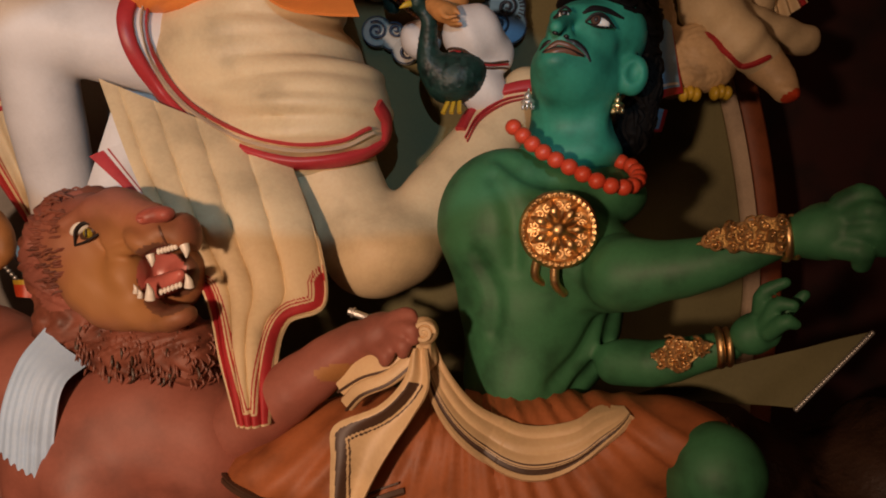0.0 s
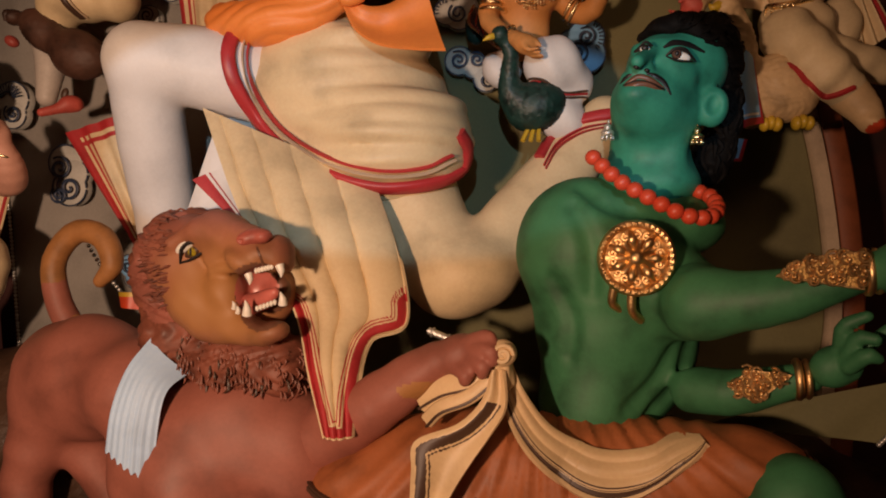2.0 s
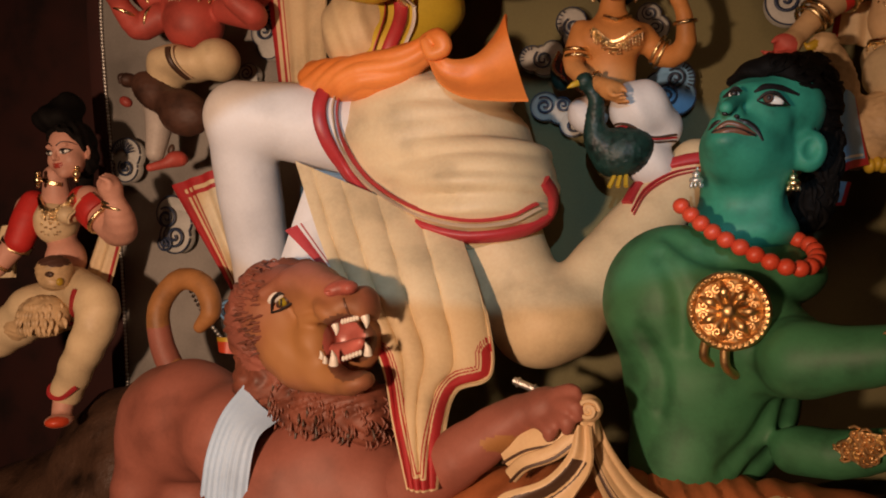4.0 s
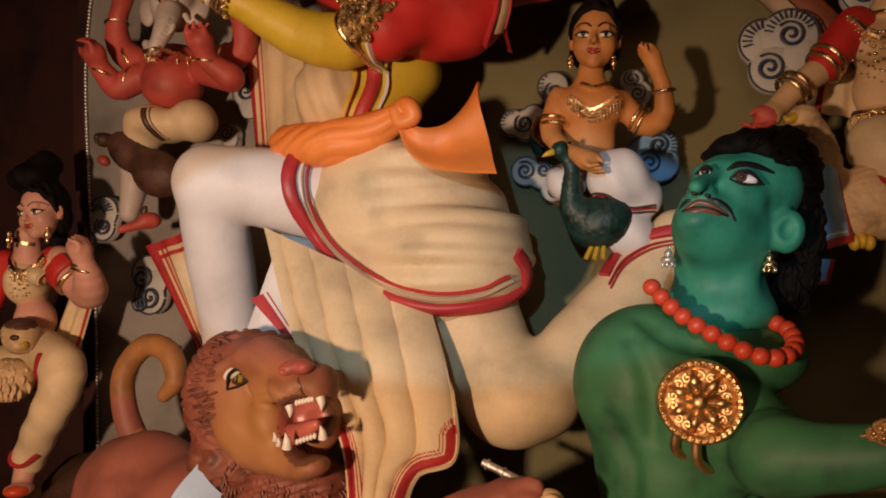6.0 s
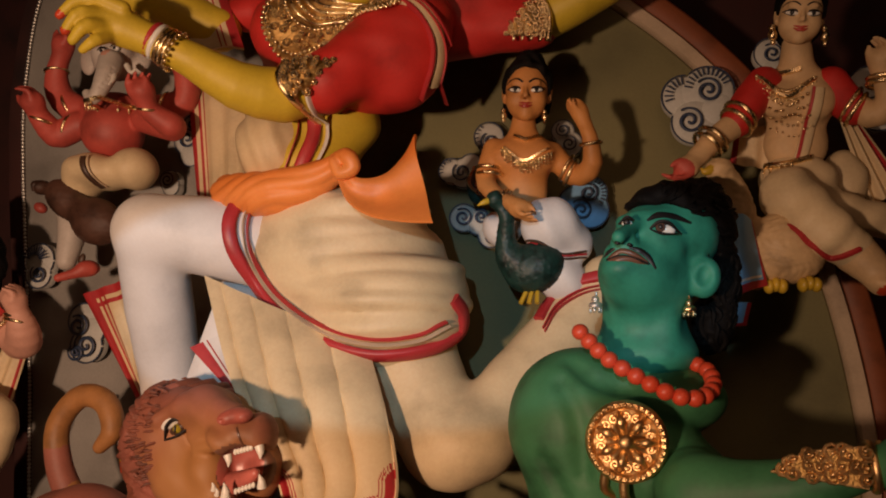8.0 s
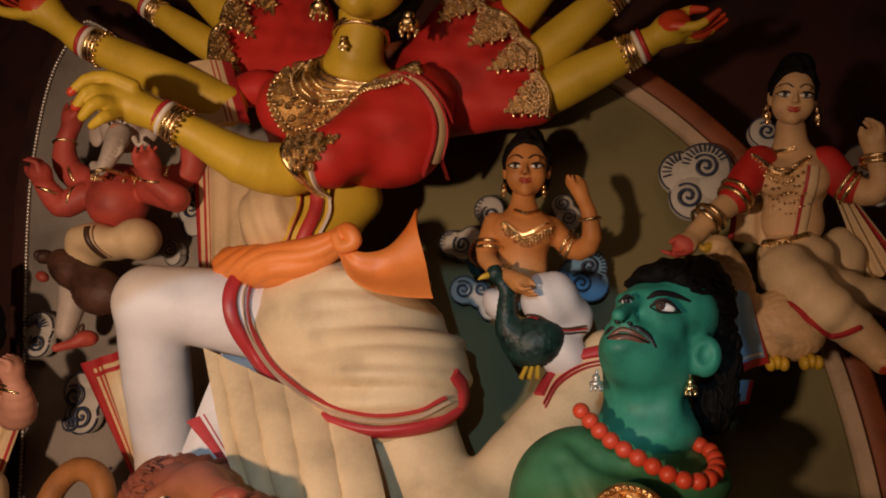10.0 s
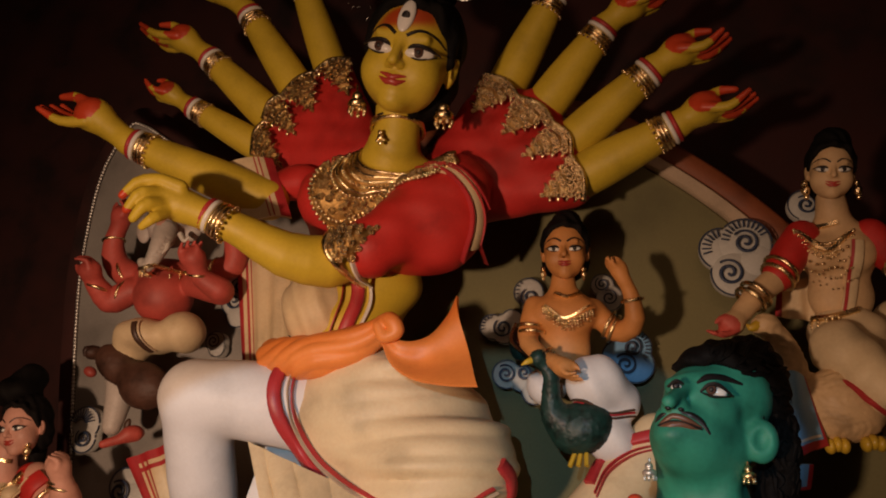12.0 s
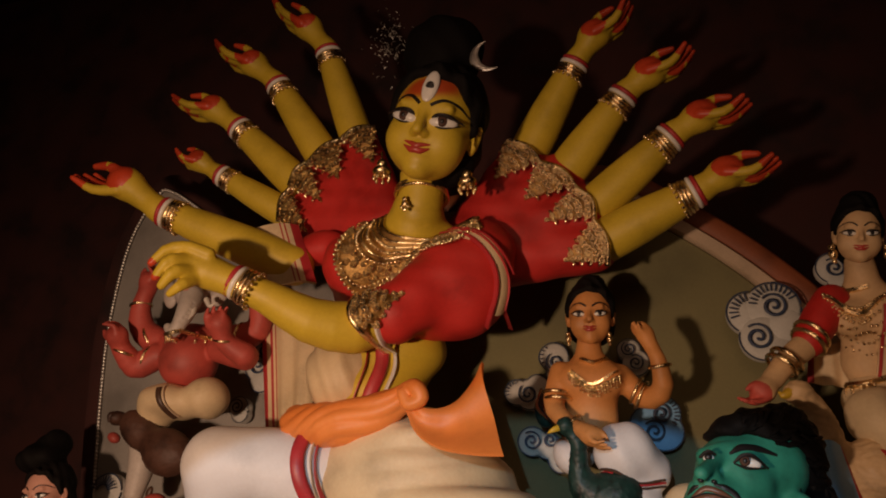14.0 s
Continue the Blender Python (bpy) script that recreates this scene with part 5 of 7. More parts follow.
d.egg(e2 + (0, 0.004, 0), (0.010, 0.008, 0.007), EYEWHITE).egg(e2 + (-0.001, -0.003, 0.001), (0.007, 0.005, 0.006), BLACK)
d.tube([e2 + (-0.013, -0.002, 0.003), e2 + (0, -0.008, 0.011), e2 + (0.013, -0.005, 0.004)], [0.0015, 0.0035, 0.0015], BLACK, 6, 10)
q, nn = on(FACE, (0.209, 1.700, 1.750), (0.185, 1.700, 1.751))
for v in q:
    d.egg(v, (0.006, 0.005, 0.004), BLACK, (0, 20, 0), 8, 6)
# waved black hair, combed back from the brow and falling behind the neck
MOP = [ball((0.266, 1.835, 1.855), (0.0549, 0.065, 0.0250), (0, -10, 0), 0.02), ball((0.320, 1.830, 1.841), (0.0399, 0.055, 0.0275), (0, 35, 0), 0.02), ball((0.332, 1.830, 1.740), (0.0100, 0.03, 0.0200), (0, 20, 0), 0.012), ball((0.366, 1.925, 1.813), (0.0791, 0.10, 0.1028), k=0.04), ball((0.295, 1.880, 1.858), (0.0669, 0.085, 0.0386), (0, -8, 0), 0.03), ball((0.347, 1.865, 1.827), (0.0432, 0.065, 0.0534), (0, 40, 0), 0.03), ball((0.356, 1.860, 1.765), (0.0203, 0.05, 0.0432), (0, -14, 0), 0.02), ball((0.412, 1.940, 1.699), (0.0400, 0.06, 0.0827), k=0.03), ball((0.390, 1.950, 1.597), (0.0456, 0.05, 0.0617), k=0.03), ball((0.186, 1.920, 1.645), (0.0211, 0.03, 0.0527), k=0.03)]
d.body(MOP, 0.006, HAIR, relief=lambda c: 0.005 * np.sin(c[:, 0] * 70 + 5 * np.sin(c[:, 2] * 48)) * np.sin(c[:, 2] * 60 + 3 * np.sin(c[:, 0] * 44)))
r = random.Random(11)
hub = np.array((0.373, 1.850, 1.809))
for i in range(210):
    a = hub + (r.uniform(-0.17, 0.07), 0, r.uniform(-0.22, 0.10))
    way = unit((a[0] - hub[0] + 0.11, 0, a[2] - hub[2] - 0.02)) if a[2] > hub[2] - 0.04 else np.array((r.uniform(-0.2, 0.35), 0, -1.0))
    side = np.array((-way[2], 0, way[0]))
    ph, ln = r.uniform(0, 6), r.uniform(0.035, 0.06)
    q, nn = front(MOP, *np.array([[a[j] + way[j] * ln * t + side[j] * 0.006 * math.sin(ph + 5 * t) for t in np.linspace(0, 1, 7)] for j in (0, 2)]))
    if q[:, 1].max() < 2.02:
        d.tube(q + nn * 0.002, [0.002, 0.006, 0.006, 0.0015], HAIR, 6, up=nn)
# legs and rust lower cloth
KNEE = limb([(0.395, 1.800, 0.922), (0.451, 1.700, 0.940), (0.464, 1.600, 0.955)], [0.1091, 0.0918, 0.0786], 0.03, n=5) + limb([(0.464, 1.600, 0.955), (0.480, 1.700, 0.777)], [0.0765, 0.0666], 0.03)
d.body(KNEE, 0.008, GREEN, relief=muscle)
CLOTH = [ball((0.103, 1.800, 0.924), (0.2491, 0.15, 0.1305), k=0.05), ball((0.351, 1.760, 0.948), (0.1965, 0.13, 0.0982), (0, 12, 0), 0.05), ball((0.415, 1.690, 0.988), (0.1388, 0.11, 0.0688), (0, 16, 0), 0.04), ball((-0.188, 1.780, 0.945), (0.2225, 0.12, 0.1112), (0, -14, 0), 0.05), ball((-0.313, 1.760, 0.905), (0.1618, 0.12, 0.0809), k=0.05), ball((0.074, 1.720, 0.838), (0.3376, 0.12, 0.1013), k=0.05)]


def gathers(c):
    x0 = c[:, 0] - 0.02
    a = np.arctan2(x0, 1.25 - c[:, 2])
    return 0.006 * (np.abs(np.sin(a * 17 + 4 * c[:, 2])) ** 0.6 - 0.6) + 0.003 * np.sin(a * 61 + 2)


d.body(CLOTH, 0.008, RUST, relief=gathers)
ALLD = CLOTH + TRUNK + KNEE
for pts in ([(0.563, 1.700, 1.028), (0.493, 1.700, 0.995), (0.429, 1.700, 0.923), (0.391, 1.700, 0.867)], [(-0.457, 1.700, 0.906), (-0.346, 1.700, 0.880), (-0.224, 1.700, 0.871), (-0.102, 1.700, 0.902)]):
    d.band(CLOTH, pts, 0.012, 0.006, UMBER, 24, lift=0.005)
    d.band(CLOTH, [np.asarray(p) + (-0.012, 0, 0.012) for p in pts], 0.004, 0.006, UMBER, 24, lift=0.005)
TOPS = spline([(-0.046, 1.660, 1.193), (-0.021, 1.660, 1.134), (0.029, 1.680, 1.064), (0.089, 1.690, 1.029), (0.149, 1.700, 1.017), (0.215, 1.710, 1.027), (0.264, 1.720, 1.047), (0.311, 1.740, 1.058)], 60)
LOWS = spline([(-0.070, 1.660, 1.187), (-0.053, 1.650, 1.091), (-0.010, 1.640, 1.016), (0.054, 1.640, 0.960), (0.123, 1.650, 0.934), (0.197, 1.660, 0.943), (0.264, 1.690, 0.993), (0.316, 1.730, 1.051)], 60)


LIE = np.array([[front(CLOTH + TRUNK + KNEE, TOPS[:, 0] * (1 - w) + LOWS[:, 0] * w, TOPS[:, 2] * (1 - w) + LOWS[:, 2] * w)[0][:, 1]] for w in np.linspace(0, 1, 9)])[:, 0]


def swag(u, v):
    i = u * 59
    k = min(58, int(i))
    a, b = TOPS[k] + (TOPS[k + 1] - TOPS[k]) * (i - k), LOWS[k] + (LOWS[k + 1] - LOWS[k]) * (i - k)
    w = min(1.0, 5 * u, 5 * (1 - u))
    p = a + (b - a) * v
    j = min(7, int(v * 8))
    rest = LIE[j:j + 2, k:k + 2].mean(1)
    p[1] = min(p[1] + 0.02, rest[0] + (rest[1] - rest[0]) * (v * 8 - j)) - 0.020
    return p + np.array((0, -0.004 * w * abs(math.sin(3.3 * math.pi * v ** 0.8)), 0))


d.sheet(swag, 110, 60, 0.010, SASH, rows=[(lambda u, v: 0.80 < v < 0.92, UMBER), (lambda u, v: 0.70 < v < 0.725 or 0.755 < v < 0.775, UMBER)])
KNOB = np.array((-0.061, 1.625, 1.211))
d.egg(KNOB, (0.027, 0.022, 0.026), SASH, (0, 20, 0), 24, 14)
scroll(d, KNOB - (0, 0.020, 0), (1, 0, 0), (0, 0, 1), 0.020, SASH, 1.8, 0.0045, 40)
d.body(limb([KNOB + (-0.008, 0.02, -0.01), KNOB + (0.004, 0.025, -0.06)], [0.026, 0.020], 0.01), 0.005, SASH, relief=lambda c: 0.002 * np.sin(c[:, 0] * 330))
TA = spline([(-0.083, 1.620, 1.181), (-0.098, 1.610, 1.127), (-0.144, 1.600, 1.080), (-0.225, 1.600, 1.044), (-0.231, 1.590, 0.987), (-0.233, 1.580, 0.910)], 40)
TB = spline([(-0.060, 1.620, 1.179), (-0.056, 1.605, 1.113), (-0.083, 1.600, 1.061), (-0.117, 1.590, 1.012), (-0.149, 1.585, 0.961), (-0.182, 1.580, 0.897)], 40)


def tail(u, v):
    i = v * 39
    k = min(38, int(i))
    a, b = TA[k] + (TA[k + 1] - TA[k]) * (i - k), TB[k] + (TB[k + 1] - TB[k]) * (i - k)
    return a + (b - a) * u + np.array((0, -0.006 * math.sin(u * 7), 0))


d.sheet(tail, 50, 60, 0.006, SASH, rows=[(lambda u, v: 0.010 < gap(TA, tail(u, v)) < 0.030 and v > 0.2, UMBER), (lambda u, v: 0.034 < gap(TA, tail(u, v)) < 0.037 and v > 0.2, UMBER)])
for pts, w in (([(-0.079, 1.640, 1.174), (-0.126, 1.640, 1.151), (-0.181, 1.660, 1.131), (-0.227, 1.680, 1.100)], 0.045), ([(-0.075, 1.630, 1.164), (-0.125, 1.630, 1.124), (-0.179, 1.640, 1.099), (-0.209, 1.660, 1.067)], 0.03)):
    q = spline(pts, 20)
    d.ribbon(q, np.tile((0, -1.0, 0.3), (20, 1)), w, 0.008, SASH)
    d.ribbon(q + (0, -0.006, -w * 0.3), np.tile((0, -1.0, 0.3), (20, 1)), 0.006, 0.006, UMBER)
# cloth flying behind the head, the beam's blue light painted into its colour
quad_sheet(d, (0.445, 2.000, 1.843), (0.502, 2.030, 1.834), (0.528, 2.030, 1.687), (0.419, 2.000, 1.646), 30, 30, 0.006, BLUETINT, 1, 0.008, [(lambda u, v: v > 0.90 or u > 0.93, BORDER), (lambda u, v: 0.84 < v < 0.87 and u < 0.9, EYEWHITE)], 0.03)
quad_sheet(d, (0.410, 2.000, 1.638), (0.492, 2.030, 1.650), (0.478, 2.030, 1.599), (0.403, 2.000, 1.583), 16, 16, 0.006, BLUETINT, 1, 0.008, [(lambda u, v: u > 0.88 or v > 0.88, BORDER)], 0.02)
tagged(d.make("green_statue"), "green muscular painted statue with raised face and rust lower cloth", "statue")

t = thing("bead_necklace", "coral red round bead necklace round a green neck", "necklace")
path = spline([(0.113, 1.740, 1.587), (0.159, 1.700, 1.540), (0.212, 1.680, 1.506), (0.275, 1.670, 1.474), (0.322, 1.690, 1.468), (0.354, 1.740, 1.484), (0.355, 1.800, 1.511), (0.327, 1.840, 1.527)], 400)
seg = np.concatenate([[0], np.cumsum(np.linalg.norm(np.diff(path, axis=0), axis=1))])
first = None
for s in np.arange(0, seg[-1], 0.0285):
    q = [np.interp(s, seg, path[:, i]) for i in range(3)]
    if first is None:
        first = Form().egg((0, 0, 0), (0.0165, 0.0165, 0.0158), CORAL, seg=16, rings=12).make("bead", t)
        ob = first
    else:
        ob = new("bead", first.data)
        ob.parent = t
    ob.location = q
Form().tube(path[::8], 0.003, BLACK, 6).make("string", t)

t = thing("shoulder_medallion", "round copper-gold flower medallion with two straps on a green arm", "armlet")
C = np.array((0.190, 1.675, 1.390))
n = unit((-0.12, -1, 0.06))
a = unit(np.cross(n, (0, 0, 1)))
b = np.cross(a, n)
b = b if b[2] > 0 else -b
R = 0.0734
f = Form()
co, faces = [C - n * 0.03], []
prof = [(1.0, -0.03), (1.0, 0.004), (0.93, 0.012), (0.84, 0.011), (0.78, 0.004), (0.5, 0.010), (0.24, 0.016), (0.2, 0.024), (0.08, 0.030)]
N = 48
for r0, h in prof:
    for i in range(N):
        an = 2 * math.pi * i / N
        hh = h + (0.0035 * math.cos(7 * an) if 0.2 < r0 < 0.8 else 0)
        co.append(C + a * R * r0 * math.cos(an) + b * R * r0 * math.sin(an) + n * hh)
for k in range(len(prof) - 1):
    faces += [(1 + k * N + i, 1 + k * N + (i + 1) % N, 1 + (k + 1) * N + (i + 1) % N, 1 + (k + 1) * N + i) for i in range(N)]
faces.append(tuple(1 + (len(prof) - 1) * N + i for i in range(N)))
f.add(co, faces, COPPER).make("disc", t)
for i in range(7):
    an = 2 * math.pi * (i + 0.5) / 7
    dd = a * math.cos(an) + b * math.sin(an)
    g2 = Form().tube([C + dd * R * 0.22 + n * 0.014, C + dd * R * 0.5 + n * 0.020, C + dd * R * 0.76 + n * 0.008], [0.004, 0.009, 0.003], COPPER, 8, 10, up=n, squash=0.6)
    for s in (-1, 1):
        e = np.cross(n, dd) * s
        scroll(g2, C + dd * R * 0.58 + e * R * 0.15 + n * 0.013, dd, e, R * 0.11, COPPER, 1.3, 0.0025, 12)
    g2.make("petal", t)
f = Form()
for i in range(36):
    an = 2 * math.pi * i / 36
    f.egg(C + (a * math.cos(an) + b * math.sin(an)) * R * 0.88 + n * 0.012, 0.0042, COPPER, seg=8, rings=6)
f.make("bead_rim", t)
for px in ([(0.153, 1.700, 1.335), (0.150, 1.710, 1.301), (0.169, 1.730, 1.284)], [(0.184, 1.680, 1.329), (0.186, 1.690, 1.288), (0.207, 1.720, 1.265)]):
    Form().tube(px, 0.009, COPPER, 8, 12).make("strap", t)


def cuff(corners, wrist, axis, r, seed):
    t = thing("forearm_cuff", "pointed copper-gold filigree cuff strapped on a green forearm", "armlet", "forearm cuffs")
    f = Form()
    foil(f, corners, (0, -1, 0.1), COPPER, seed, 24, 0.013)
    f.make("filigree", t)
    for o, th in ((0.0, 0.008), (0.016, 0.006)):
        Form().tube(ring_points(np.asarray(wrist) + unit(axis) * o, axis, r), th, COPPER, 8, closed=True).make("ring", t)


cuff([(0.399, 1.530, 1.370), (0.453, 1.530, 1.401), (0.533, 1.510, 1.413), (0.534, 1.510, 1.351)], (0.553, 1.550, 1.377), (1, -0.15, 0.1), 0.0339, 61)
cuff([(0.367, 1.690, 1.145), (0.402, 1.670, 1.181), (0.471, 1.650, 1.178), (0.413, 1.670, 1.119)], (0.492, 1.680, 1.164), (1, -0.2, 0.1), 0.0328, 62)
earring((0.324, 1.790, 1.656), (0.323, 1.785, 1.642), GOLD, 0.022)
earring((0.147, 1.780, 1.666), (0.144, 1.775, 1.651), SILVER, 0.022)
# ---- lion ----
l = Form()
SKULL = [ball((-0.751, 1.810, 1.368), (0.1134, 0.10, 0.1035), k=0.03), ball((-0.713, 1.765, 1.288), (0.0788, 0.075, 0.0716), k=0.04), ball((-0.657, 1.755, 1.425), (0.0593, 0.07, 0.0474), k=0.03),
         cap((-0.668, 1.735, 1.435), (-0.571, 1.672, 1.422), 0.0421, 0.0303, 0.03), ball((-0.579, 1.672, 1.377), (0.0450, 0.05, 0.0292), (0, 20, 0), 0.02), ball((-0.517, 1.690, 1.388), (0.0296, 0.05, 0.0433), (0, -8, 0), 0.02), ball((-0.545, 1.680, 1.393), (0.0340, 0.05, 0.0272), k=0.02),
         cap((-0.683, 1.750, 1.246), (-0.554, 1.680, 1.229), 0.0522, 0.0272, 0.03), ball((-0.526, 1.664, 1.235), (0.0360, 0.035, 0.0225), (0, -16, 0), 0.02), ball((-0.641, 1.725, 1.307), (0.0395, 0.05, 0.0535), (0, -10, 0), 0.03), ball((-0.583, 1.800, 1.297), (0.0637, 0.06, 0.0759), k=0.02),
         cap((-0.757, 1.715, 1.411), (-0.700, 1.705, 1.441), 0.0139, 0.0172, 0.02), cap((-0.698, 1.705, 1.441), (-0.641, 1.690, 1.420), 0.0172, 0.0137, 0.02), cap((-0.673, 1.705, 1.376), (-0.616, 1.690, 1.402), 0.0126, 0.0148, 0.02), cap((-0.661, 1.700, 1.355), (-0.602, 1.680, 1.367), 0.0103, 0.0124, 0.015)]
MOUTH = [cut(ball((-0.537, 1.655, 1.321), (0.0580, 0.11, 0.0469), (0, -14, 0)), 0.008), cut(ball((-0.554, 1.650, 1.296), (0.0447, 0.10, 0.0447), (0, -6, 0)), 0.008)]
l.body(SKULL + MOUTH, 0.0045, LIONHEAD, [((-0.546, 1.660, 1.308), (0.0692, 0.13, 0.0692), DLIP), ((-0.591, 1.750, 1.308), (0.0505, 0.065, 0.0459), TONGUE)],
       relief=lambda c: 0.0014 * np.sin(c[:, 0] * 90 + 30 * c[:, 2]) * np.sin(c[:, 2] * 70))
NB, nn = on(SKULL, (-0.556, 1.650, 1.427))
l.body([ball(NB[0] + (0.004, 0.004, 0), (0.034, 0.020, 0.017), (0, -6, 0), 0.008), ball(NB[0] + (-0.018, -0.004, -0.006), (0.014, 0.014, 0.011), k=0.008), ball(NB[0] + (0.022, -0.004, 0.0), (0.012, 0.014, 0.011), k=0.008), cut(ball(NB[0] + (-0.020, -0.018, -0.008), (0.006, 0.008, 0.004)), 0.004)], 0.003, NOSE)
q, nn = on(SKULL, *spline([(-0.544, 1.650, 1.407), (-0.537, 1.650, 1.391), (-0.532, 1.650, 1.370)], 8))
l.tube(q, 0.0025, DLIP, 6, up=nn)
l.body(limb([(-0.620, 1.740, 1.276), (-0.576, 1.710, 1.288), (-0.538, 1.685, 1.305), (-0.522, 1.675, 1.315)], [0.024, 0.022, 0.016, 0.010], 0.01, n=8), 0.004, TONGUE)
for a, b, r0 in (((-0.564, 1.640, 1.354), (-0.560, 1.636, 1.332), 0.0085), ((-0.504, 1.650, 1.371), (-0.499, 1.645, 1.347), 0.0095), ((-0.572, 1.652, 1.270), (-0.573, 1.645, 1.301), 0.0105), ((-0.499, 1.655, 1.292), (-0.502, 1.648, 1.318), 0.0095), ((-0.604, 1.665, 1.281), (-0.605, 1.660, 1.297), 0.006), ((-0.594, 1.660, 1.273), (-0.594, 1.655, 1.288), 0.006)):
    l.tube([a, np.asarray(a) * 0.5 + np.asarray(b) * 0.5 + (0.002, 0, 0), b], [r0, r0 * 0.75, 0.001], TOOTH, 10, 7)
for i in range(6):
    k = i / 5
    l.egg(np.array((-0.548, 1.640, 1.360)) * (1 - k) + np.array((-0.518, 1.645, 1.368)) * k, (0.0042, 0.004, 0.0062), TOOTH, seg=8, rings=6)
    l.egg(np.array((-0.550, 1.650, 1.284)) * (1 - k) + np.array((-0.514, 1.650, 1.297)) * k, (0.0042, 0.004, 0.0062), TOOTH, seg=8, rings=6)
q, nn = on(SKULL, (-0.715, 1.700, 1.395))
E0 = q[0]
l.egg(E0 + (-0.010, -0.002, 0.013), (0.030, 0.014, 0.013), EYEWHITE, (0, -38, 0))
l.egg(E0 + (0.004, 0.0, -0.002), (0.022, 0.012, 0.0115), UMBER, (0, -30, 0))
l.egg(E0 + (0.004, -0.006, -0.002), (0.0098, 0.011, 0.0098), IRIS, (0, -30, 0))
l.egg(E0 + (0.004, -0.016, -0.002), (0.0028, 0.003, 0.008), BLACK)
l.tube([E0 + (-0.024, -0.006, -0.026), E0 + (-0.016, -0.014, 0.004), E0 + (0.006, -0.016, 0.018), E0 + (0.034, -0.006, 0.006)], [0.002, 0.0045, 0.0045, 0.002], BLACK, 6, 14)
l.tube([E0 + (-0.024, -0.006, -0.026), E0 + (0.000, -0.012, -0.019), E0 + (0.026, -0.010, -0.004)], 0.0028, BLACK, 6, 10)
l.tube([E0 + (0.018, -0.006, 0.034), E0 + (0.030, -0.008, 0.026), E0 + (0.038, -0.004, 0.012)], [0.001, 0.003, 0.001], BLACK, 6, 8)
# folded ear
for i in range(5):
    a = np.array((-0.834, 1.775, 1.328)) + (0.006 * math.cos(i * 1.5), 0, 0.010 * (i - 2))
    l.egg(a, (0.020, 0.014, 0.011), LION, (20 * i, 30 - 14 * i, 10), 12, 8)
MANES = [ball((-0.826, 1.840, 1.342), (0.0876, 0.09, 0.1156), k=0.04), ball((-0.782, 1.820, 1.199), (0.1021, 0.09, 0.0841), k=0.04), ball((-0.650, 1.800, 1.155), (0.1186, 0.09, 0.0735), k=0.04), ball((-0.540, 1.790, 1.142), (0.0648, 0.08, 0.0707), k=0.04), ball((-0.756, 1.860, 1.434), (0.1109, 0.08, 0.0493), k=0.04)]
l.body(MANES, 0.006, MANE, [((-0.801, 1.750, 1.374), (0.09, 0.1, 0.14), LION)], relief=lambda c: 0.005 * np.sin(c[:, 0] * 130 + 9 * np.sin(c[:, 2] * 40)) * np.sin(c[:, 2] * 60 + 4))
r = random.Random(21)
pts = np.array([(r.uniform(-1, 1), 0, r.uniform(-1, 1)) for _ in range(230)])
base = np.array((-0.611, 1.700, 1.170))
x = base[0] + pts[:, 0] * 0.15
z = base[2] + pts[:, 2] * 0.075
q, nn = front(MANES, x, z)
for p, n in zip(q, nn):
    if p[1] < 2.3:
        s = r.uniform(0.015, 0.03)
        l.tube([p - n * 0.002, p + n * 0.005 + (0.15 * s, 0, -0.5 * s), p + n * 0.002 + (r.uniform(-0.3, 0.3) * s, 0, -s)], [0.0022, 0.0028, 0.0008], UMBER if r.random() < 0.15 else MANE, 6, 5)
x = np.array((-0.750, 1.700, 1.390))[0] + pts[:, 0] * 0.075
z = np.array((-0.750, 1.700, 1.390))[2] + pts[:, 2] * 0.11
q, nn = front(MANES + SKULL, x, z)
for p, n in zip(q, nn):
    if p[1] < 2.3 and p[0] < E0[0] - 0.045:
        s = r.uniform(0.012, 0.024)
        l.tube([p - n * 0.002, p + n * 0.004 + (-0.5 * s, 0, -0.1 * s), p + n * 0.002 + (-s, 0, r.uniform(-0.5, 0.2) * s)], [0.0022, 0.0028, 0.0008], MANE, 6, 5)
BODY = [ball((-0.653, 1.820, 0.955), (0.1982, 0.14, 0.1802), k=0.05), ball((-0.804, 1.800, 0.913), (0.1423, 0.13, 0.1661), k=0.05), ball((-0.518, 1.800, 0.931), (0.1068, 0.11, 0.1423), k=0.05), ball((-1.065, 1.930, 1.072), (0.1542, 0.13, 0.1542), (0, -20, 0), 0.06), ball((-1.188, 1.970, 1.028), (0.1118, 0.12, 0.1710), k=0.05), ball((-0.904, 1.860, 1.066), (0.1355, 0.13, 0.1170), k=0.05), ball((-0.641, 1.840, 0.777), (0.2311, 0.14, 0.1338), k=0.05)]
BODY += limb([(-1.202, 1.940, 0.946), (-1.247, 1.920, 0.816), (-1.234, 1.920, 0.654)], [0.0797, 0.0613, 0.0511], 0.03, n=5) + limb([(-1.115, 1.980, 0.879), (-1.052, 1.980, 0.763), (-1.054, 1.980, 0.612)], [0.0668, 0.0537, 0.0511], 0.03, n=5) + limb([(-0.748, 1.740, 0.898), (-0.704, 1.700, 0.792)], [0.0976, 0.0788], 0.04)
l.body(BODY, 0.008, LION, relief=lambda c: 0.004 * np.sin(c[:, 0] * 27 + 3 * np.sin(c[:, 2] * 14)) * np.sin(c[:, 2] * 19 + 1))
PAW = limb([(-0.448, 1.780, 0.992), (-0.322, 1.720, 1.083), (-0.225, 1.700, 1.156), (-0.161, 1.680, 1.194)], [0.0773, 0.0585, 0.0488, 0.0372], 0.03, n=7) + [ball((-0.135, 1.670, 1.200), (0.0435, 0.04, 0.0370), k=0.02)]
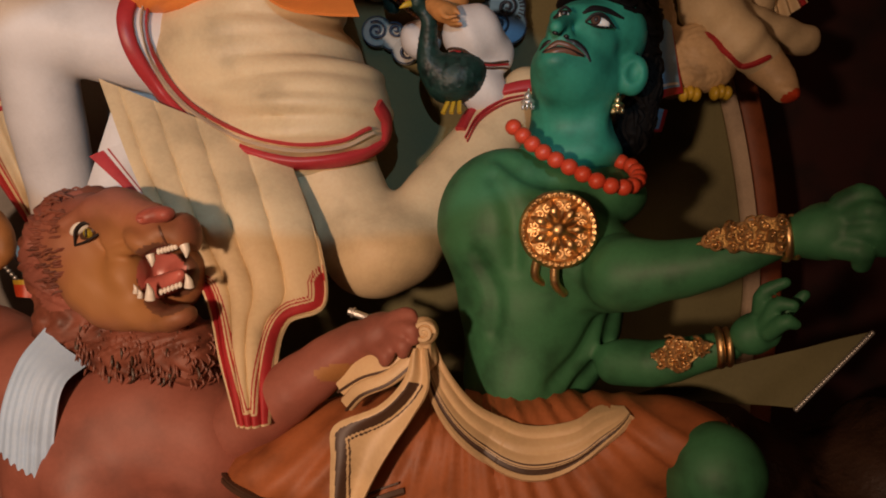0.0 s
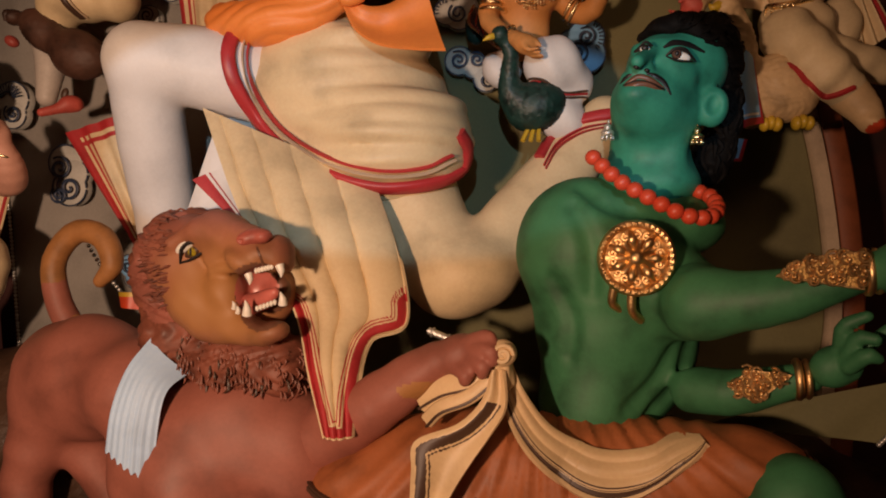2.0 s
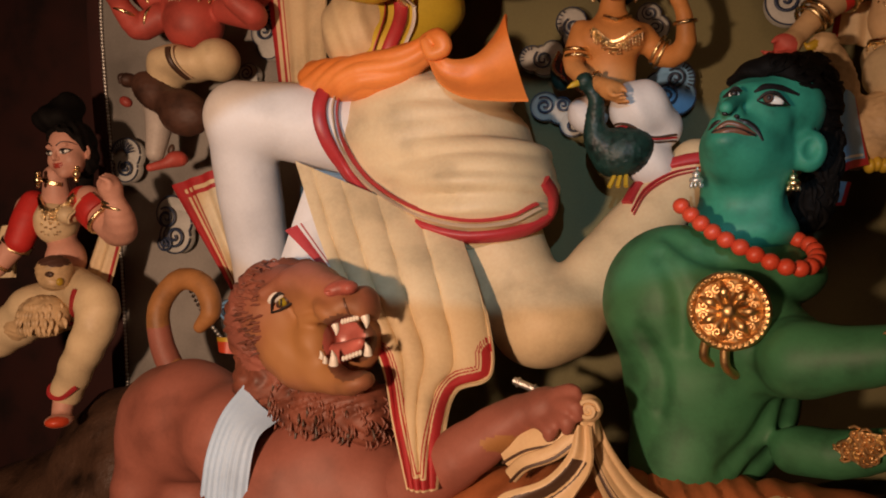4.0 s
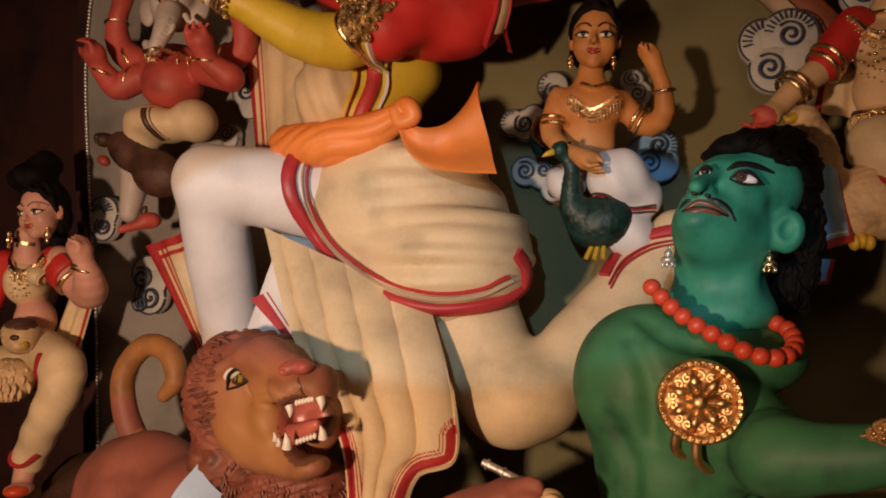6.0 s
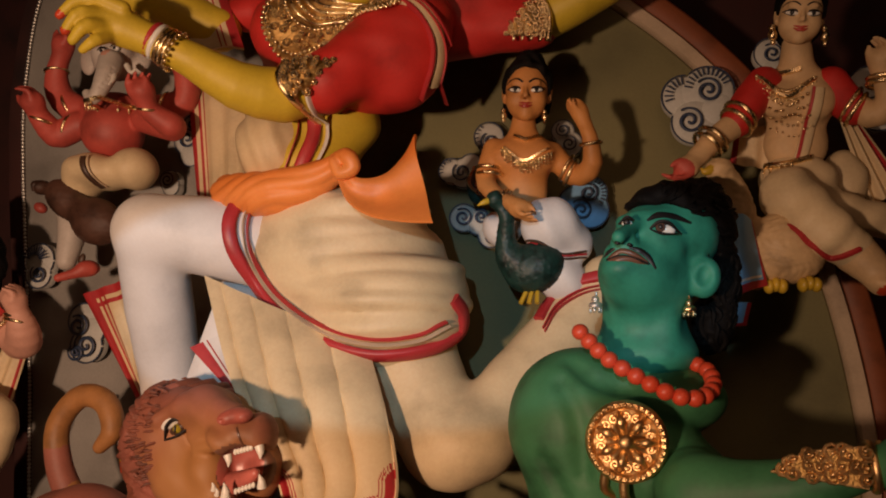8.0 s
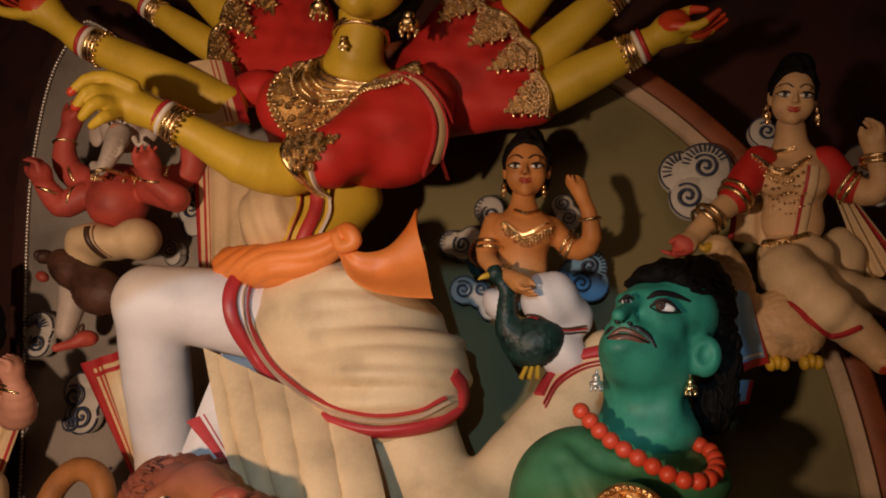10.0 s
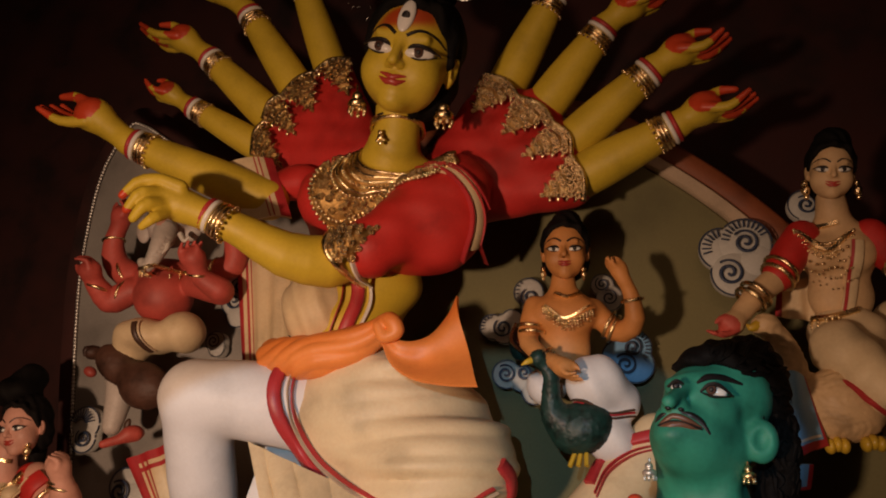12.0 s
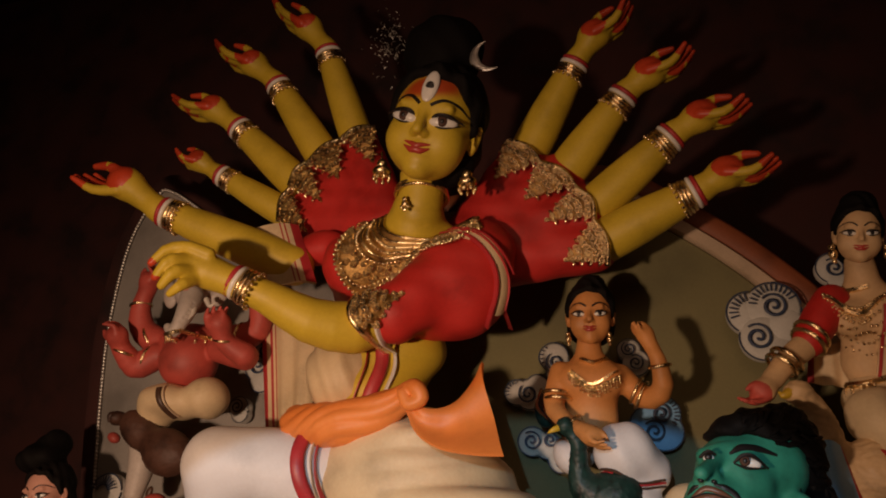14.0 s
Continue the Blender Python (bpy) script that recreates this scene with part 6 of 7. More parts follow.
for a, b, c in (((-0.120, 1.650, 1.226), (-0.089, 1.630, 1.239), (-0.076, 1.620, 1.222)), ((-0.120, 1.640, 1.208), (-0.086, 1.610, 1.218), (-0.078, 1.610, 1.200)), ((-0.130, 1.640, 1.189), (-0.102, 1.610, 1.189), (-0.099, 1.610, 1.172)), ((-0.153, 1.650, 1.178), (-0.131, 1.620, 1.171), (-0.133, 1.620, 1.158))):
    PAW += limb([a, b, c], [0.017, 0.016, 0.011], 0.008, n=6)
l.body(PAW, 0.006, LION, [((-0.220, 1.660, 1.125), (0.05, 0.05, 0.02), MUZZLE)], relief=lambda c: 0.002 * np.sin(c[:, 0] * 60) * np.sin(c[:, 2] * 70))
TAIL = limb([(-1.200, 2.050, 1.164), (-1.240, 2.050, 1.249), (-1.248, 2.050, 1.349), (-1.186, 2.050, 1.424), (-1.107, 2.040, 1.412), (-1.075, 2.030, 1.345), (-1.109, 2.030, 1.299)], [0.0358, 0.0330, 0.0303, 0.0303, 0.0303, 0.0275, 0.0179], 0.012, n=22)
l.body(TAIL, 0.006, MUZZLE, [((-1.244, 2.050, 1.225), (0.06, 0.06, 0.08), LION)])
WA, WB = spline([(-0.822, 1.720, 1.204), (-0.854, 1.680, 1.147), (-0.879, 1.660, 1.065), (-0.888, 1.650, 0.979)], 20), spline([(-0.740, 1.700, 1.129), (-0.767, 1.650, 1.097), (-0.778, 1.630, 1.018), (-0.782, 1.620, 0.912)], 20)


def fringe(u, v):
    i = v * 19
    k = min(18, int(i))
    a, b = WA[k] + (WA[k + 1] - WA[k]) * (i - k), WB[k] + (WB[k + 1] - WB[k]) * (i - k)
    s = math.sin(u * 2 * math.pi * 7)
    return a + (b - a) * u + np.array((0, -0.0016 * s * v - 0.014 * math.sin(u * 3.1) + 0.02 + 0.03 * u, -0.004 * v ** 6 * s))


l.sheet(fringe, 80, 30, 0.006, PALEBLUE)
tagged(l.make("lion_statue"), "red-brown painted roaring lion statue with pale blue side fringe", "statue")
t = thing("bead_strand", "strand of silver beads hanging behind the lion's tail", "beads")
a, b = np.array((-1.315, 2.300, 1.392)), np.array((-1.161, 2.240, 1.237))
first = None
for k in np.linspace(0, 1, 15):
    if first is None:
        first = Form().egg((0, 0, 0), 0.0062, SILVER, seg=8, rings=6).make("bead", t)
        ob = first
    else:
        ob = new("bead", first.data)
        ob.parent = t
    ob.location = a + (b - a) * k - (0, 0, 0.012 * math.sin(math.pi * k))
t = thing("red_cloth_end", "small red cloth end with a yellow edge behind the lion", "cloth")
f = Form()
quad_sheet(f, (-1.100, 2.100, 1.263), (-1.032, 2.100, 1.261), (-1.029, 2.100, 1.214), (-1.094, 2.100, 1.222), 16, 12, 0.006, ALTA, 1, 0.004, [(lambda u, v: v < 0.28, BEAK)], 0.01)
f.make("cloth", t)
x, _, z = (-1.212, 2.360, 1.308)
cloud("blue_tint_cloud_board", x, z, 0.06, 2.36, BLUETINT, [(0, 0.1, 0.6), (0.2, -0.5, 0.5)], [(0, 0.1, 0.34, 2.2, -1)], (), "carved cloud board tinted blue, with navy scrolls, on the backdrop")
t = thing("spear_shaft", "short visible length of a silver spear shaft behind the paw", "spear")
a, b = np.array((-0.245, 1.950, 1.200)), np.array((-0.138, 1.930, 1.162))
Form().tube([a, b], 0.009, SILVER, 10).make("shaft", t)
for k in (0.1, 0.45, 0.8):
    q = a + (b - a) * k
    Form().tube(ring_points(q, b - a, 0.010), 0.003, SILVER, 6, closed=True).make("ring", t)
t = thing("cloth_panel", "olive-grey cloth panel edged with a row of silver beads", "panel")
A, B, C2, D = (np.array(v) for v in ((0.395, 1.950, 1.001), (0.541, 1.950, 1.049), (0.894, 1.900, 1.150), (0.735, 1.900, 0.984)))
f = Form()
quad_sheet(f, B, C2, D, A, 30, 12, 0.012, OLIVE, 2, 0.004)
f.make("cloth", t)
first = None
for k in np.arange(0, 1.001, 0.0333):
    q = C2 + (D - C2) * k + (0, -0.012, 0)
    if first is None:
        first = Form().egg((0, 0, 0), 0.006, SILVER, seg=8, rings=6).make("bead", t)
        ob = first
    else:
        ob = new("bead", first.data)
        ob.parent = t
    ob.location = q
# ---- small seated statues ----
def gold_line(form, prims, pts, w=0.006, th=0.005, mat=GOLD, n=24):
    form.band(prims, pts, w, th, mat, n, lift=0.002)


def tassels(form, prims, pts, length, count, mat=GOLD):
    c = spline(pts, count)
    q, nn = front(prims, c[:, 0], c[:, 2])
    for i, (p, v) in enumerate(zip(q, nn)):
        ln = length * (0.6 + 0.4 * math.sin(i * 2.1) ** 2)
        for k in range(4):
            form.egg(p + v * 0.004 - np.array((0, 0, ln * k / 3)), 0.0045 - 0.0006 * k, mat, seg=8, rings=6)


def drops(form, place, s=0.012, mat=GOLD):
    p = np.asarray(place, float)
    form.egg(p, s * 0.6, mat, seg=8, rings=6).egg(p - (0, 0, s * 1.3), (s * 0.8, s * 0.8, s), mat, seg=8, rings=6).egg(p - (0, 0, s * 2.6), s * 0.45, mat, seg=8, rings=6)


# youth on the peacock
k = Form()
BOD = [ball((-0.023, 2.180, 2.039), (0.0826, 0.055, 0.0679), k=0.03), ball((-0.027, 2.190, 1.954), (0.0652, 0.05, 0.0815), k=0.03), ball((-0.064, 2.150, 2.040), (0.0436, 0.03, 0.0378), k=0.02), ball((0.021, 2.150, 2.034), (0.0436, 0.03, 0.0378), k=0.02)]
BOD += limb([(-0.018, 2.170, 2.148), (-0.023, 2.180, 2.091)], [0.0293, 0.0384], 0.02)
BOD += limb([(-0.098, 2.170, 2.064), (-0.119, 2.150, 1.981), (-0.088, 2.100, 1.930), (-0.039, 2.060, 1.895)], [0.0292, 0.0261, 0.0212, 0.0152], 0.012, n=8)
BOD += limb([(0.053, 2.180, 2.048), (0.106, 2.170, 1.986), (0.151, 2.130, 1.997), (0.149, 2.100, 2.061), (0.131, 2.080, 2.107)], [0.0295, 0.0279, 0.0259, 0.0198, 0.0154], 0.012, n=10)
f2, _ = fist((0.133, 2.080, 2.100), (0.123, 2.080, 2.129), (0.096, 2.060, 2.152), 0.02, (0.5, 0, 1))
f3, _ = fist((-0.045, 2.060, 1.902), (-0.022, 2.050, 1.884), (0.011, 2.030, 1.851), 0.024, (0.6, 0, 0.6))
k.body(BOD + f2 + f3, 0.0045, AMBER)
merged(k, head(AMBER, LIP, 0.034, soft=0.7, eyes=0.1, brow=0.014, bun=0.24), scaled(-0.013, 2.166, 2.127, 8, 3, 2, 0.160))
DH = [ball((0.045, 2.140, 1.854), (0.0743, 0.06, 0.0715), (0, 18, 0), 0.03), ball((0.094, 2.180, 1.814), (0.0584, 0.05, 0.0555), k=0.03), ball((-0.087, 2.240, 1.863), (0.0537, 0.05, 0.0507), k=0.03), ball((0.064, 2.160, 1.725), (0.0730, 0.05, 0.0584), (0, 30, 0), 0.03)]
k.body(DH, 0.006, LITWHITE, relief=lambda c: 0.002 * np.sin(c[:, 0] * 90 + c[:, 2] * 40))
for o, m in ((0, UMBER), (0.008, BORDER), (0.014, UMBER)):
    k.band(DH, [np.asarray(p) + (0, 0, o) for p in ((-0.023, 2.000, 1.803), (0.020, 2.000, 1.794), (0.072, 2.000, 1.766), (0.131, 2.000, 1.774))], 0.005, 0.004, m, 24, lift=0.002)
gold_line(k, BOD, [(-0.041, 2.000, 2.087), (-0.010, 2.000, 2.075), (0.023, 2.000, 2.085)], 0.010, 0.006)
gold_line(k, BOD, [(-0.068, 2.000, 2.054), (-0.017, 2.000, 2.021), (0.044, 2.000, 2.046)], 0.007, 0.006)
tassels(k, BOD, [(-0.071, 2.000, 2.048), (-0.015, 2.000, 2.013), (0.050, 2.000, 2.035)], 0.026, 19)
for c, ax, rr in (((-0.110, 2.155, 2.010), (0.1, 0, 1), 23), ((-0.106, 2.150, 1.993), (0.1, 0, 1), 23), ((-0.063, 2.085, 1.914), (1, -0.4, -0.5), 17), ((0.100, 2.170, 1.993), (1, 0, -0.6), 25), ((0.089, 2.175, 2.006), (1, 0, -0.6), 25), ((0.151, 2.100, 2.049), (0.1, 0.2, -1), 18)):
    k.tube(ring_points(c, ax, 0.0014 * rr), 0.005, GOLD, 8, closed=True)
for c in ((-0.067, 2.120, 2.152), (0.037, 2.130, 2.146)):
    drops(k, c, 0.010)
tagged(k.make("youth_statue"), "amber-skinned painted youth statue in white cloth with gold jewels", "statue")
k = Form()
PEA = limb([(-0.082, 2.070, 1.908), (-0.060, 2.080, 1.871), (-0.063, 2.100, 1.823), (-0.060, 2.110, 1.776), (-0.026, 2.130, 1.740)], [0.015, 0.019, 0.024, 0.032, 0.042], 0.012, n=14) + [ball((0.007, 2.130, 1.747), (0.0740, 0.06, 0.0622), (0, -20, 0), 0.03), ball((-0.086, 2.065, 1.913), 0.021, k=0.01), ball((-0.160, 2.300, 1.993), (0.03, 0.03, 0.05), k=0.02)]
k.body(PEA, 0.005, PEACOCK, relief=lambda c: 0.0015 * np.sin(c[:, 0] * 310 + 40 * np.sin(c[:, 2] * 60)) * np.sin(c[:, 2] * 260 + 30 * np.sin(c[:, 0] * 50)))
k.tube([(-0.098, 2.060, 1.909), (-0.114, 2.050, 1.902), (-0.127, 2.050, 1.895)], [0.009, 0.007, 0.001], BEAK, 8, 6)
for o in range(3):
    k.tube([np.add((-0.012, 2.120, 1.696), (0.012 * o, 0, 0)), np.add((-0.009, 2.100, 1.657), (0.02 * (o - 1), 0, 0))], 0.006, BEAK, 6)
for i in range(9):
    u = i / 8
    a = np.array((-0.165, 2.280, 2.044)) + (0.004 * i, 0, -0.006 * i)
    k.tube([a, a + (-0.012 + 0.02 * u, -0.03, -0.05), a + (0.02 + 0.03 * u, -0.06, -0.09)], [0.005, 0.006, 0.003], GOLD if i % 3 == 0 else BROWN, 6, 8)
tagged(k.make("peacock_statue"), "dark green painted peacock statue with yellow beak and feet", "statue")

# goddess with the swan
k = Form()
B2 = [ball((0.650, 2.160, 2.151), (0.0905, 0.055, 0.0847), k=0.03), ball((0.644, 2.180, 2.043), (0.0738, 0.05, 0.0767), k=0.03), ball((0.598, 2.120, 2.135), (0.0457, 0.03, 0.0429), k=0.02), ball((0.676, 2.120, 2.130), (0.0457, 0.03, 0.0429), k=0.02)]
B2 += limb([(0.647, 2.130, 2.290), (0.648, 2.150, 2.226)], [0.0316, 0.0407], 0.02)
B2 += limb([(0.488, 2.100, 2.077), (0.432, 2.070, 2.033), (0.394, 2.050, 1.992)], [0.0311, 0.0278, 0.0220], 0.012, n=6) + limb([(0.754, 2.140, 2.131), (0.793, 2.100, 2.083), (0.820, 2.080, 2.109), (0.805, 2.060, 2.170)], [0.0347, 0.0297, 0.0266, 0.0221], 0.012, n=8)
f2, e2 = fist((0.397, 2.050, 1.996), (0.364, 2.030, 1.962), (0.317, 2.010, 1.934), 0.028, (0.5, 0, 1))
f3, e3 = fist((0.805, 2.060, 2.170), (0.800, 2.050, 2.200), (0.795, 2.040, 2.249), 0.028, (-1, 0, 0.2))
k.body(B2 + f2 + f3, 0.0045, FAIR, [(e, 0.03, PINK) for e in e2] + [((0.341, 2.000, 1.948), 0.04, PINK)])
SLV = limb([(0.569, 2.140, 2.185), (0.527, 2.120, 2.132), (0.493, 2.100, 2.082)], [0.0433, 0.0429, 0.0368], 0.015, n=6) + limb([(0.723, 2.150, 2.179), (0.742, 2.140, 2.139), (0.761, 2.120, 2.104)], [0.0419, 0.0415, 0.0368], 0.015, n=6)
k.body(SLV, 0.005, RED)
merged(k, head(FAIR, LIP, 0.034, soft=1.0, eyes=0.105, brow=0.011, bun=0.28, wide=0.95), scaled(0.640, 2.121, 2.268, 15, 9, -6, 0.146))
SK = [ball((0.641, 2.170, 1.943), (0.0905, 0.06, 0.0730), k=0.03), ball((0.766, 2.240, 1.952), (0.0566, 0.05, 0.0820), k=0.03)] + limb([(0.599, 2.100, 1.904), (0.654, 2.050, 1.815), (0.713, 2.060, 1.770)], [0.0651, 0.0609, 0.0471], 0.025, n=6) + limb([(0.640, 2.140, 1.889), (0.745, 2.160, 1.862), (0.881, 2.200, 1.836)], [0.0566, 0.0471, 0.0387], 0.025, n=6)
k.body(SK, 0.006, CREAM, relief=lambda c: 0.002 * np.sin(c[:, 0] * 70 - c[:, 2] * 60))
k.band(SK, [(0.523, 2.000, 1.825), (0.576, 2.000, 1.827), (0.619, 2.000, 1.779), (0.663, 2.000, 1.747), (0.715, 2.000, 1.764)], 0.010, 0.006, BORDER, 30, lift=0.002)
FT = limb([(0.724, 2.060, 1.757), (0.753, 2.050, 1.721), (0.765, 2.040, 1.692)], [0.0471, 0.0385, 0.0301], 0.015, n=5) + [ball((0.763, 2.030, 1.685), (0.03, 0.03, 0.016), (0, 20, 0), 0.012)]
k.body(FT, 0.005, FAIR, [((0.773, 2.020, 1.672), 0.025, ALTA)])
gold_line(k, B2, [(0.572, 2.000, 2.213), (0.607, 2.000, 2.203), (0.646, 2.000, 2.208)], 0.012, 0.006)
gold_line(k, B2 + SLV, [(0.547, 2.000, 2.186), (0.604, 2.000, 2.136), (0.671, 2.000, 2.177)], 0.010, 0.006)
tassels(k, B2 + SLV, [(0.544, 2.000, 2.190), (0.604, 2.000, 2.149), (0.675, 2.000, 2.181)], 0.04, 21)
tassels(k, B2, [(0.557, 2.000, 2.146), (0.605, 2.000, 2.117), (0.653, 2.000, 2.139)], 0.085, 9)
gold_line(k, B2 + SK, [(0.525, 2.000, 1.995), (0.595, 2.000, 1.979), (0.660, 2.000, 1.994)], 0.014, 0.007)
tassels(k, SK + B2, [(0.554, 2.000, 1.977), (0.583, 2.000, 1.967), (0.613, 2.000, 1.973)], 0.03, 7)
k.band(B2, [(0.675, 2.000, 2.151), (0.659, 2.000, 2.068), (0.641, 2.000, 1.998)], 0.028, 0.006, CREAM, 20, lift=0.003)
k.band(B2, [(0.667, 2.000, 2.152), (0.650, 2.000, 2.069), (0.634, 2.000, 1.999)], 0.008, 0.007, BORDER, 20, lift=0.005)
quad_sheet(k, (0.746, 2.200, 2.136), (0.804, 2.220, 2.095), (0.908, 2.250, 1.941), (0.827, 2.250, 1.887), 40, 20, 0.006, CREAM, 3, 0.012, [(lambda u, v: u > 0.86 or 0.74 < u < 0.78, BORDER)])
quad_sheet(k, (0.507, 2.200, 2.077), (0.589, 2.200, 2.102), (0.583, 2.200, 1.987), (0.493, 2.200, 2.005), 20, 20, 0.006, CREAM, 2, 0.006, [(lambda u, v: u < 0.14, BORDER)])
for c, ax, rr in (((0.492, 2.100, 2.082), (0.7, 0.2, 0.7), 29), ((0.503, 2.105, 2.100), (0.7, 0.2, 0.7), 30), ((0.417, 2.060, 2.021), (0.7, 0.2, 0.7), 26), ((0.432, 2.070, 2.036), (0.7, 0.2, 0.7), 27), ((0.765, 2.120, 2.104), (0.8, -0.2, -0.6), 29), ((0.756, 2.125, 2.118), (0.8, -0.2, -0.6), 30), ((0.805, 2.060, 2.156), (0.1, 0, 1), 22), ((0.805, 2.060, 2.143), (0.1, 0, 1), 23)):
    k.tube(ring_points(c, ax, 0.0014 * rr), 0.0055, GOLD, 8, closed=True)
for c in ((0.585, 2.100, 2.311), (0.704, 2.110, 2.303)):
    drops(k, c, 0.014)
tagged(k.make("swan_goddess_statue"), "fair painted seated statue in red sleeves and cream draped cloth", "statue")
k = Form()
SW = limb([(0.431, 2.010, 1.950), (0.467, 2.030, 1.916), (0.490, 2.050, 1.853), (0.484, 2.070, 1.777), (0.520, 2.090, 1.726)], [0.026, 0.024, 0.026, 0.032, 0.04], 0.015, n=12) + [ball((0.582, 2.080, 1.776), (0.0900, 0.06, 0.0842), k=0.03), ball((0.431, 2.010, 1.953), (0.03, 0.024, 0.022), (0, -15, 0), 0.012), ball((0.510, 2.090, 1.765), (0.0523, 0.05, 0.0726), k=0.03)]
k.body(SW, 0.005, SWAN, relief=lambda c: 0.0016 * np.sin(c[:, 0] * 160 + 14 * np.sin(c[:, 2] * 43)) * np.sin(c[:, 2] * 130 + 8 * np.sin(c[:, 0] * 37)))
k.tube([(0.417, 2.000, 1.951), (0.398, 1.990, 1.944), (0.389, 1.990, 1.953)], [0.014, 0.009, 0.001], BEAK, 8, 6)
k.egg((0.433, 1.990, 1.956), 0.005, BLACK)
for c in ((0.550, 2.060, 1.691), (0.622, 2.060, 1.693)):
    for o in (-1, 0, 1):
        k.egg(np.asarray(c) + (0.014 * o, -0.005, -0.004 * abs(o)), (0.012, 0.02, 0.017), BEAK)
tagged(k.make("swan_statue"), "buff painted swan statue with yellow beak and webbed feet", "statue")

# elephant-headed statue
k = Form()
B3 = [ball((-1.244, 2.220, 2.185), (0.0905, 0.09, 0.0815), k=0.03), ball((-1.261, 2.240, 2.261), (0.1006, 0.065, 0.0518), k=0.03)]
B3 += limb([(-1.384, 2.240, 2.268), (-1.433, 2.230, 2.307), (-1.437, 2.210, 2.372), (-1.405, 2.190, 2.433)], [0.045, 0.040, 0.032, 0.024], 0.012, n=9) + limb([(-1.359, 2.220, 2.212), (-1.415, 2.200, 2.182), (-1.434, 2.160, 2.213), (-1.443, 2.140, 2.242)], [0.042, 0.040, 0.032, 0.024], 0.012, n=9)
B3 += limb([(-1.133, 2.240, 2.253), (-1.032, 2.240, 2.271), (-1.010, 2.220, 2.331), (-1.026, 2.200, 2.383)], [0.042, 0.040, 0.034, 0.026], 0.012, n=9) + limb([(-1.125, 2.200, 2.210), (-1.004, 2.150, 2.168), (-1.047, 2.110, 2.198), (-1.056, 2.090, 2.222)], [0.040, 0.038, 0.030, 0.024], 0.012, n=8)
f1, e1 = fist((-1.439, 2.140, 2.238), (-1.439, 2.120, 2.262), (-1.462, 2.100, 2.305), 0.034, (-1, -0.4, 0.3))
f2, e2 = fist((-1.054, 2.090, 2.218), (-1.058, 2.070, 2.254), (-1.068, 2.060, 2.299), 0.036, (1, -0.6, 0.3))
f3, e3 = fist((-1.405, 2.190, 2.429), (-1.395, 2.180, 2.456), (-1.378, 2.170, 2.503), 0.032, (-1, -0.4, 0.3))
k.body(B3 + f1 + f2 + f3, 0.0045, PINK, relief=lambda c: 0.001 * np.sin(c[:, 2] * 60))
EL = [ball((-1.232, 2.200, 2.399), (0.0627, 0.07, 0.0597), k=0.03), ball((-1.245, 2.160, 2.422), (0.0263, 0.035, 0.0292), k=0.03), ball((-1.175, 2.160, 2.417), (0.0263, 0.035, 0.0292), k=0.03)] + limb([(-1.191, 2.120, 2.362), (-1.185, 2.090, 2.308), (-1.198, 2.080, 2.263), (-1.218, 2.080, 2.242), (-1.233, 2.080, 2.259)], [0.036, 0.029, 0.022, 0.017, 0.013], 0.012, n=14)
EL += [ball((-1.151, 2.200, 2.399), (0.0329, 0.016, 0.0508), (0, 12, 15), 0.02), ball((-1.338, 2.220, 2.414), (0.0299, 0.016, 0.0478), (0, -12, -15), 0.02)]
for i in range(6):
    q = np.array((-1.172, 2.085, 2.332)) + (-0.004 * i, -0.004 * i, -0.012 * i)
    EL.append(cut(cap(q + (-0.03, 0.0, 0), q + (0.03, 0.0, -0.004), 0.002, 0.002), 0.005))
k.body(EL, 0.004, ELEPH, [((-1.193, 2.100, 2.388), (0.014, 0.05, 0.02), ROSE)])
for c in ((-1.218, 2.118, 2.394), (-1.177, 2.118, 2.400)):
    k.egg(c, (0.012, 0.008, 0.007), EYEWHITE).egg(np.asarray(c) - (0, 0.007, 0), (0.005, 0.003, 0.005), BLACK)
    k.tube([np.asarray(c) + (-0.016, -0.004, 0.004), np.asarray(c) + (0, -0.008, 0.011), np.asarray(c) + (0.017, -0.004, 0.003)], [0.001, 0.003, 0.001], BLACK, 6, 8)
for a, b, c in (((-1.172, 2.110, 2.334), (-1.153, 2.080, 2.296), (-1.153, 2.060, 2.273)), ((-1.140, 2.120, 2.348), (-1.112, 2.100, 2.319), (-1.085, 2.080, 2.320))):
    k.tube([a, b, c], [0.009, 0.007, 0.002], TOOTH, 8, 8)
L3 = [ball((-1.266, 2.190, 2.059), (0.0980, 0.085, 0.0535), (0, 10, 0), 0.03), ball((-1.152, 2.200, 2.066), (0.0597, 0.075, 0.0627), (0, -25, 0), 0.03), ball((-1.327, 2.200, 2.034), (0.0448, 0.06, 0.0597), (0, -20, 0), 0.03)]
k.body(L3, 0.005, CREAM, relief=lambda c: 0.0012 * np.sin(c[:, 0] * 80 + 40 * c[:, 2]))
for pts in ([(-1.262, 2.100, 2.085), (-1.239, 2.100, 2.026), (-1.194, 2.100, 1.973), (-1.145, 2.100, 1.952)], [(-1.033, 2.100, 2.099), (-1.018, 2.100, 2.060), (-1.027, 2.100, 2.016)], [(-1.010, 2.100, 2.114), (-0.995, 2.100, 2.078), (-1.001, 2.100, 2.047)]):
    k.band(L3 + B3, pts, 0.016, 0.005, UMBER, 24, lift=0.002)
    k.band(L3 + B3, [np.asarray(p) + (0.014, 0, 0.003) for p in pts], 0.004, 0.006, RIMPALE, 24, lift=0.003)
gold_line(k, B3 + EL, [(-1.294, 2.100, 2.257), (-1.221, 2.100, 2.235), (-1.148, 2.100, 2.263), (-1.117, 2.100, 2.281)], 0.012)
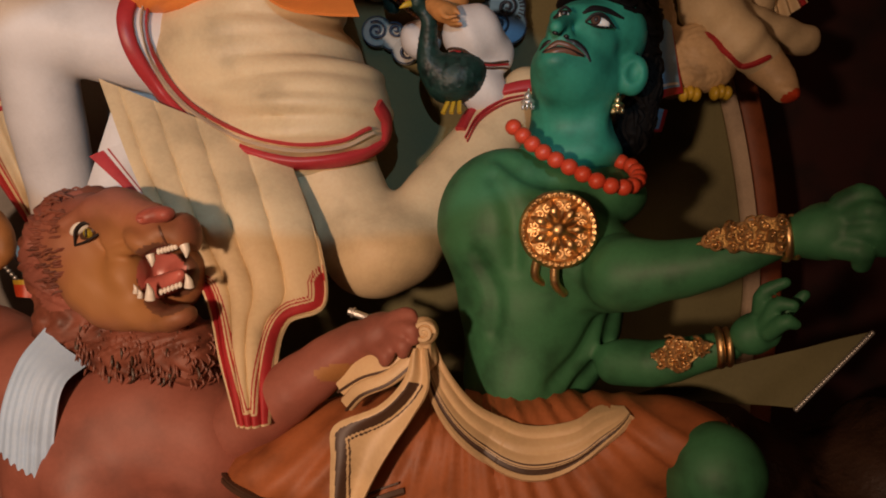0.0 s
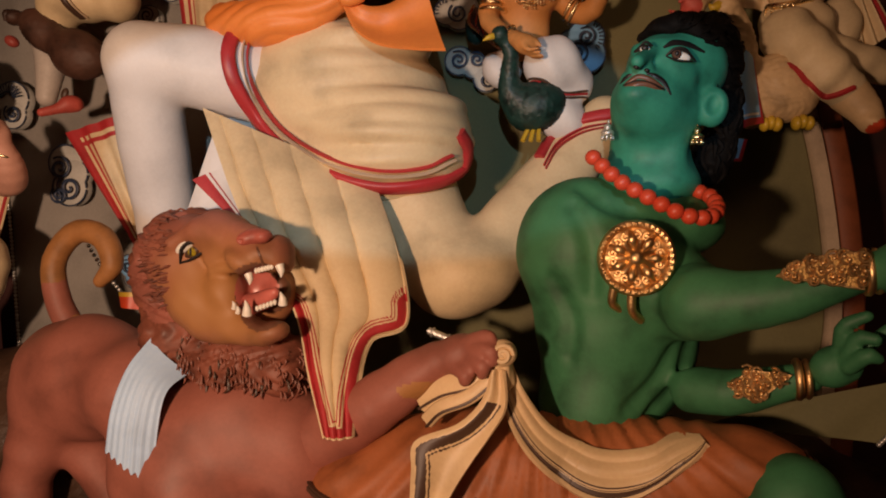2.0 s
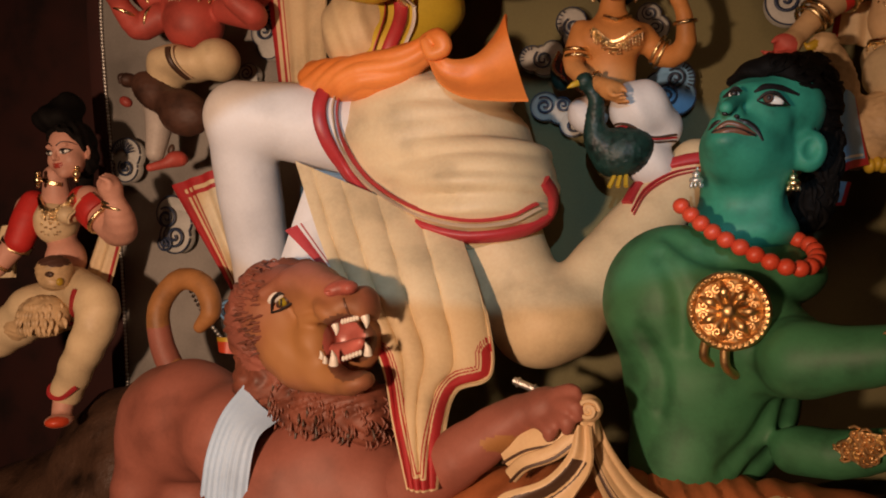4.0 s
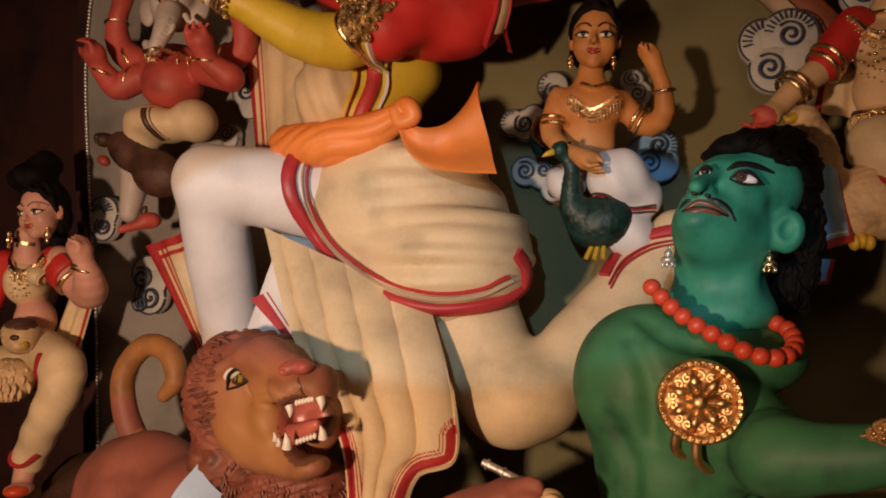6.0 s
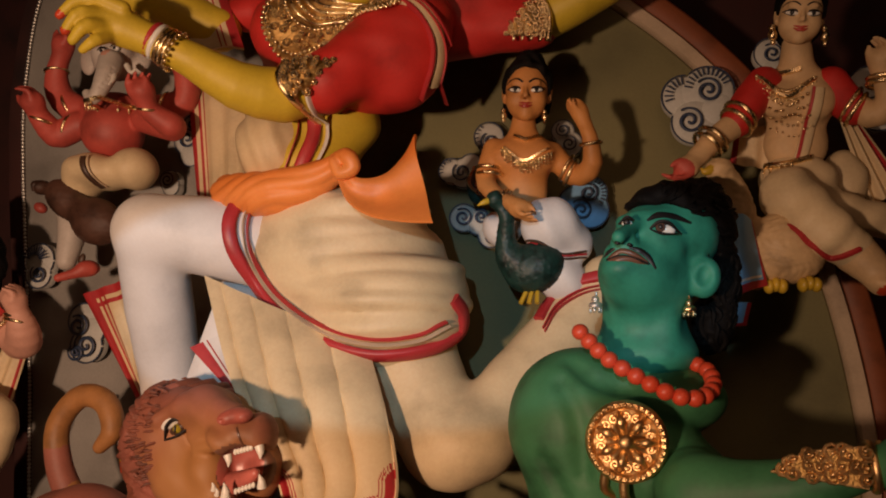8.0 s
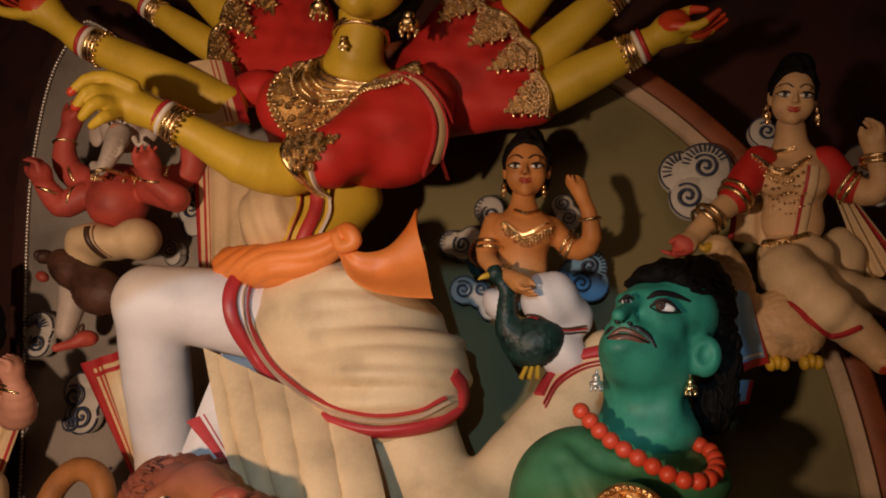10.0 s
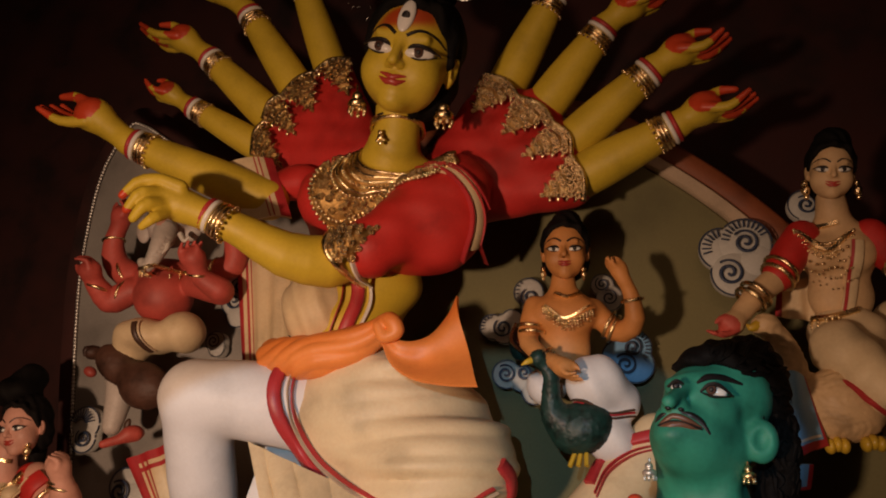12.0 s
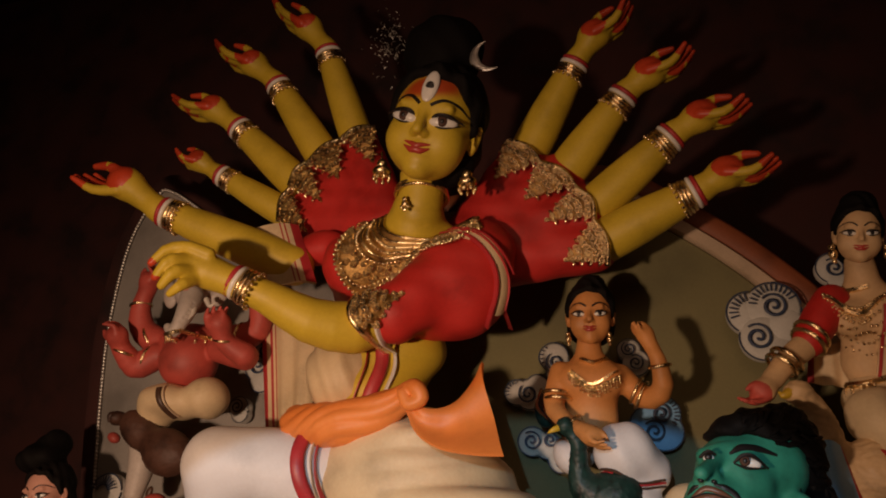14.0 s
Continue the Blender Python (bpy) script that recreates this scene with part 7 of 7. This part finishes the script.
tassels(k, B3 + EL, [(-1.290, 2.100, 2.250), (-1.217, 2.100, 2.229), (-1.144, 2.100, 2.256), (-1.113, 2.100, 2.274)], 0.018, 15)
for c, ax, rr in (((-1.434, 2.155, 2.215), (0.4, 0, 1), 22), ((-1.377, 2.215, 2.201), (1, 0, -0.3), 29), ((-1.055, 2.100, 2.209), (0.2, -0.3, 1), 19), ((-1.436, 2.208, 2.382), (-0.1, 0, 1), 21), ((-1.396, 2.235, 2.278), (1, 0, 0.5), 29), ((-1.078, 2.235, 2.258), (1, 0, -0.2), 27)):
    k.tube(ring_points(c, ax, 0.0015 * rr), 0.005, GOLD, 8, closed=True)
SHIN = limb([(-1.385, 2.240, 1.993), (-1.354, 2.210, 1.901), (-1.356, 2.190, 1.799)], [0.050, 0.042, 0.028], 0.015, n=6)
k.body(SHIN, 0.005, ELEPH)
SOLE = [ball((-1.260, 2.160, 1.775), (0.0241, 0.04, 0.0210), k=0.02), cap((-1.244, 2.150, 1.770), (-1.310, 2.100, 1.743), 0.0165, 0.0117, 0.02)]
k.body(SOLE, 0.004, PINK)
k.egg((-1.269, 2.140, 1.798), (0.010, 0.008, 0.017), UMBER, (0, 20, 0))
tagged(k.make("elephant_headed_statue"), "coral-red painted four-armed statue with grey elephant head", "statue")
k = Form()
MO = [ball((-1.252, 2.160, 1.914), (0.0673, 0.05, 0.0643), (0, 30, 0), 0.03), ball((-1.347, 2.170, 1.975), (0.0794, 0.045, 0.0500), (0, 40, 0), 0.03), ball((-1.220, 2.160, 1.897), (0.0643, 0.05, 0.0556), k=0.03), ball((-1.439, 2.180, 2.018), (0.0266, 0.03, 0.0222), k=0.02)]
k.body(MO, 0.006, BROWN, relief=lambda c: 0.0012 * np.sin(c[:, 0] * 150 + 20 * np.sin(c[:, 2] * 37)) * np.sin(c[:, 2] * 140 + 9 * np.sin(c[:, 0] * 41)))
k.tube([(-1.444, 2.170, 2.033), (-1.450, 2.160, 2.024), (-1.453, 2.160, 2.004)], [0.006, 0.012, 0.004], BROWN, 8, 6)
k.egg((-1.515, 2.270, 1.975), (0.022, 0.018, 0.016), PINK, (0, 30, 0))
tagged(k.make("mouse_statue"), "dark brown painted mouse statue on the backdrop", "statue")

# goddess with the owl
k = Form()
B4 = [ball((-1.676, 2.160, 1.600), (0.0686, 0.06, 0.0746), k=0.03), ball((-1.643, 2.160, 1.482), (0.0567, 0.06, 0.0656), k=0.03)] + limb([(-1.665, 2.140, 1.733), (-1.668, 2.150, 1.664)], [0.033, 0.042], 0.02)
B4 += limb([(-1.555, 2.150, 1.658), (-1.441, 2.130, 1.566), (-1.403, 2.090, 1.598), (-1.399, 2.060, 1.657)], [0.044, 0.048, 0.042, 0.024], 0.012, n=10) + limb([(-1.762, 2.150, 1.638), (-1.781, 2.120, 1.542), (-1.818, 2.080, 1.456)], [0.042, 0.038, 0.028], 0.012, n=7)
f1, e1 = fist((-1.401, 2.060, 1.659), (-1.403, 2.050, 1.684), (-1.407, 2.040, 1.722), 0.032, (-1, -0.3, 0.3))
k.body(B4 + f1, 0.0045, ROSE)
merged(k, head(ROSE, LIP, 0.03, soft=1.0, eyes=0.1, brow=0.011, wide=0.95), scaled(-1.575, 2.117, 1.722, 8, -4, -2, 0.158))
MOP4 = [ball((-1.680, 2.165, 1.906), (0.0627, 0.07, 0.0448), k=0.03), ball((-1.666, 2.200, 1.957), (0.0457, 0.05, 0.0396), k=0.03), ball((-1.631, 2.200, 1.826), (0.0305, 0.05, 0.0670), k=0.03), ball((-1.624, 2.220, 1.729), (0.0244, 0.03, 0.0488), k=0.03)]
k.body(MOP4, 0.006, HAIR, relief=lambda c: 0.003 * np.sin(c[:, 0] * 120 + 60 * c[:, 2]))
BL4 = [ball((-1.666, 2.145, 1.593), (0.0620, 0.062, 0.0679), k=0.03), ball((-1.667, 2.110, 1.609), (0.0290, 0.035, 0.0290), k=0.02), ball((-1.592, 2.110, 1.612), (0.0290, 0.035, 0.0290), k=0.02)]
k.body(BL4, 0.005, CREAM)
SL4 = limb([(-1.744, 2.145, 1.652), (-1.753, 2.125, 1.599), (-1.766, 2.110, 1.537)], [0.040, 0.044, 0.040], 0.015, n=6) + limb([(-1.572, 2.150, 1.658), (-1.526, 2.155, 1.627)], [0.044, 0.047], 0.015)
k.body(SL4, 0.005, RED)
FRONT4 = B4 + BL4 + SL4
k.band(FRONT4, [(-1.503, 2.100, 1.660), (-1.542, 2.100, 1.610), (-1.557, 2.100, 1.535), (-1.551, 2.100, 1.485)], 0.050, 0.010, RED, 24, lift=0.003)
k.band(FRONT4, [(-1.534, 2.100, 1.655), (-1.573, 2.100, 1.605), (-1.585, 2.100, 1.535), (-1.582, 2.100, 1.488)], 0.006, 0.012, CREAM, 24, lift=0.004)
SK4 = [ball((-1.677, 2.160, 1.339), (0.1253, 0.09, 0.0776), k=0.04)] + limb([(-1.588, 2.130, 1.398), (-1.479, 2.090, 1.351), (-1.484, 2.080, 1.274), (-1.555, 2.100, 1.169), (-1.607, 2.120, 1.087)], [0.062, 0.062, 0.056, 0.050, 0.046], 0.03, n=10) + limb([(-1.703, 2.100, 1.330), (-1.807, 2.100, 1.258), (-1.914, 2.100, 1.202)], [0.075, 0.062, 0.05], 0.03, n=6)
k.body(SK4, 0.006, CREAM, relief=lambda c: 0.0018 * np.sin(c[:, 0] * 60 + 50 * c[:, 2]))
k.band(SK4, [(-1.656, 2.100, 1.138), (-1.640, 2.100, 1.094), (-1.593, 2.100, 1.077), (-1.543, 2.100, 1.112)], 0.012, 0.006, BORDER, 24, lift=0.003)
k.band(SK4, [(-1.661, 2.100, 1.172), (-1.654, 2.100, 1.205), (-1.621, 2.100, 1.212)], 0.008, 0.006, BORDER, 14, lift=0.003)
k.band(SK4, [(-1.513, 2.100, 1.394), (-1.523, 2.100, 1.344), (-1.562, 2.100, 1.301), (-1.599, 2.100, 1.291)], 0.010, 0.006, BORDER, 24, lift=0.003)
quad_sheet(k, (-1.546, 2.200, 1.587), (-1.483, 2.200, 1.535), (-1.525, 2.200, 1.395), (-1.609, 2.200, 1.428), 24, 20, 0.006, CREAM, 2, 0.008, [(lambda u, v: u > 0.84, BORDER)])
quad_sheet(k, (-1.938, 2.220, 1.586), (-1.874, 2.220, 1.596), (-1.891, 2.220, 1.422), (-2.006, 2.220, 1.419), 24, 20, 0.006, CREAM, 2, 0.008)
FOOT4 = limb([(-1.611, 2.120, 1.082), (-1.608, 2.100, 1.033)], [0.034, 0.028], 0.012) + [ball((-1.591, 2.070, 1.012), (0.036, 0.045, 0.020), k=0.012)]
k.body(FOOT4, 0.005, ROSE, [((-1.557, 2.030, 1.014), (0.05, 0.04, 0.02), ALTA)])
gold_line(k, FRONT4, [(-1.677, 2.100, 1.718), (-1.627, 2.100, 1.704), (-1.574, 2.100, 1.723)], 0.012)
gold_line(k, FRONT4, [(-1.701, 2.100, 1.670), (-1.633, 2.100, 1.622), (-1.564, 2.100, 1.672)], 0.014, 0.006)
tassels(k, FRONT4, [(-1.696, 2.100, 1.663), (-1.632, 2.100, 1.615), (-1.568, 2.100, 1.666)], 0.03, 17)
tassels(k, FRONT4, [(-1.670, 2.100, 1.636), (-1.637, 2.100, 1.615), (-1.604, 2.100, 1.636)], 0.075, 7)
for c, ax, rr in (((-1.409, 2.075, 1.631), (0.2, 0.3, 1), 24), ((-1.407, 2.080, 1.618), (0.2, 0.3, 1), 27), ((-1.487, 2.130, 1.599), (1, 0, -0.9), 35), ((-1.782, 2.120, 1.529), (0.6, 0, 1), 29), ((-1.788, 2.120, 1.519), (0.6, 0, 1), 29), ((-1.811, 2.085, 1.468), (0.7, 0.2, 0.8), 22)):
    k.tube(ring_points(c, ax, 0.0014 * rr), 0.006, GOLD, 8, closed=True)
for c in ((-1.655, 2.060, 1.732), (-1.540, 2.080, 1.748)):
    drops(k, c, 0.014)
tagged(k.make("seated_goddess_statue"), "rosy painted seated statue in cream cloth and gold jewels", "statue")
k = Form()
OWL = [ball((-1.598, 2.060, 1.449), (0.0509, 0.05, 0.0452), k=0.02), ball((-1.583, 2.045, 1.417), (0.0393, 0.04, 0.0253), k=0.02), ball((-1.635, 2.060, 1.316), (0.0791, 0.06, 0.0622), k=0.03), ball((-1.735, 2.070, 1.290), (0.0483, 0.04, 0.0483), k=0.03)]
k.body(OWL, 0.0045, SWAN, [((-1.571, 2.030, 1.483), (0.06, 0.06, 0.022), BROWN)], relief=lambda c: 0.0015 * np.sin(c[:, 0] * 150 + 12 * np.sin(c[:, 2] * 45)) * np.sin(c[:, 2] * 120))
q, nn = on(OWL, (-1.575, 2.000, 1.439), (-1.514, 2.000, 1.444), (-1.549, 2.000, 1.418))
for p in q[:2]:
    k.egg(p, (0.014, 0.006, 0.009), UMBER)
k.egg(q[2], (0.008, 0.012, 0.012), BEAK)
r = random.Random(5)
for row in range(5):
    for col in range(11):
        x, _, z = np.array((-1.608, 2.030, 1.372)) + ((col - 5 + 0.5 * (row % 2)) * 0.0135 + r.uniform(-0.003, 0.003), 0, -0.019 * row)
        q, nn = front(OWL, np.array([x]), np.array([z]))
        if q[0][1] < 2.1:
            e = r.uniform(-0.008, 0.008)
            k.tube([q[0] + nn[0] * 0.001, q[0] + nn[0] * 0.006 + (e * 0.5, 0, -0.013), q[0] + nn[0] * 0.004 + (e, 0, -0.031)], [0.003, 0.0075, 0.0015], SWAN, 6, 6, squash=0.6)
tagged(k.make("owl_statue"), "buff painted owl statue with carved feathers on a lap", "statue")
